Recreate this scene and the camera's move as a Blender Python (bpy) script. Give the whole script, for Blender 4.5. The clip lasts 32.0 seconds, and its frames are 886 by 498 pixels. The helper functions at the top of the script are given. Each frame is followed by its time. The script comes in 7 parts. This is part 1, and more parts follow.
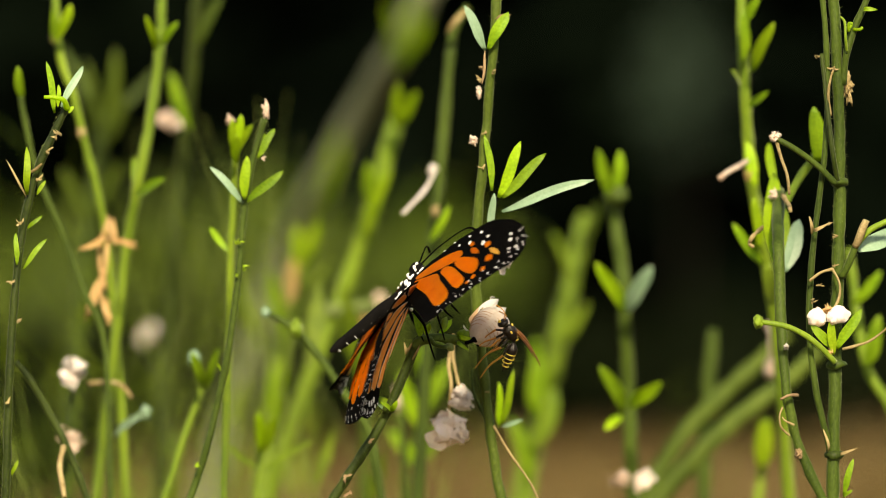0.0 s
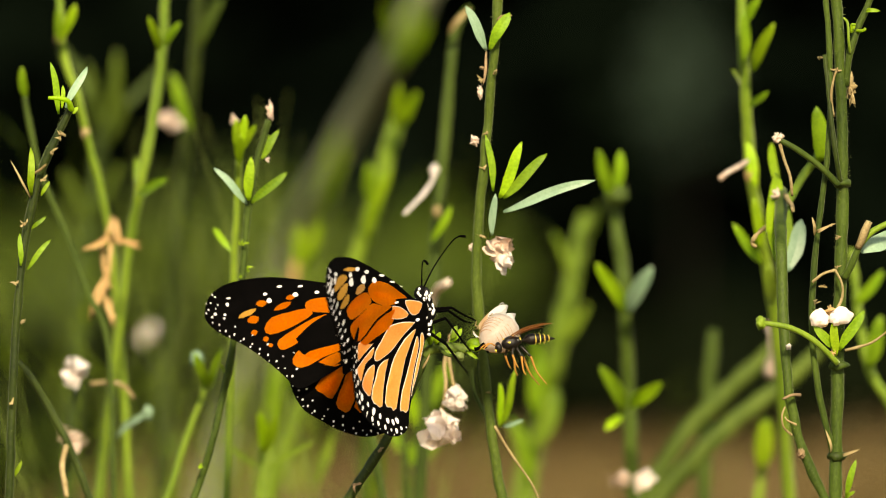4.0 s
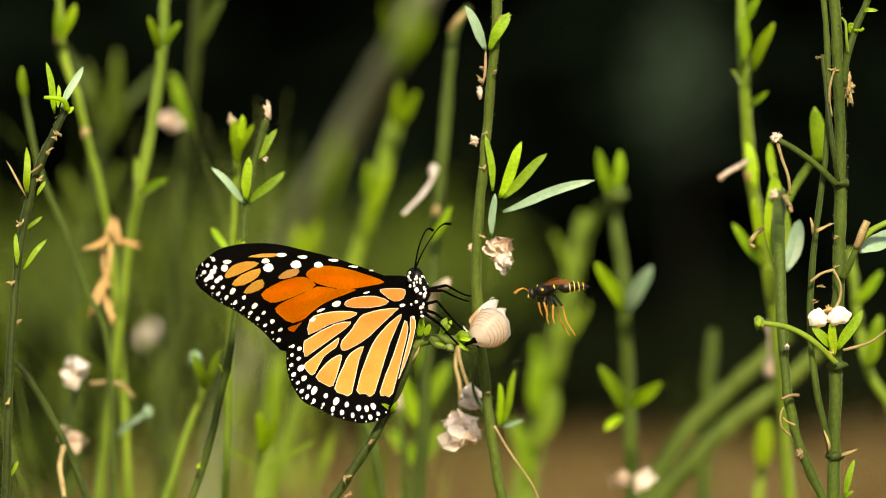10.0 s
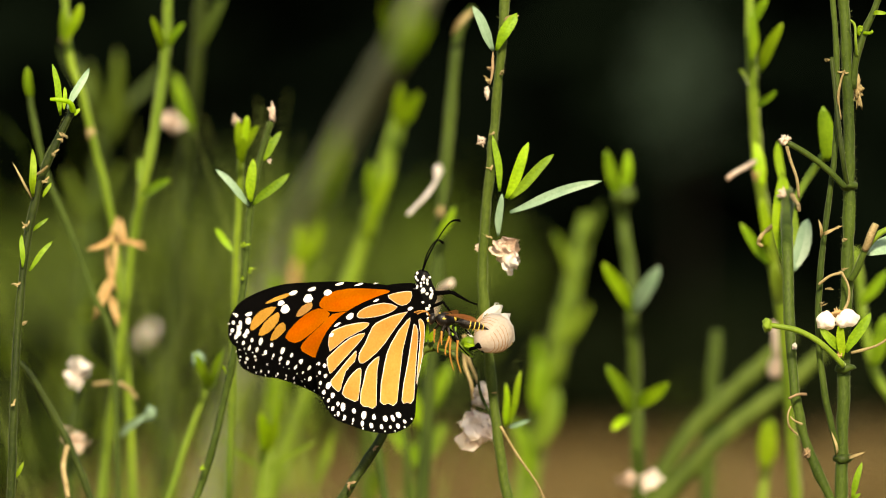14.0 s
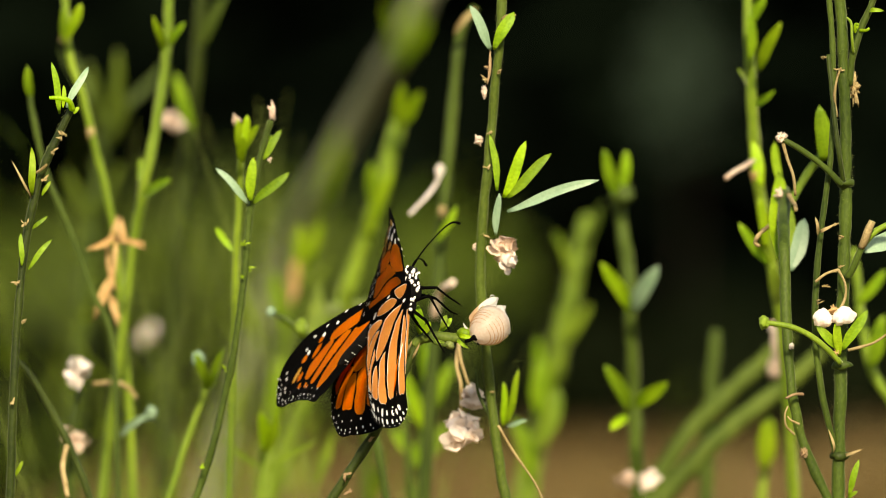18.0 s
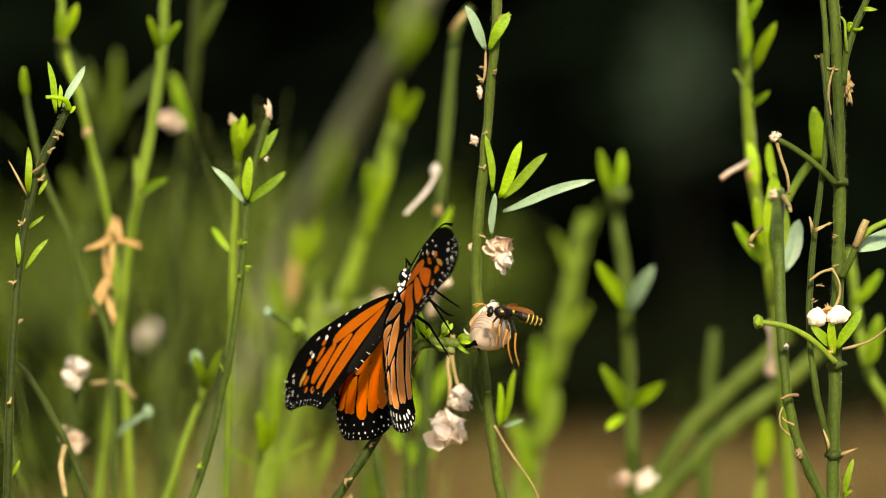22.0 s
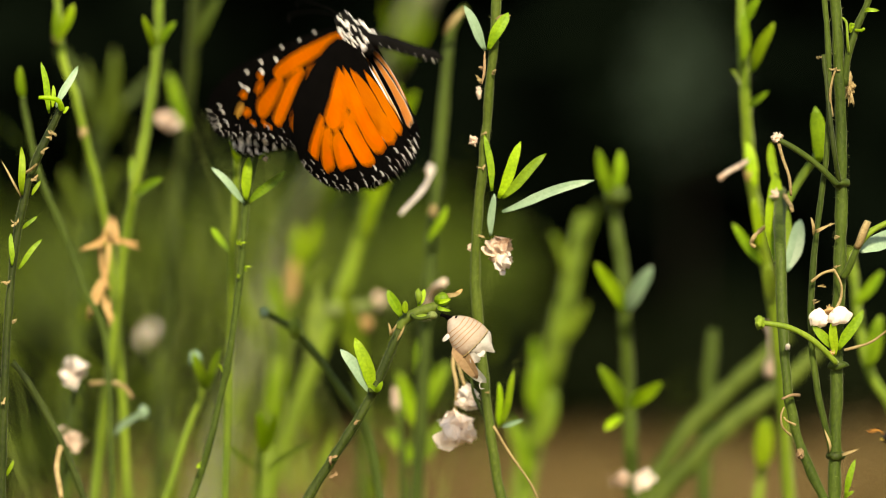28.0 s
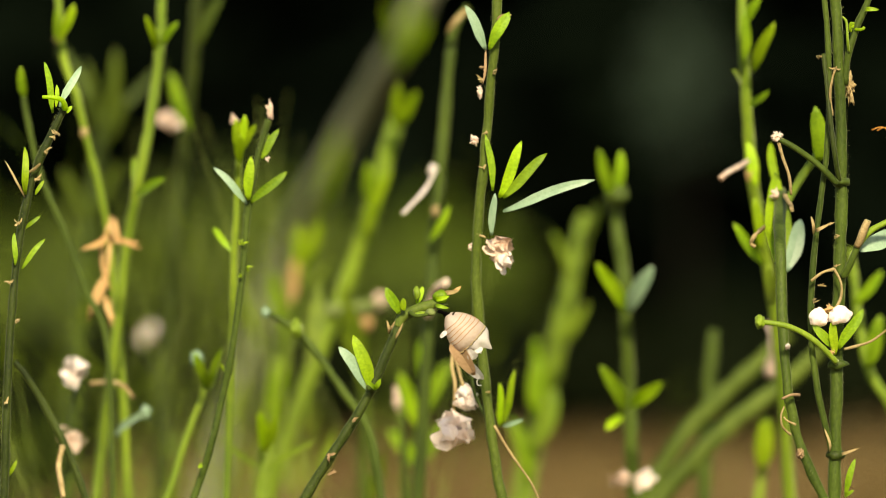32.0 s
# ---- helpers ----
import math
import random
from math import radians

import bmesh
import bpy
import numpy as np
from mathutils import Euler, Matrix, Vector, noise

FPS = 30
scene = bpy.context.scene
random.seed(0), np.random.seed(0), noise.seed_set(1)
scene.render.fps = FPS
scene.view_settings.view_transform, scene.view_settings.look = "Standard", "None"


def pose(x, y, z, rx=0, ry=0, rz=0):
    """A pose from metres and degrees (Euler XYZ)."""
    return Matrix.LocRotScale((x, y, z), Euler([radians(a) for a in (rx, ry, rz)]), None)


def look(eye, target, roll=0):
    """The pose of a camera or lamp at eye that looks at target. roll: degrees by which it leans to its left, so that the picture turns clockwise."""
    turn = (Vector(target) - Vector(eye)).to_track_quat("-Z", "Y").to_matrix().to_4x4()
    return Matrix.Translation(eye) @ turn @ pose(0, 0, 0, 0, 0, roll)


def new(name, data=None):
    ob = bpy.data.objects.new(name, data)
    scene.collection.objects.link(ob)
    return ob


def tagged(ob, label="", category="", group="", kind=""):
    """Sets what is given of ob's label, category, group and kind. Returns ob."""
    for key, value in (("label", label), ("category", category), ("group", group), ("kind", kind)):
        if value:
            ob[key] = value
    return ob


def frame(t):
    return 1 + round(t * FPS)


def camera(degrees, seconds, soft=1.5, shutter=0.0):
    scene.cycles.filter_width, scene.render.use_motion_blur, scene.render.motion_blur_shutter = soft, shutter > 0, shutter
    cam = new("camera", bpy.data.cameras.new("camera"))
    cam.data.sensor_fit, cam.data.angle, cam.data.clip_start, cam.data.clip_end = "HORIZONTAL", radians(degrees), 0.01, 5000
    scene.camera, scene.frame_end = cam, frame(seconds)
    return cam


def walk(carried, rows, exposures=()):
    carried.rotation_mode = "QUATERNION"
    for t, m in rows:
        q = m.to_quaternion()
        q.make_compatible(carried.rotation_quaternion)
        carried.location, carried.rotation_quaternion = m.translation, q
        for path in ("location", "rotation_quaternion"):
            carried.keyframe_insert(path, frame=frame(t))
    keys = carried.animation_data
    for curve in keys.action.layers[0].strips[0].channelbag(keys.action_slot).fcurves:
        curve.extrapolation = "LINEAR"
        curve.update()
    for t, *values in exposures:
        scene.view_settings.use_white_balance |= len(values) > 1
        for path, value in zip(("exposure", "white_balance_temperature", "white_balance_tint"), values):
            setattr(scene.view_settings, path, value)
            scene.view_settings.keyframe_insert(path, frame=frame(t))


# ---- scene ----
cam = camera(8.0, 32.0, soft=1.05, shutter=0.5)
cam.data.dof.use_dof = True
cam.data.dof.focus_distance = 1.450
cam.data.dof.aperture_fstop = 12.5
EYE = look((0, -1.4587, 0.6009), (0, 0, 0.55))
walk(cam, [(0.0, EYE), (32.0, EYE)], exposures=[(0.0, 1.81, 8900, 10), (32.0, 1.81, 8900, 10)])

# ---- daylight ----
SUN_ELEVATION, SUN_TURN = radians(35), radians(175)
sky_world = bpy.data.worlds.new("sky")
scene.world = sky_world
sky_world.use_nodes = True
wn = sky_world.node_tree.nodes
sky = wn.new("ShaderNodeTexSky")
sky.sky_type, sky.sun_disc = "NISHITA", False
sky.sun_elevation, sky.sun_rotation = SUN_ELEVATION, SUN_TURN
sky_world.node_tree.links.new(sky.outputs[0], wn["Background"].inputs["Color"])
wn["Background"].inputs["Strength"].default_value = 0.055
sun_data = bpy.data.lights.new("sun", "SUN")
sun_data.energy, sun_data.angle, sun_data.color = 2.1, radians(6), (1.0, 0.94, 0.82)
sun = new("sun", sun_data)
to_sun = Vector((math.sin(SUN_TURN) * math.cos(SUN_ELEVATION), math.cos(SUN_TURN) * math.cos(SUN_ELEVATION), math.sin(SUN_ELEVATION)))
sun.matrix_world = look(to_sun * 30, (0, 0, 0))

# ---- materials ----
def material(name, low, high, scale=400.0, rough=0.55, bump=0.15, glow_through=0.0, through_tint=None, spec=0.35, vary=0.12, stretch=(1, 1, 1), fine=4.0, metal=0.0, sheen=0.0, clear=0.0):
    """A surface with two scales of colour, fine relief and, for leaves and wings, light that shines through."""
    m = bpy.data.materials.new(name)
    m.use_nodes = True
    n, l = m.node_tree.nodes, m.node_tree.links
    bsdf, out = n["Principled BSDF"], n["Material Output"]
    coord, mapping = n.new("ShaderNodeTexCoord"), n.new("ShaderNodeMapping")
    mapping.inputs["Scale"].default_value = stretch
    l.new(coord.outputs["Object"], mapping.inputs["Vector"])
    big, small = n.new("ShaderNodeTexNoise"), n.new("ShaderNodeTexNoise")
    big.inputs["Scale"].default_value, big.inputs["Detail"].default_value = scale * 0.3, 3
    small.inputs["Scale"].default_value, small.inputs["Detail"].default_value = scale * fine, 4
    for tex in (big, small):
        l.new(mapping.outputs[0], tex.inputs["Vector"])
    mix = n.new("ShaderNodeMix")
    mix.data_type = "RGBA"
    mix.inputs["A"].default_value, mix.inputs["B"].default_value = (*low, 1), (*high, 1)
    blend = n.new("ShaderNodeMath")
    blend.operation = "MULTIPLY_ADD"
    blend.inputs[1].default_value = 0.45
    add = n.new("ShaderNodeMath")
    add.operation = "MULTIPLY"
    add.inputs[1].default_value = 0.55
    l.new(big.outputs[0], add.inputs[0])
    l.new(small.outputs[0], blend.inputs[0])
    l.new(add.outputs[0], blend.inputs[2])
    ramp = n.new("ShaderNodeMapRange")
    ramp.inputs["From Min"].default_value, ramp.inputs["From Max"].default_value = 0.32, 0.68
    l.new(blend.outputs[0], ramp.inputs["Value"])
    l.new(ramp.outputs[0], mix.inputs["Factor"])
    info, hsv = n.new("ShaderNodeObjectInfo"), n.new("ShaderNodeHueSaturation")
    shift = n.new("ShaderNodeMapRange")
    shift.inputs["To Min"].default_value, shift.inputs["To Max"].default_value = 1 - vary, 1 + vary
    l.new(info.outputs["Random"], shift.inputs["Value"])
    l.new(shift.outputs[0], hsv.inputs["Value"])
    l.new(mix.outputs["Result"], hsv.inputs["Color"])
    l.new(hsv.outputs[0], bsdf.inputs["Base Color"])
    bsdf.inputs["Roughness"].default_value = rough
    bsdf.inputs["Metallic"].default_value = metal
    bsdf.inputs["Specular IOR Level"].default_value = spec
    if sheen:
        bsdf.inputs["Sheen Weight"].default_value, bsdf.inputs["Sheen Roughness"].default_value = sheen, 0.35
        bsdf.inputs["Sheen Tint"].default_value = (0.8, 0.95, 0.55, 1)
    if bump:
        b = n.new("ShaderNodeBump")
        b.inputs["Strength"].default_value, b.inputs["Distance"].default_value = bump, 0.0004
        l.new(small.outputs[0], b.inputs["Height"])
        l.new(b.outputs[0], bsdf.inputs["Normal"])
    if glow_through:
        thin, mixer = n.new("ShaderNodeBsdfTranslucent"), n.new("ShaderNodeMixShader")
        tint = n.new("ShaderNodeMix")
        tint.data_type, tint.blend_type = "RGBA", "MULTIPLY"
        tint.inputs["Factor"].default_value = 1.0
        tint.inputs["B"].default_value = (*(through_tint or (1, 1, 1)), 1)
        l.new(hsv.outputs[0], tint.inputs["A"])
        l.new(tint.outputs["Result"], thin.inputs["Color"])
        mixer.inputs[0].default_value = glow_through
        l.new(bsdf.outputs[0], mixer.inputs[1])
        l.new(thin.outputs[0], mixer.inputs[2])
        l.new(mixer.outputs[0], out.inputs["Surface"])
        if clear:
            gap, veil = n.new("ShaderNodeBsdfTransparent"), n.new("ShaderNodeMixShader")
            veil.inputs[0].default_value = clear
            l.new(mixer.outputs[0], veil.inputs[1])
            l.new(gap.outputs[0], veil.inputs[2])
            l.new(veil.outputs[0], out.inputs["Surface"])
    return m


STEM = material("green_stem", (0.020, 0.040, 0.005), (0.070, 0.115, 0.016), 500, 0.6, 0.3, 0.12, (1.3, 1.4, 0.6), spec=0.2, stretch=(1, 1, 0.4), sheen=0.12)
STEM_MID = material("mid_stem", (0.036, 0.066, 0.008), (0.108, 0.16, 0.024), 500, 0.6, 0.3, 0.12, (1.3, 1.4, 0.6), spec=0.2, stretch=(1, 1, 0.4), sheen=0.12)
STEM_SAGE = material("sage_stem", (0.07, 0.11, 0.03), (0.2, 0.26, 0.085), 600, 0.65, 0.5, 0.12, (1.3, 1.4, 0.6), spec=0.2, sheen=0.12)
STEM_DARK = material("dark_stem", (0.010, 0.020, 0.003), (0.042, 0.066, 0.009), 500, 0.55, 0.4, 0.06, (1.3, 1.4, 0.6), spec=0.2, stretch=(1, 1, 0.4), sheen=0.1)
STEM_LIGHT = material("young_stem", (0.080, 0.160, 0.0100), (0.225, 0.345, 0.0300), 400, 0.6, 0.2, 0.2, (1.3, 1.4, 0.5), stretch=(1, 1, 0.25), sheen=0.3)
HAIR = material("hair", (0.14, 0.19, 0.05), (0.3, 0.36, 0.13), 900, 0.6, 0.0, 0.4)
STALK_GREY = material("grey_stalk", (0.2, 0.24, 0.14), (0.37, 0.42, 0.26), 40, 0.8, 0.3)
LEAF = material("leaf", (0.1007, 0.2295, 0.0096), (0.3060, 0.4928, 0.0330), 450, 0.5, 0.2, 0.4, (1.5, 1.5, 0.5), vary=0.2)
LEAF_YOUNG = material("young_leaf", (0.1746, 0.3315, 0.0120), (0.4345, 0.6160, 0.0385), 450, 0.5, 0.2, 0.45, (1.4, 1.5, 0.5), vary=0.2)
LEAF_PALE = material("pale_leaf", (0.17, 0.3, 0.19), (0.3, 0.45, 0.31), 450, 0.42, 0.2, 0.25, (1.1, 1.4, 0.9), spec=0.5)
DRY = material("dry_tissue", (0.2, 0.14, 0.055), (0.56, 0.45, 0.24), 600, 0.8, 0.5, 0.25, spec=0.1)
DRY_ORANGE = material("dry_husk", (0.46, 0.27, 0.1), (0.74, 0.53, 0.27), 500, 0.8, 0.4, 0.3, spec=0.1)
CREAM = material("dry_flower", (0.93, 0.88, 0.83), (0.98, 0.97, 0.96), 500, 0.85, 0.4, 0.5, (1.05, 0.98, 0.93), spec=0.1)
PINK = material("pink_flower", (0.58, 0.4, 0.28), (0.93, 0.84, 0.75), 500, 0.85, 0.6, 0.35, spec=0.1)
BARK = material("brown_scale", (0.16, 0.1, 0.05), (0.36, 0.25, 0.14), 900, 0.85, 0.5)
BLACK = material("black_scales", (0.0008, 0.0008, 0.0008), (0.0025, 0.0022, 0.0022), 900, 0.9, 0.1, spec=0.02, vary=0.0)
FUR = material("black_fur", (0.001, 0.001, 0.001), (0.006, 0.0055, 0.005), 1500, 0.9, 1.0, spec=0.1, vary=0.0)
ORANGE = material("orange_scales", (0.78, 0.155, 0.006), (0.95, 0.26, 0.012), 500, 0.6, 0.35, 0.58, (1.05, 1.1, 0.9), spec=0.12, vary=0.05)
APRICOT = material("apricot_scales", (0.73, 0.36, 0.095), (0.85, 0.475, 0.17), 450, 0.6, 0.35, 0.6, (1.15, 1.05, 0.9), spec=0.1, vary=0.05)
BUFF = material("buff_scales", (0.48, 0.23, 0.03), (0.7, 0.37, 0.075), 500, 0.65, 0.3, 0.3, spec=0.15, vary=0.04)
WHITE = material("white_scales", (0.74, 0.74, 0.74), (0.88, 0.88, 0.88), 900, 0.7, 0.3, vary=0.0)
SHELL = material("empty_shell", (0.78, 0.66, 0.55), (0.96, 0.92, 0.88), 420, 0.3, 0.4, 0.6, (1.03, 0.97, 0.92), spec=0.5, clear=0.3)
SHELL_FLAP = material("brown_flap", (0.42, 0.27, 0.14), (0.62, 0.45, 0.28), 300, 0.4, 0.25, 0.5, spec=0.4)
SHELL_LINE = material("shell_line", (0.3, 0.16, 0.07), (0.5, 0.3, 0.15), 500, 0.5, 0.2)
FILM = material("white_film", (0.75, 0.74, 0.72), (0.92, 0.91, 0.89), 400, 0.25, 0.6, 0.4, spec=0.6, clear=0.48)
GOLD = material("gold_bead", (0.5, 0.4, 0.16), (0.74, 0.64, 0.34), 500, 0.3, 0.1, metal=0.7)
WASP_BLACK = material("wasp_black", (0.003, 0.0026, 0.0022), (0.014, 0.01, 0.008), 900, 0.35, 0.4, vary=0.0)
WASP_YELLOW = material("wasp_yellow", (0.6, 0.42, 0.05), (0.85, 0.66, 0.14), 900, 0.45, 0.2, vary=0.0)
WASP_AMBER = material("wasp_amber", (0.36, 0.14, 0.025), (0.6, 0.28, 0.06), 900, 0.4, 0.2, 0.2, vary=0.0)
WASP_WING = material("wasp_wing", (0.25, 0.09, 0.025), (0.5, 0.2, 0.06), 700, 0.3, 0.2, 0.5, vary=0.0, stretch=(0.2, 1, 1), clear=0.35)
SOIL = material("dry_ground", (0.045, 0.029, 0.0085), (0.105, 0.069, 0.0195), 9, 0.95, 0.5, fine=8.0, vary=0.0, spec=0.05)
# near-black leaf colour carries the deep shade of the wood
LEAF_SHADE_TONE = material("leaf_shade_tone", (0.001, 0.0021, 0.0012), (0.0036, 0.0066, 0.004), 6, 0.95, 0.0, 0.05, vary=0.2, spec=0.0)
# leaf colour raised above the wood's to give a faint glow there
BRIGHT_PATCH_LEAF = material("bright_patch_leaf", (0.02, 0.038, 0.025), (0.06, 0.095, 0.066), 20, 0.8, 0.0, 0.1, vary=0.1, spec=0.05)
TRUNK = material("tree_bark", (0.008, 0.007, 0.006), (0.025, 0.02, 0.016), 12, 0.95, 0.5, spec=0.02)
GRASS = material("meadow_stalk", (0.0746, 0.1487, 0.0096), (0.2852, 0.4032, 0.0330), 60, 0.6, 0.0, 0.35, (1.3, 1.3, 0.5), vary=0.25)
PALE_GRASS = material("silky_grass", (0.2, 0.29, 0.06), (0.42, 0.52, 0.16), 60, 0.5, 0.0, 0.4, (1.2, 1.3, 0.6), vary=0.25)
# weed colour darkened so that it holds the shade on the ground
WEED_SHADE_TONE = material("weed_shade_tone", (0.0025, 0.005, 0.0018), (0.009, 0.0145, 0.0045), 30, 0.8, 0.0, 0.15, (1.3, 1.3, 0.5), vary=0.2, spec=0.05)
# light level set in the leaf colour: lit bushes, one dimmed milkweed
LEAF_LIGHT_TONE = material("leaf_light_tone", (0.04, 0.076, 0.007), (0.112, 0.172, 0.02), 30, 0.6, 0.0, 0.3, (1.3, 1.3, 0.5), vary=0.2)


# ---- building tools (lengths in millimetres, turned to metres at the end) ----
def mm(p):
    return Vector(p) * 0.001


def part(name, bm, mat, parent, label="", origin=None, smooth=True):
    """One mesh object under its thing (or part); its vertices are given in world metres for an unturned parent."""
    bmesh.ops.recalc_face_normals(bm, faces=bm.faces)
    o = origin if origin is not None else Vector((0, 0, 0))
    if origin is not None:
        bmesh.ops.translate(bm, verts=bm.verts, vec=-o)
    for face in bm.faces:
        face.smooth = smooth
    data = bpy.data.meshes.new(name)
    bm.to_mesh(data)
    bm.free()
    data.materials.append(mat)
    ob = new(name, data)
    ob.parent = parent
    ob.location = o
    if label:
        ob["label"] = label
    return ob


def spline(points, steps):
    """Points along a smooth curve through the given ones."""
    pts = [Vector(p) for p in points]
    if len(pts) == 2:
        return [pts[0].lerp(pts[1], i / steps) for i in range(steps + 1)]
    ext = [pts[0] * 2 - pts[1]] + pts + [pts[-1] * 2 - pts[-2]]
    got = []
    for i in range(1, len(ext) - 2):
        a, b, c, d = ext[i - 1], ext[i], ext[i + 1], ext[i + 2]
        for k in range(steps):
            t = k / steps
            got.append(0.5 * (2 * b + (c - a) * t + (2 * a - 5 * b + 4 * c - d) * t * t + (3 * b - a - 3 * c + d) * t ** 3))
    got.append(pts[-1])
    return got


def tube(bm, points, radii, seg=8, steps=5, rough=0.0, flat=1.0):
    """A round limb along a curve; radii run evenly from its first to its last value. All in metres."""
    path = spline(points, steps)
    n, rings, up = len(path), [], None
    for i, p in enumerate(path):
        d = (path[min(i + 1, n - 1)] - path[max(i - 1, 0)]).normalized()
        if up is None:
            up = d.orthogonal().normalized()
        up = (up - d * up.dot(d)).normalized()
        side = d.cross(up)
        f = i / (n - 1) * (len(radii) - 1)
        k = min(int(f), len(radii) - 2)
        r = radii[k] * (1 - f + k) + radii[k + 1] * (f - k)
        ring = []
        for s in range(seg):
            a = 2 * math.pi * s / seg
            q = r * (1 + rough * noise.noise(p * 220 + Vector((s * 0.35, 0, 0))))
            ring.append(bm.verts.new(p + up * math.cos(a) * q + side * math.sin(a) * q * flat))
        rings.append(ring)
    for r0, r1 in zip(rings, rings[1:]):
        for s in range(seg):
            bm.faces.new((r0[s], r0[(s + 1) % seg], r1[(s + 1) % seg], r1[s]))
    bm.faces.new(rings[0][::-1])
    bm.faces.new(rings[-1])
    return bm


def blade(bm, base, tip, width, bend=0.12, face=(0, -1, 0), steps=9, thick=0.035, full=0.45):
    """A lance-shaped leaf with a raised midrib and real thickness, from base to tip, its upper face towards face."""
    base, tip = Vector(base), Vector(tip)
    d = tip - base
    length = d.length
    d.normalize()
    f = Vector(face)
    f = (f - d * f.dot(d))
    f = f.normalized() if f.length > 0.05 else d.orthogonal().normalized()
    side = d.cross(f).normalized()
    rings = []
    for i in range(steps + 1):
        t = i / steps
        w = width * 0.5 * max(0.09, min(1.0, (t + 0.1) / full) ** 0.8 * (1 - max(0.0, (t - full) / (1.0 - full)) ** 2.6) ** 0.6)
        c = base + d * length * t + f * (bend * length * math.sin(math.pi * t) - bend * 0.8 * length * t * t) + side * length * 0.02 * math.sin(5 * t + length * 900)
        th = width * thick * (1.2 - t)
        rings.append([bm.verts.new(v) for v in (c - side * w + f * w * 0.22, c + f * th * 0.3, c + side * w + f * w * 0.22, c - f * th)])
    for a, b in zip(rings, rings[1:]):
        for s in range(4):
            bm.faces.new((a[s], a[(s + 1) % 4], b[(s + 1) % 4], b[s]))
            bm.edges.get((a[s], b[s])).smooth = False
    bm.faces.new(rings[0][::-1])
    bm.faces.new(rings[-1])
    return bm


def lump(bm, centre, radius, squash=(1, 1, 1), jag=0.35, detail=2, freq=2.2, seed=0.0):
    """An uneven, crumpled ball."""
    got = bmesh.ops.create_icosphere(bm, subdivisions=detail, radius=1)["verts"]
    c = Vector(centre)
    for v in got:
        k = 1 + jag * noise.noise(v.co * freq + c * 400 + Vector((seed, 0, 0)))
        v.co = c + Vector((v.co.x * squash[0], v.co.y * squash[1], v.co.z * squash[2])) * radius * k
    return bm


def petals(bm, centre, radius, count, seed):
    """A withered flower head: curled papery petals that overlap round a small crumpled core."""
    rnd = random.Random(seed)
    c = Vector(centre)
    for i in range(2):
        d = Vector((rnd.gauss(0, 1), rnd.gauss(0, 1), rnd.gauss(0, 1))).normalized()
        lump(bm, c + d * radius * 0.2, radius * rnd.uniform(0.2, 0.3), (rnd.uniform(0.7, 1.2), 1, rnd.uniform(0.7, 1.2)), 0.9, 3, 3.2, rnd.random() * 9)
    for i in range(count * 2):
        d = Vector((rnd.gauss(0, 1), rnd.gauss(-0.2, 1), rnd.gauss(0, 1))).normalized()
        f = (d + Vector((rnd.gauss(0, 1), rnd.gauss(0, 1), rnd.gauss(0, 1))) * 0.7).normalized()
        o = c + d * radius * rnd.uniform(0.25, 0.6)
        along = f.orthogonal() + Vector((rnd.gauss(0, 0.5), rnd.gauss(0, 0.5), rnd.gauss(-0.3, 0.5)))
        blade(bm, o - along.normalized() * radius * 0.25, o + along.normalized() * radius * rnd.uniform(0.3, 0.6), radius * rnd.uniform(0.55, 1.0), rnd.uniform(-0.5, 0.5), f, 7, 0.02, rnd.uniform(0.5, 0.75))
    for v in bm.verts:
        k = noise.noise_vector((v.co - c) * (2.6 / radius) + Vector((seed, 0, 0)))
        v.co += k * radius * 0.13
    return bm


PLANTS = {}


def away(p):
    """Plants that stand further off are larger in proportion."""
    return 0.001 * (1 + max(0, p[1]) / 1459)


def plant(key, name, label, stem, width, mat=None, tips=None, category="plant", group=""):
    """A rooted plant: an Empty on the ground and its main stem, which runs down to the ground."""
    pts = [mm(p) for p in stem]
    low, nxt = pts[0], pts[1]
    lean = (low - nxt).normalized()
    foot = Vector((low.x + lean.x * low.z * 0.5, low.y, -0.004))
    knee, hip = Vector((foot.x, foot.y, low.z * 0.5)), low + lean * low.z * 0.3
    below = []
    for q in (0, 0.25, 0.45, 0.62, 0.76, 0.87, 0.95):
        s = 1 - q
        below.append(foot * s ** 3 + knee * 3 * s * s * q + hip * 3 * s * q * q + low * q ** 3)
    root = tagged(new(name), label, category, group)
    root.location = (foot.x, foot.y, 0)
    bpy.context.view_layer.update()
    w = width * 0.46 * away(stem[-1])
    bm = tube(bmesh.new(), below + pts, [w * 1.4, w * 1.1, w, w * 0.95, w * (tips or 0.75)], 10, 6, 0.3)
    shift = Vector(root.location)
    bmesh.ops.translate(bm, verts=bm.verts, vec=-shift)
    part("stem", bm, mat or STEM, root)
    PLANTS[key] = root
    return root


def on(root, name, bm, mat, label=""):
    """Adds a part, built at its place in the world, to a plant."""
    bmesh.ops.translate(bm, verts=bm.verts, vec=-Vector(root.location))
    return part(name, bm, mat, root, label)


def twig(root, points, w0, w1, mat=None, name="branch", label=""):
    return on(root, name, tube(bmesh.new(), [mm(p) for p in points], [w0 * 0.45 * away(points[0]), w1 * 0.5 * away(points[0])], 8, 5, 0.6 if mat in (DRY, PINK, BARK, CREAM) else 0.3), mat or STEM, label)


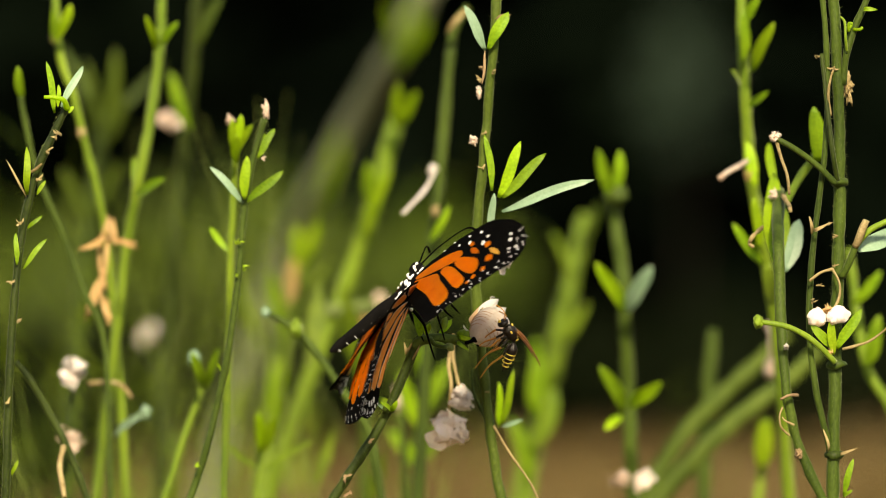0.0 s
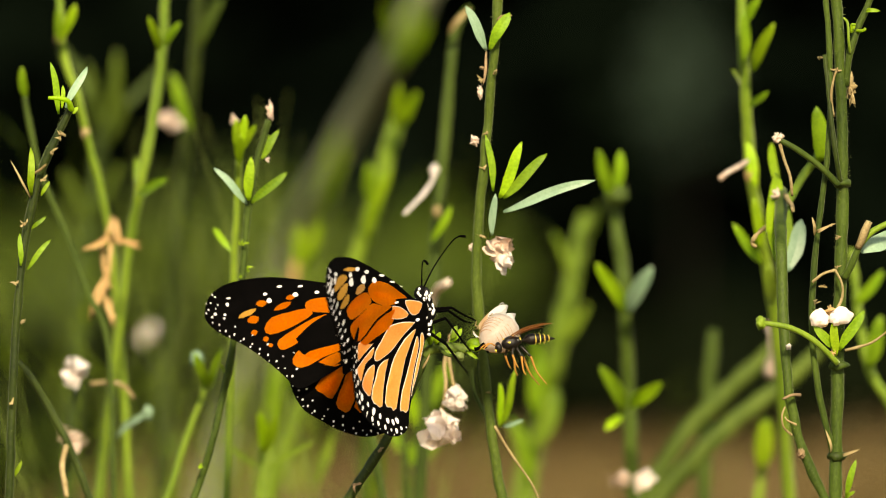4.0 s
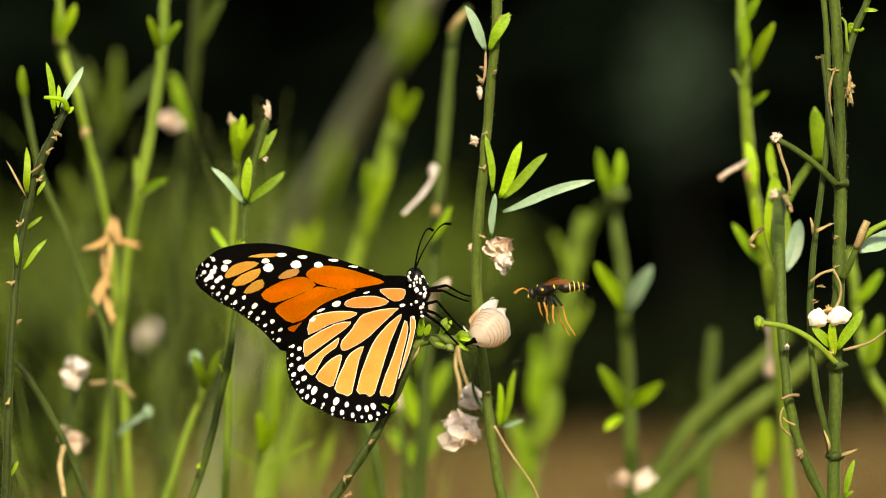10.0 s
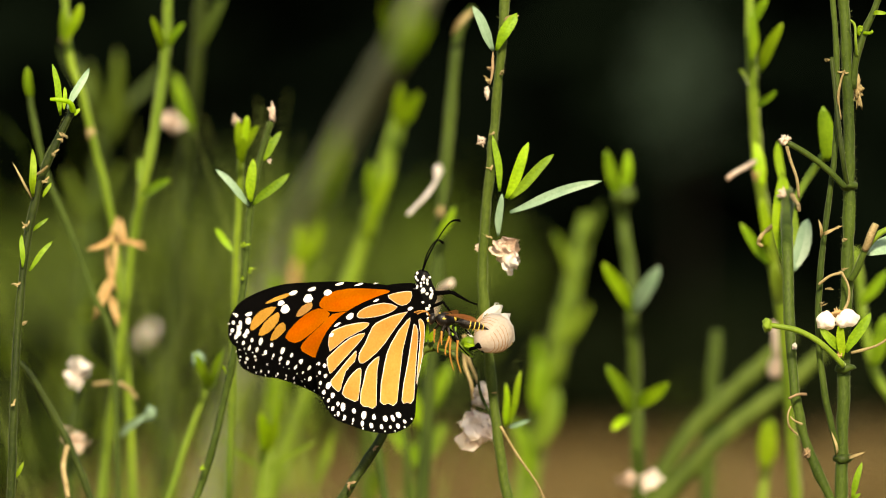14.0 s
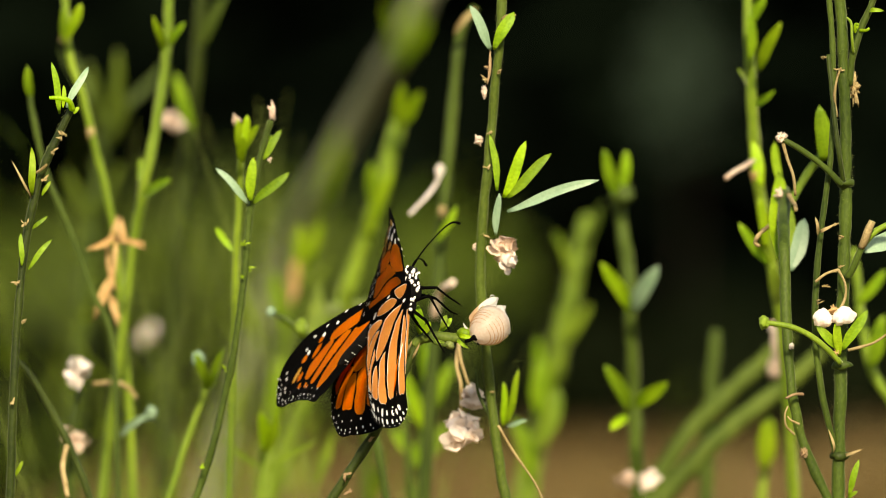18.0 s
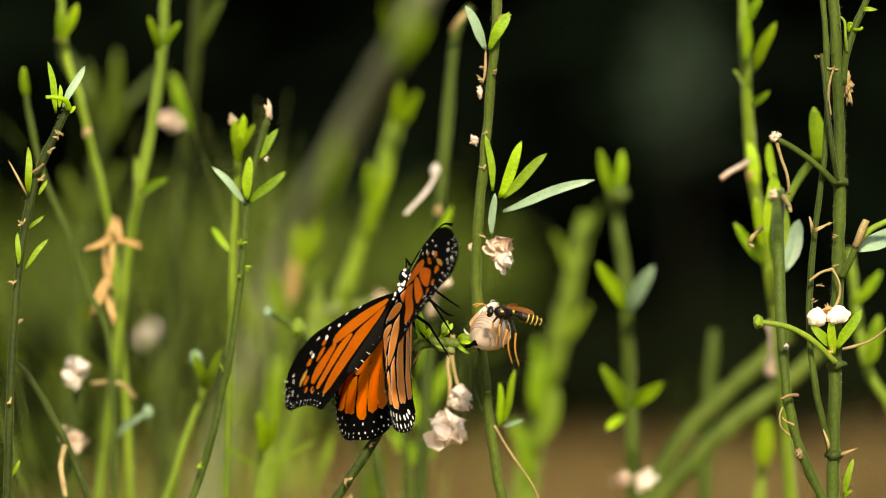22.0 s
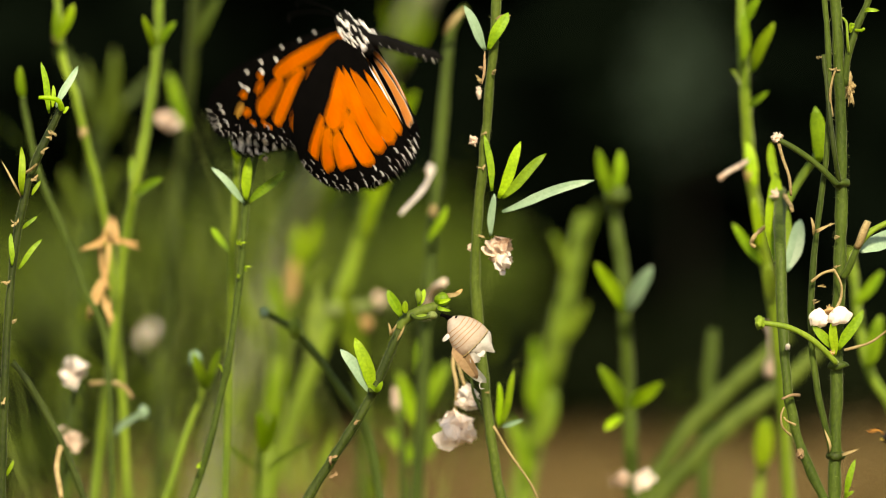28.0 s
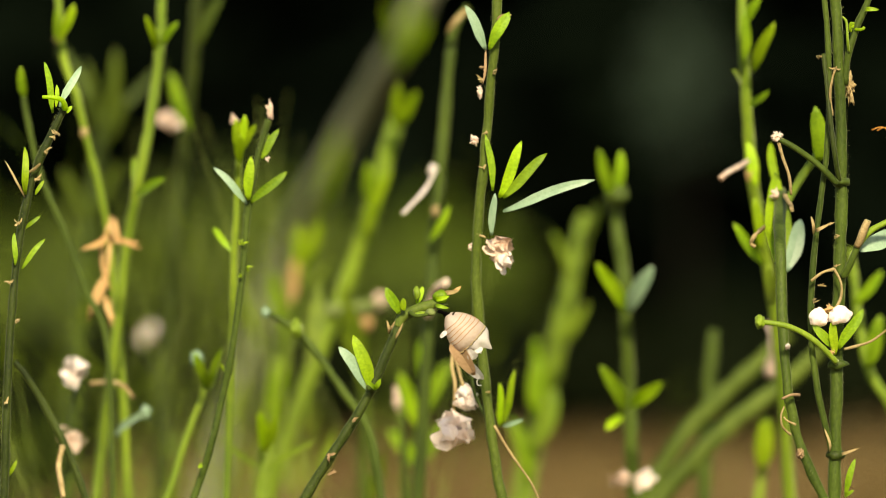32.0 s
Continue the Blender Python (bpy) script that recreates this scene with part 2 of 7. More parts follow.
def leaf(root, base, tip, width, mat=None, bend=0.1, face=(0.1, -1, 0.25), label="", full=0.45):
    return on(root, "leaf", blade(bmesh.new(), mm(base), mm(tip), width * away(base) * (0.5 if base[1] > 280 else 0.78), bend, face, full=full), mat or LEAF, label)


def bud(root, centre, radius, mat=None, squash=(1, 1, 1.3), name="bud", label=""):
    """A green bud is a plump, uneven knob; a dry one a torn tuft of papery scales round a small core."""
    r = radius * away(centre)
    c = mm(centre)
    if mat not in (PINK, CREAM, DRY, DRY_ORANGE, BARK):
        return on(root, name, lump(bmesh.new(), c, r, squash, 0.75, 3, 2.6), mat or LEAF_YOUNG, label)
    bm = bmesh.new()
    for v in bmesh.ops.create_icosphere(bm, subdivisions=4, radius=1)["verts"]:
        q = v.co * 2.1 + c * 900
        k = 0.55 + 0.5 * noise.noise(q) + 1.1 * max(0, noise.noise(q * 1.6 + Vector((7, 3, 1))) - 0.12) ** 0.8
        v.co = c + Vector((v.co.x * squash[0], v.co.y * squash[1], v.co.z * squash[2])) * r * k
    return on(root, name, bm, mat, label)


def flower(root, centre, radius, count=9, mat=None, name="flower", label="withered cream flower"):
    return on(root, name, petals(bmesh.new(), mm(centre), radius * away(centre), count, round(centre[0] * 10)), mat or CREAM, label)


def node(root, centre, radius, mat=None):
    """The swollen joint of a stem with the torn scars of old leaves."""
    c = mm(centre)
    r = radius * 0.001
    bm = lump(bmesh.new(), c, r, (1, 1, 0.6), 0.5, 2)
    return on(root, "node", bm, mat or STEM)


def scar(root, centre, size, mat=None):
    """A torn papery remnant of a leaf base."""
    c = mm(centre)
    rnd = random.Random(round(centre[0] * 7 + centre[2]))
    bm = lump(bmesh.new(), c, size * 0.0001, (1, 1, 1.6), 0.9, 2, 3)
    for _ in range(3):
        d = Vector((rnd.gauss(0, 1), rnd.gauss(-0.4, 0.6), rnd.gauss(0.4, 0.8))).normalized()
        blade(bm, c, c + d * size * rnd.uniform(0.0003, 0.0009), size * rnd.uniform(0.00012, 0.0003), rnd.uniform(-0.5, 0.6), (rnd.gauss(0, 1), -1, 0.3), 4, 0.1)
    return on(root, "scale", bm, mat or BARK)


def fuzz(root, stem, width, count, seed, length=0.6):
    """The fine pale hairs that stand out from a stem, too many to count."""
    rnd = random.Random(seed)
    path = spline([mm(p) for p in stem], 10)
    verts, faces = [], []
    base = Vector(root.location)
    for _ in range(count):
        i = rnd.randrange(len(path) - 1)
        c = path[i].lerp(path[i + 1], rnd.random()) - base
        a = rnd.uniform(0, 6.28)
        d = Vector((math.cos(a), math.sin(a), rnd.uniform(-0.2, 0.5)))
        o = c + Vector((d.x, d.y, 0)) * width * 0.00046
        q = Vector((-d.y, d.x, 0)) * 0.00004
        k = len(verts)
        verts += [o + q, o - q, o + Vector((0, 0, 0.00006)), o + d * length * rnd.uniform(0.0004, 0.001)]
        faces += [(k, k + 1, k + 3), (k + 1, k + 2, k + 3), (k + 2, k, k + 3)]
    data = bpy.data.meshes.new("stem_hair")
    data.from_pydata(verts, [], faces)
    data.materials.append(HAIR)
    ob = new("stem_hair", data)
    ob.parent = root
    return tagged(ob, "fine pale stem hairs", kind="stuff")


# ---- ground and distance ----
def terrain():
    bm = bmesh.new()
    xs = [-900, -200, -60, -25, -12, -6, -3, -1.5, -0.7, 0, 0.7, 1.5, 3, 6, 12, 25, 60, 200, 900]
    ys = [-900, -200, -60, -20, -8, -4, -2, -1, -0.4, 0, 0.4, 1, 2, 3, 4, 5, 6, 8, 10, 14, 20, 40, 120, 400, 900]
    grid = [[bm.verts.new((x, y, 0.02 * noise.noise(Vector((x, y, 0))) * min(1, max(0, math.hypot(x, y) - 1.5)))) for x in xs] for y in ys]
    for a, b in zip(grid, grid[1:]):
        for i in range(len(xs) - 1):
            bm.faces.new((a[i], a[i + 1], b[i + 1], b[i]))
    data = bpy.data.meshes.new("ground")
    bm.to_mesh(data)
    bm.free()
    data.materials.append(SOIL)
    data.shade_smooth()
    return tagged(new("ground", data), "dry tan earth with thin parched grass", "ground", kind="structure")


terrain()


def far_tree(x, y, height, spread, seed):
    """A tree of the wood behind the meadow: trunk, limbs and a crown of many leaves that reaches low, coloured
    near-black for shade.
    """
    rnd = random.Random(seed)
    root = tagged(new("tree"), "broad-leaved tree at the meadow's edge, deep shade put into its leaf colour", "tree", "wood behind the meadow")
    root.location = (x, y, 0)
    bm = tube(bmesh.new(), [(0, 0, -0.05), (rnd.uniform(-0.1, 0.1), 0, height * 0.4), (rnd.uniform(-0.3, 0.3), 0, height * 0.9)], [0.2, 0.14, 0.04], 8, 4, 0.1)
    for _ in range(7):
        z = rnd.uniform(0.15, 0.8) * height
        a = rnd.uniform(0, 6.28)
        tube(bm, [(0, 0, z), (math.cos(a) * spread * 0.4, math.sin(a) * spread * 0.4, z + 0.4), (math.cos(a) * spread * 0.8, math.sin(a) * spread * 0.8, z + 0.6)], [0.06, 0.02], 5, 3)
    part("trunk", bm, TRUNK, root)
    verts, faces = [], []
    for _ in range(6000):
        u, a, h = rnd.random() ** 0.5, rnd.uniform(0, 6.28), rnd.random()
        r = spread * u * (0.75 + 0.5 * noise.noise(Vector((math.cos(a) * 2, math.sin(a) * 2, h * 5 + seed)))) * (1.15 - h * 0.75)
        c = Vector((math.cos(a) * r, math.sin(a) * r, 0.05 + h * height))
        d = Vector((rnd.gauss(0, 1), rnd.gauss(0, 1), rnd.gauss(0, 0.7))).normalized() * rnd.uniform(0.16, 0.3)
        s = d.cross(Vector((rnd.gauss(0, 1), rnd.gauss(0, 1), rnd.gauss(0, 1)))).normalized() * rnd.uniform(0.09, 0.16)
        k = len(verts)
        verts += [c - d, c + s, c + d, c - s]
        faces.append((k, k + 1, k + 2, k + 3))
    data = bpy.data.meshes.new("crown")
    data.from_pydata(verts, [], faces)
    data.materials.append(LEAF_SHADE_TONE)
    crown = new("crown", data)
    crown.parent = root
    return root


def shrub(x, y, height, spread, seed, mat, label):
    """A low leafy bush before the wood; the colour of mat makes it look lit or shaded."""
    rnd = random.Random(seed)
    root = tagged(new("shrub"), label, "bush", "bushes before the wood")
    root.location = (x, y, 0)
    bm = bmesh.new()
    for _ in range(9):
        a = rnd.uniform(0, 6.28)
        tube(bm, [(0, 0, -0.02), (math.cos(a) * spread * 0.3, math.sin(a) * spread * 0.3, height * 0.5), (math.cos(a) * spread * 0.7, math.sin(a) * spread * 0.7, height * rnd.uniform(0.7, 0.95))], [0.008, 0.002], 5, 3)
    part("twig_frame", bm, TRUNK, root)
    verts, faces = [], []
    for _ in range(900):
        a, h = rnd.uniform(0, 6.28), 1 - 0.95 * rnd.random() ** 1.2
        r = spread * rnd.random() ** 0.4 * (0.8 + 0.6 * noise.noise(Vector((math.cos(a) * 2, math.sin(a) * 2, h * 3 + seed)))) * math.sin(math.pi * (0.3 + 0.65 * h))
        c = Vector((math.cos(a) * r, math.sin(a) * r, 0.04 + h * height * (0.85 + 0.3 * noise.noise(Vector((a * 2, seed, 0))))))
        d = Vector((rnd.gauss(0, 1), rnd.gauss(0, 1), rnd.gauss(0.5, 0.7))).normalized() * rnd.uniform(0.02, 0.04)
        s = d.cross(Vector((rnd.gauss(0, 1), rnd.gauss(0, 1), rnd.gauss(0, 1)))).normalized() * rnd.uniform(0.007, 0.013)
        k = len(verts)
        verts += [c - d, c + s, c + d, c - s]
        faces.append((k, k + 1, k + 2, k + 3))
    data = bpy.data.meshes.new("foliage")
    data.from_pydata(verts, [], faces)
    data.materials.append(mat)
    crown = new("foliage", data)
    crown.parent = root


# the paler leaf colour stands for light falling on these bushes
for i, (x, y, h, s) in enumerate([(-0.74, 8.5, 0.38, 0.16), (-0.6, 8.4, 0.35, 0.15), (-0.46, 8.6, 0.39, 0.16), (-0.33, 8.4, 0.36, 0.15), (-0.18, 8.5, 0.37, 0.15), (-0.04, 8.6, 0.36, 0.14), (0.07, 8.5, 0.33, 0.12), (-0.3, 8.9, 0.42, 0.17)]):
    shrub(x, y, h * 0.78, s, i + 40, LEAF_LIGHT_TONE, "yellow-green leafy bush on dry ground, light put into its leaf colour")
# low bushes cover ground that should lie shaded; the shade is their colour
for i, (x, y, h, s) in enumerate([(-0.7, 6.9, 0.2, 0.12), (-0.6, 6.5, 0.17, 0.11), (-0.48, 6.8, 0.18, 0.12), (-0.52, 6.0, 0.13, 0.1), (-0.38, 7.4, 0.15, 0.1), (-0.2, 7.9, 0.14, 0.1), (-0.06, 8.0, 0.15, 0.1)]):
    shrub(x, y, h, s, i + 60, WEED_SHADE_TONE, "low leafy bush on dry ground, shade put into its dark green")

# a strip of near-black undergrowth stands in for shade along the wood
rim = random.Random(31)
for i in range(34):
    shrub(-0.85 + i * 0.055 + rim.uniform(-0.03, 0.03), rim.uniform(7.6, 8.1), rim.uniform(0.1, 0.16), 0.12, i + 90, WEED_SHADE_TONE, "low undergrowth added as a dark strip, shade put into its colour")

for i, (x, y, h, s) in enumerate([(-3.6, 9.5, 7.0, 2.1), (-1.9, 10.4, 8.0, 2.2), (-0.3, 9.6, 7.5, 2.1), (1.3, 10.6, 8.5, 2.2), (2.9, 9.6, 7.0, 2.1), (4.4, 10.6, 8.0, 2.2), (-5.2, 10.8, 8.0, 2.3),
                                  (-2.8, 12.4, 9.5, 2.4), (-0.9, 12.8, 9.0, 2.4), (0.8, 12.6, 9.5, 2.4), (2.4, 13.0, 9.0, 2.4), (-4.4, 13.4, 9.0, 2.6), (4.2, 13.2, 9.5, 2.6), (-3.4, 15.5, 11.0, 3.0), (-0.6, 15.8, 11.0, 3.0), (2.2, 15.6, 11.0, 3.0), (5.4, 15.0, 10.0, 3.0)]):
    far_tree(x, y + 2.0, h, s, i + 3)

def patch_sapling(x, y, height, spread, seed):
    """A slight young tree added before the wood; one clump of grey-green leaves at its top makes a brighter patch."""
    rnd = random.Random(seed)
    root = tagged(new("patch_sapling"), "slight added tree, its grey-green leaves standing in for a faint brighter patch", "tree")
    root.location = (x, y, 0)
    part("trunk", tube(bmesh.new(), [(0, 0, -0.02), (0.01, 0, height * 0.5), (0, 0, height)], [0.006, 0.002], 6, 4), TRUNK, root)
    verts, faces = [], []
    for _ in range(300):
        c = Vector((rnd.gauss(0, spread * 0.4), rnd.gauss(0, spread * 0.4), height + rnd.gauss(-0.01, spread * 0.6)))
        d = Vector((rnd.gauss(0, 1), rnd.gauss(0, 1), rnd.gauss(0, 1))).normalized() * rnd.uniform(0.01, 0.02)
        e = d.cross(Vector((rnd.gauss(0, 1), rnd.gauss(0, 1), rnd.gauss(0, 1)))).normalized() * rnd.uniform(0.004, 0.007)
        k = len(verts)
        verts += [c - d, c + e, c + d, c - e]
        faces.append((k, k + 1, k + 2, k + 3))
    data = bpy.data.meshes.new("foliage")
    data.from_pydata(verts, [], faces)
    data.materials.append(BRIGHT_PATCH_LEAF)
    new("foliage", data).parent = root


# added to stand in for a faint brighter patch in the wood
patch_sapling(0.38, 8.6, 0.53, 0.085, 5)

# ---- meadow plants: tall thin stems with narrow paired leaves ----
G = "milkweed stems"
A_STEM = [(-101.2, -4, 482.6), (-100.9, -4, 493.0), (-100.3, -4, 513.9), (-99.3, -3, 534.6), (-97.4, -2, 552.8), (-94.1, -2, 567.1), (-90.2, -2, 576.2), (-87.0, -2, 582.7)]
a = plant("A", "milkweed", "tall dark green milkweed stem with torn leaf scars", A_STEM, 2.21, STEM_DARK, 0.8, group=G)
fuzz(a, A_STEM, 2.21, 450, 1)
leaf(a, (-89.5, -2, 581.4), (-91.4, -4, 593.1), 1.95, LEAF, 0.05)
leaf(a, (-88.1, -2, 582.7), (-83.4, 0, 592.3), 2.21, LEAF_PALE, 0.06)
leaf(a, (-88.8, -3, 582.7), (-88.7, -3, 587.9), 1.30, LEAF_YOUNG, 0.05)
twig(a, [(-86.7, -4, 582.5), (-87.3, -6, 584.3), (-89.2, -7, 585.0), (-91.8, -7, 585.1)], 1.69, 0.78, LEAF_YOUNG, "curled_pod", "curled yellow-green young pod")
leaf(a, (-95.8, -4, 562.6), (-96.0, -6, 573.3), 2.08, LEAF_YOUNG, 0.2)
leaf(a, (-96.2, -4, 562.0), (-100.1, -7, 570.2), 0.65, DRY, 0.25, label="dry curled leaf")
twig(a, [(-95.3, -4, 567.7), (-93.9, -5, 568.5), (-92.4, -6, 569.8)], 0.78, 0.52, DRY)
leaf(a, (-96.9, -4, 545.7), (-91.5, -4, 552.5), 1.56, LEAF, 0.08)
leaf(a, (-98.4, -4, 546.4), (-98.4, -4, 553.9), 1.56, LEAF, 0.08)
leaf(a, (-95.8, -4, 554.8), (-92.6, -5, 557.8), 1.17, LEAF, 0.2)
leaf(a, (-93.6, -4, 562.6), (-91.8, -4, 565.9), 1.17, LEAF_YOUNG, 0.1)
leaf(a, (-86.4, -4, 581.4), (-85.2, -4, 583.0), 1.17, LEAF_YOUNG, 0.1)
leaf(a, (-99.6, -4, 498.0), (-98.1, -5, 501.6), 1.17, LEAF_YOUNG, 0.1)
for c in ((-89.2, -5, 575.6), (-88.1, -6, 576.5), (-91.3, -5, 572.4), (-93.6, -5, 566.1), (-97.4, -5, 556.1), (-98.1, -5, 533.4), (-100.2, -6, 515.0), (-99.8, -5, 542.5)):
    scar(a, c, 2.4, DRY)

B_STEM = [(-58.6, 2, 487.4), (-56.0, 2, 494.6), (-53.3, 1, 503.1), (-50.7, 1, 514.2), (-48.1, 0, 526.7), (-46.1, 0, 542.3), (-45.2, 0, 552.7), (-44.4, 0, 560.3), (-42.8, 0, 568.4), (-41.1, 0, 574.9), (-39.8, 0, 579.4)]
b = plant("B", "milkweed", "slender green milkweed shoot with a brown bud at its tip", B_STEM, 1.95, STEM, 0.8, group=G)
fuzz(b, B_STEM, 1.95, 450, 2)
leaf(b, (-44.7, -1, 559.8), (-52.5, -3, 568.2), 2.21, LEAF_PALE, 0.08)
leaf(b, (-43.8, -1, 559.8), (-35.6, -3, 567.3), 2.73, LEAF, 0.06)
leaf(b, (-44.5, -3, 560.6), (-44.0, -4, 570.7), 2.99, LEAF_YOUNG, 0.04)
leaf(b, (-41.6, -1, 570.3), (-37.3, -1, 577.1), 2.21, LEAF, 0.06)
leaf(b, (-41.3, 1, 572.2), (-39.9, 3, 576.1), 1.82, LEAF_YOUNG, 0.06)
bud(b, (-39.4, 0, 581.4), 1.17, PINK, (0.8, 0.8, 1.8), label="dry brownish bud")
scar(b, (-40.3, -2, 570.2), 1.8, PINK)
for c in ((-46.3, -2, 542.4), (-44.7, -2, 544.3), (-50.3, -2, 520.5), (-56.2, -2, 497.8), (-45.8, -2, 550.2)):
    scar(b, c, 2.0, LEAF_YOUNG)
b.location.y += 0.03
b.location.x -= 0.0012
b2 = plant("B2", "milkweed", "short milkweed shoot with a crown of blunt buds", [(-52.7, 77, 484.3), (-51.3, 77, 520.0), (-50.4, 72, 549.0), (-49.6, 70, 562.7), (-49.0, 67, 572.0)], 2.08, STEM_LIGHT, group=G)
for base, tip, w in (((-49.0, 67, 570.3), (-47.7, 62, 579.9), 20), ((-49.3, 67, 570.3), (-49.9, 62, 578.9), 18), ((-48.4, 67, 571.6), (-45.0, 62, 577.6), 16), ((-48.9, 64, 568.3), (-48.7, 57, 575.2), 22)):
    leaf(b2, base, tip, w * 0.13, LEAF_YOUNG, 0.05, full=0.6)
bud(b2, (-50.3, 67, 578.6), 1.04, PINK)
leaf(b2, (-50.8, 72, 546.3), (-56.0, 77, 552.9), 2.08, LEAF)

C_STEM = [(14.5, 3, 487.3), (12.5, 3, 497.7), (10.4, 3, 513.4), (8.9, 3, 527.8), (7.7, 2, 542.2), (8.1, 1, 555.3), (9.4, 0, 568.4), (10.3, 0, 578.8), (11.2, -1, 589.2), (12.2, -2, 599.6), (12.6, -2, 608.7), (12.5, -2, 615.1)]
c_ = plant("C", "milkweed", "tall green milkweed stem with narrow leaves and a withered flower", C_STEM, 2.55, STEM_MID, 0.9, group=G)
fuzz(c_, C_STEM, 2.55, 450, 3)
leaf(c_, (10.1, -3, 595.9), (5.2, -5, 606.0), 2.99, LEAF_PALE, 0.06)
leaf(c_, (10.6, -4, 595.9), (15.1, -6, 604.5), 3.51, LEAF, 0.1, full=0.6)
leaf(c_, (13.0, -2, 561.6), (18.4, -4, 574.5), 3.25, LEAF_YOUNG, 0.04)
leaf(c_, (13.8, -2, 561.6), (24.1, -4, 571.7), 2.99, LEAF, 0.05)
leaf(c_, (13.8, -4, 558.8), (35.0, -7, 565.9), 2.86, LEAF_PALE, 0.03, label="long pale bluish leaf")
leaf(c_, (11.7, -2, 563.2), (10.1, -3, 576.2), 2.08, LEAF, 0.03)
leaf(c_, (11.2, -2, 552.8), (11.9, -4, 562.6), 2.21, LEAF_PALE, 0.03)
flower(c_, (13.7, 2, 549.9), 4.2, 12, PINK, label="withered pinkish cream flower head")
flower(c_, (14.6, 1, 546.6), 3.3, 8, CREAM)
flower(c_, (7.0, 3, 550.0), 1.56, 5, PINK)
leaf(c_, (10.1, -3, 595.7), (9.2, -6, 587.9), 0.78, BARK, 0.1, label="dry brown sheath")
bud(c_, (8.6, -3, 586.0), 0.91, PINK, (0.8, 0.8, 2.0))
scar(c_, (9.2, -4, 591.8), 2.4, BARK)
scar(c_, (8.8, -4, 588.6), 2.6, DRY)
bud(c_, (7.3, -3, 574.9), 1.04, PINK)
leaf(c_, (12.4, -4, 602.8), (15.7, -5, 604.1), 1.30, DRY, 0.2)
leaf(c_, (14.2, 44, 506.0), (17.4, 40, 519.2), 2.0, LEAF_YOUNG, 0.04)
leaf(c_, (13.8, 44, 505.4), (13.5, 40, 516.2), 2.0, LEAF_YOUNG, 0.04)
leaf(c_, (14.3, 44, 505.4), (19.0, 40, 507.2), 1.3, LEAF_PALE, 0.1)
twig(c_, [(9.9, 4, 510.1), (7.3, 6, 515.9), (6.7, 7, 521.1)], 0.91, 0.52)
twig(c_, [(11.9, 2, 508.3), (15.8, 3, 501.7), (20.4, 4, 495.1), (23.0, 5, 489.7)], 0.65, 0.39, DRY)
for c in ((9.6, -2, 568.4), (11.7, -3, 590.5), (10.1, -2, 576.8), (8.1, 1, 531.2), (10.7, 1, 516.2), (8.6, 0, 552.7)):
    scar(c_, c, 2.0, DRY)

c_.location.y += 0.013

# the bent stem on which the butterfly sits, its tip a part that dips under the weight
P_STEM = [(-37.0, 0, 483.6), (-31.8, 0, 492.7), (-25.9, 0, 501.9), (-21.4, 0, 509.1), (-16.4, 0, 517.8), (-12.9, 0, 526.0), (-10.0, 0, 532.9)]
p_ = plant("P", "perch_stem", "arching dark green milkweed stem that carries an empty chrysalis", P_STEM, 2.60, STEM_DARK, 0.85, group=G)
fuzz(p_, P_STEM, 2.60, 450, 4)
PERCH_LEAVES = []
for base, tip, w, mt in (((-16.9, 0, 517.5), (-23.8, -2, 527.6), 2.86, LEAF_PALE), ((-16.5, 0, 517.5), (-20.3, -2, 530.2), 3.12, LEAF_YOUNG)):
    bm = blade(bmesh.new(), mm(base), mm(tip), w * 0.001, 0.06, (0.1, -1, 0.25))
    bmesh.ops.translate(bm, verts=bm.verts, vec=-Vector(p_.location))
    PERCH_LEAVES.append(part("leaf", bm, mt, p_, origin=mm(base) - Vector(p_.location)))
node(p_, (-16.1, -1, 518.2), 1.69, STEM)
leaf(p_, (-15.6, -3, 517.7), (-14.5, -6, 520.2), 1.56, LEAF, 0.1)
leaf(p_, (-15.6, -2, 517.7), (-17.6, -6, 519.7), 1.30, LEAF, 0.1)
leaf(p_, (-12.5, -2, 530.7), (-12.8, -5, 533.4), 0.78, DRY, 0.2)
leaf(p_, (-12.2, -2, 531.3), (-11.3, -5, 533.2), 0.78, DRY, 0.2)
leaf(p_, (-10.9, -2, 529.4), (-9.4, -4, 532.9), 0.65, DRY, 0.15)
for c in ((-25.9, -3, 502.7), (-25.2, -3, 498.8), (-20.7, -3, 510.5)):
    scar(p_, c, 2.2, BARK)
PERCH_BEND = mm((-10.0, 0, 532.9))
bend_at = PERCH_BEND - Vector(p_.location)
tip_bm = tube(bmesh.new(), [mm(q) for q in ((-10.4, 0, 532.1), (-9.4, 0, 534.2), (-6.4, 0, 535.9), (-2.9, 0, 537.0), (-0.5, 0, 538.1))], [1.17 * 0.001, 1.30 * 0.001, 1.17 * 0.001], 10, 6, 0.2)
bmesh.ops.translate(tip_bm, verts=tip_bm.verts, vec=-Vector(p_.location))
PERCH_TIP = part("stem_tip", tip_bm, STEM_MID, p_, origin=bend_at)


def on_tip(name, bm, mat, label=""):
    bmesh.ops.translate(bm, verts=bm.verts, vec=-PERCH_BEND)
    return part(name, bm, mat, PERCH_TIP, label)


on_tip("leaf", blade(bmesh.new(), mm((-10.1, -2, 535.1)), mm((-13.0, -4, 541.3)), 2.34 * 0.001, 0.05), LEAF)
on_tip("leaf", blade(bmesh.new(), mm((-9.0, -3, 535.9)), mm((-9.2, -4, 538.8)), 1.43 * 0.001, 0.05), LEAF_YOUNG)
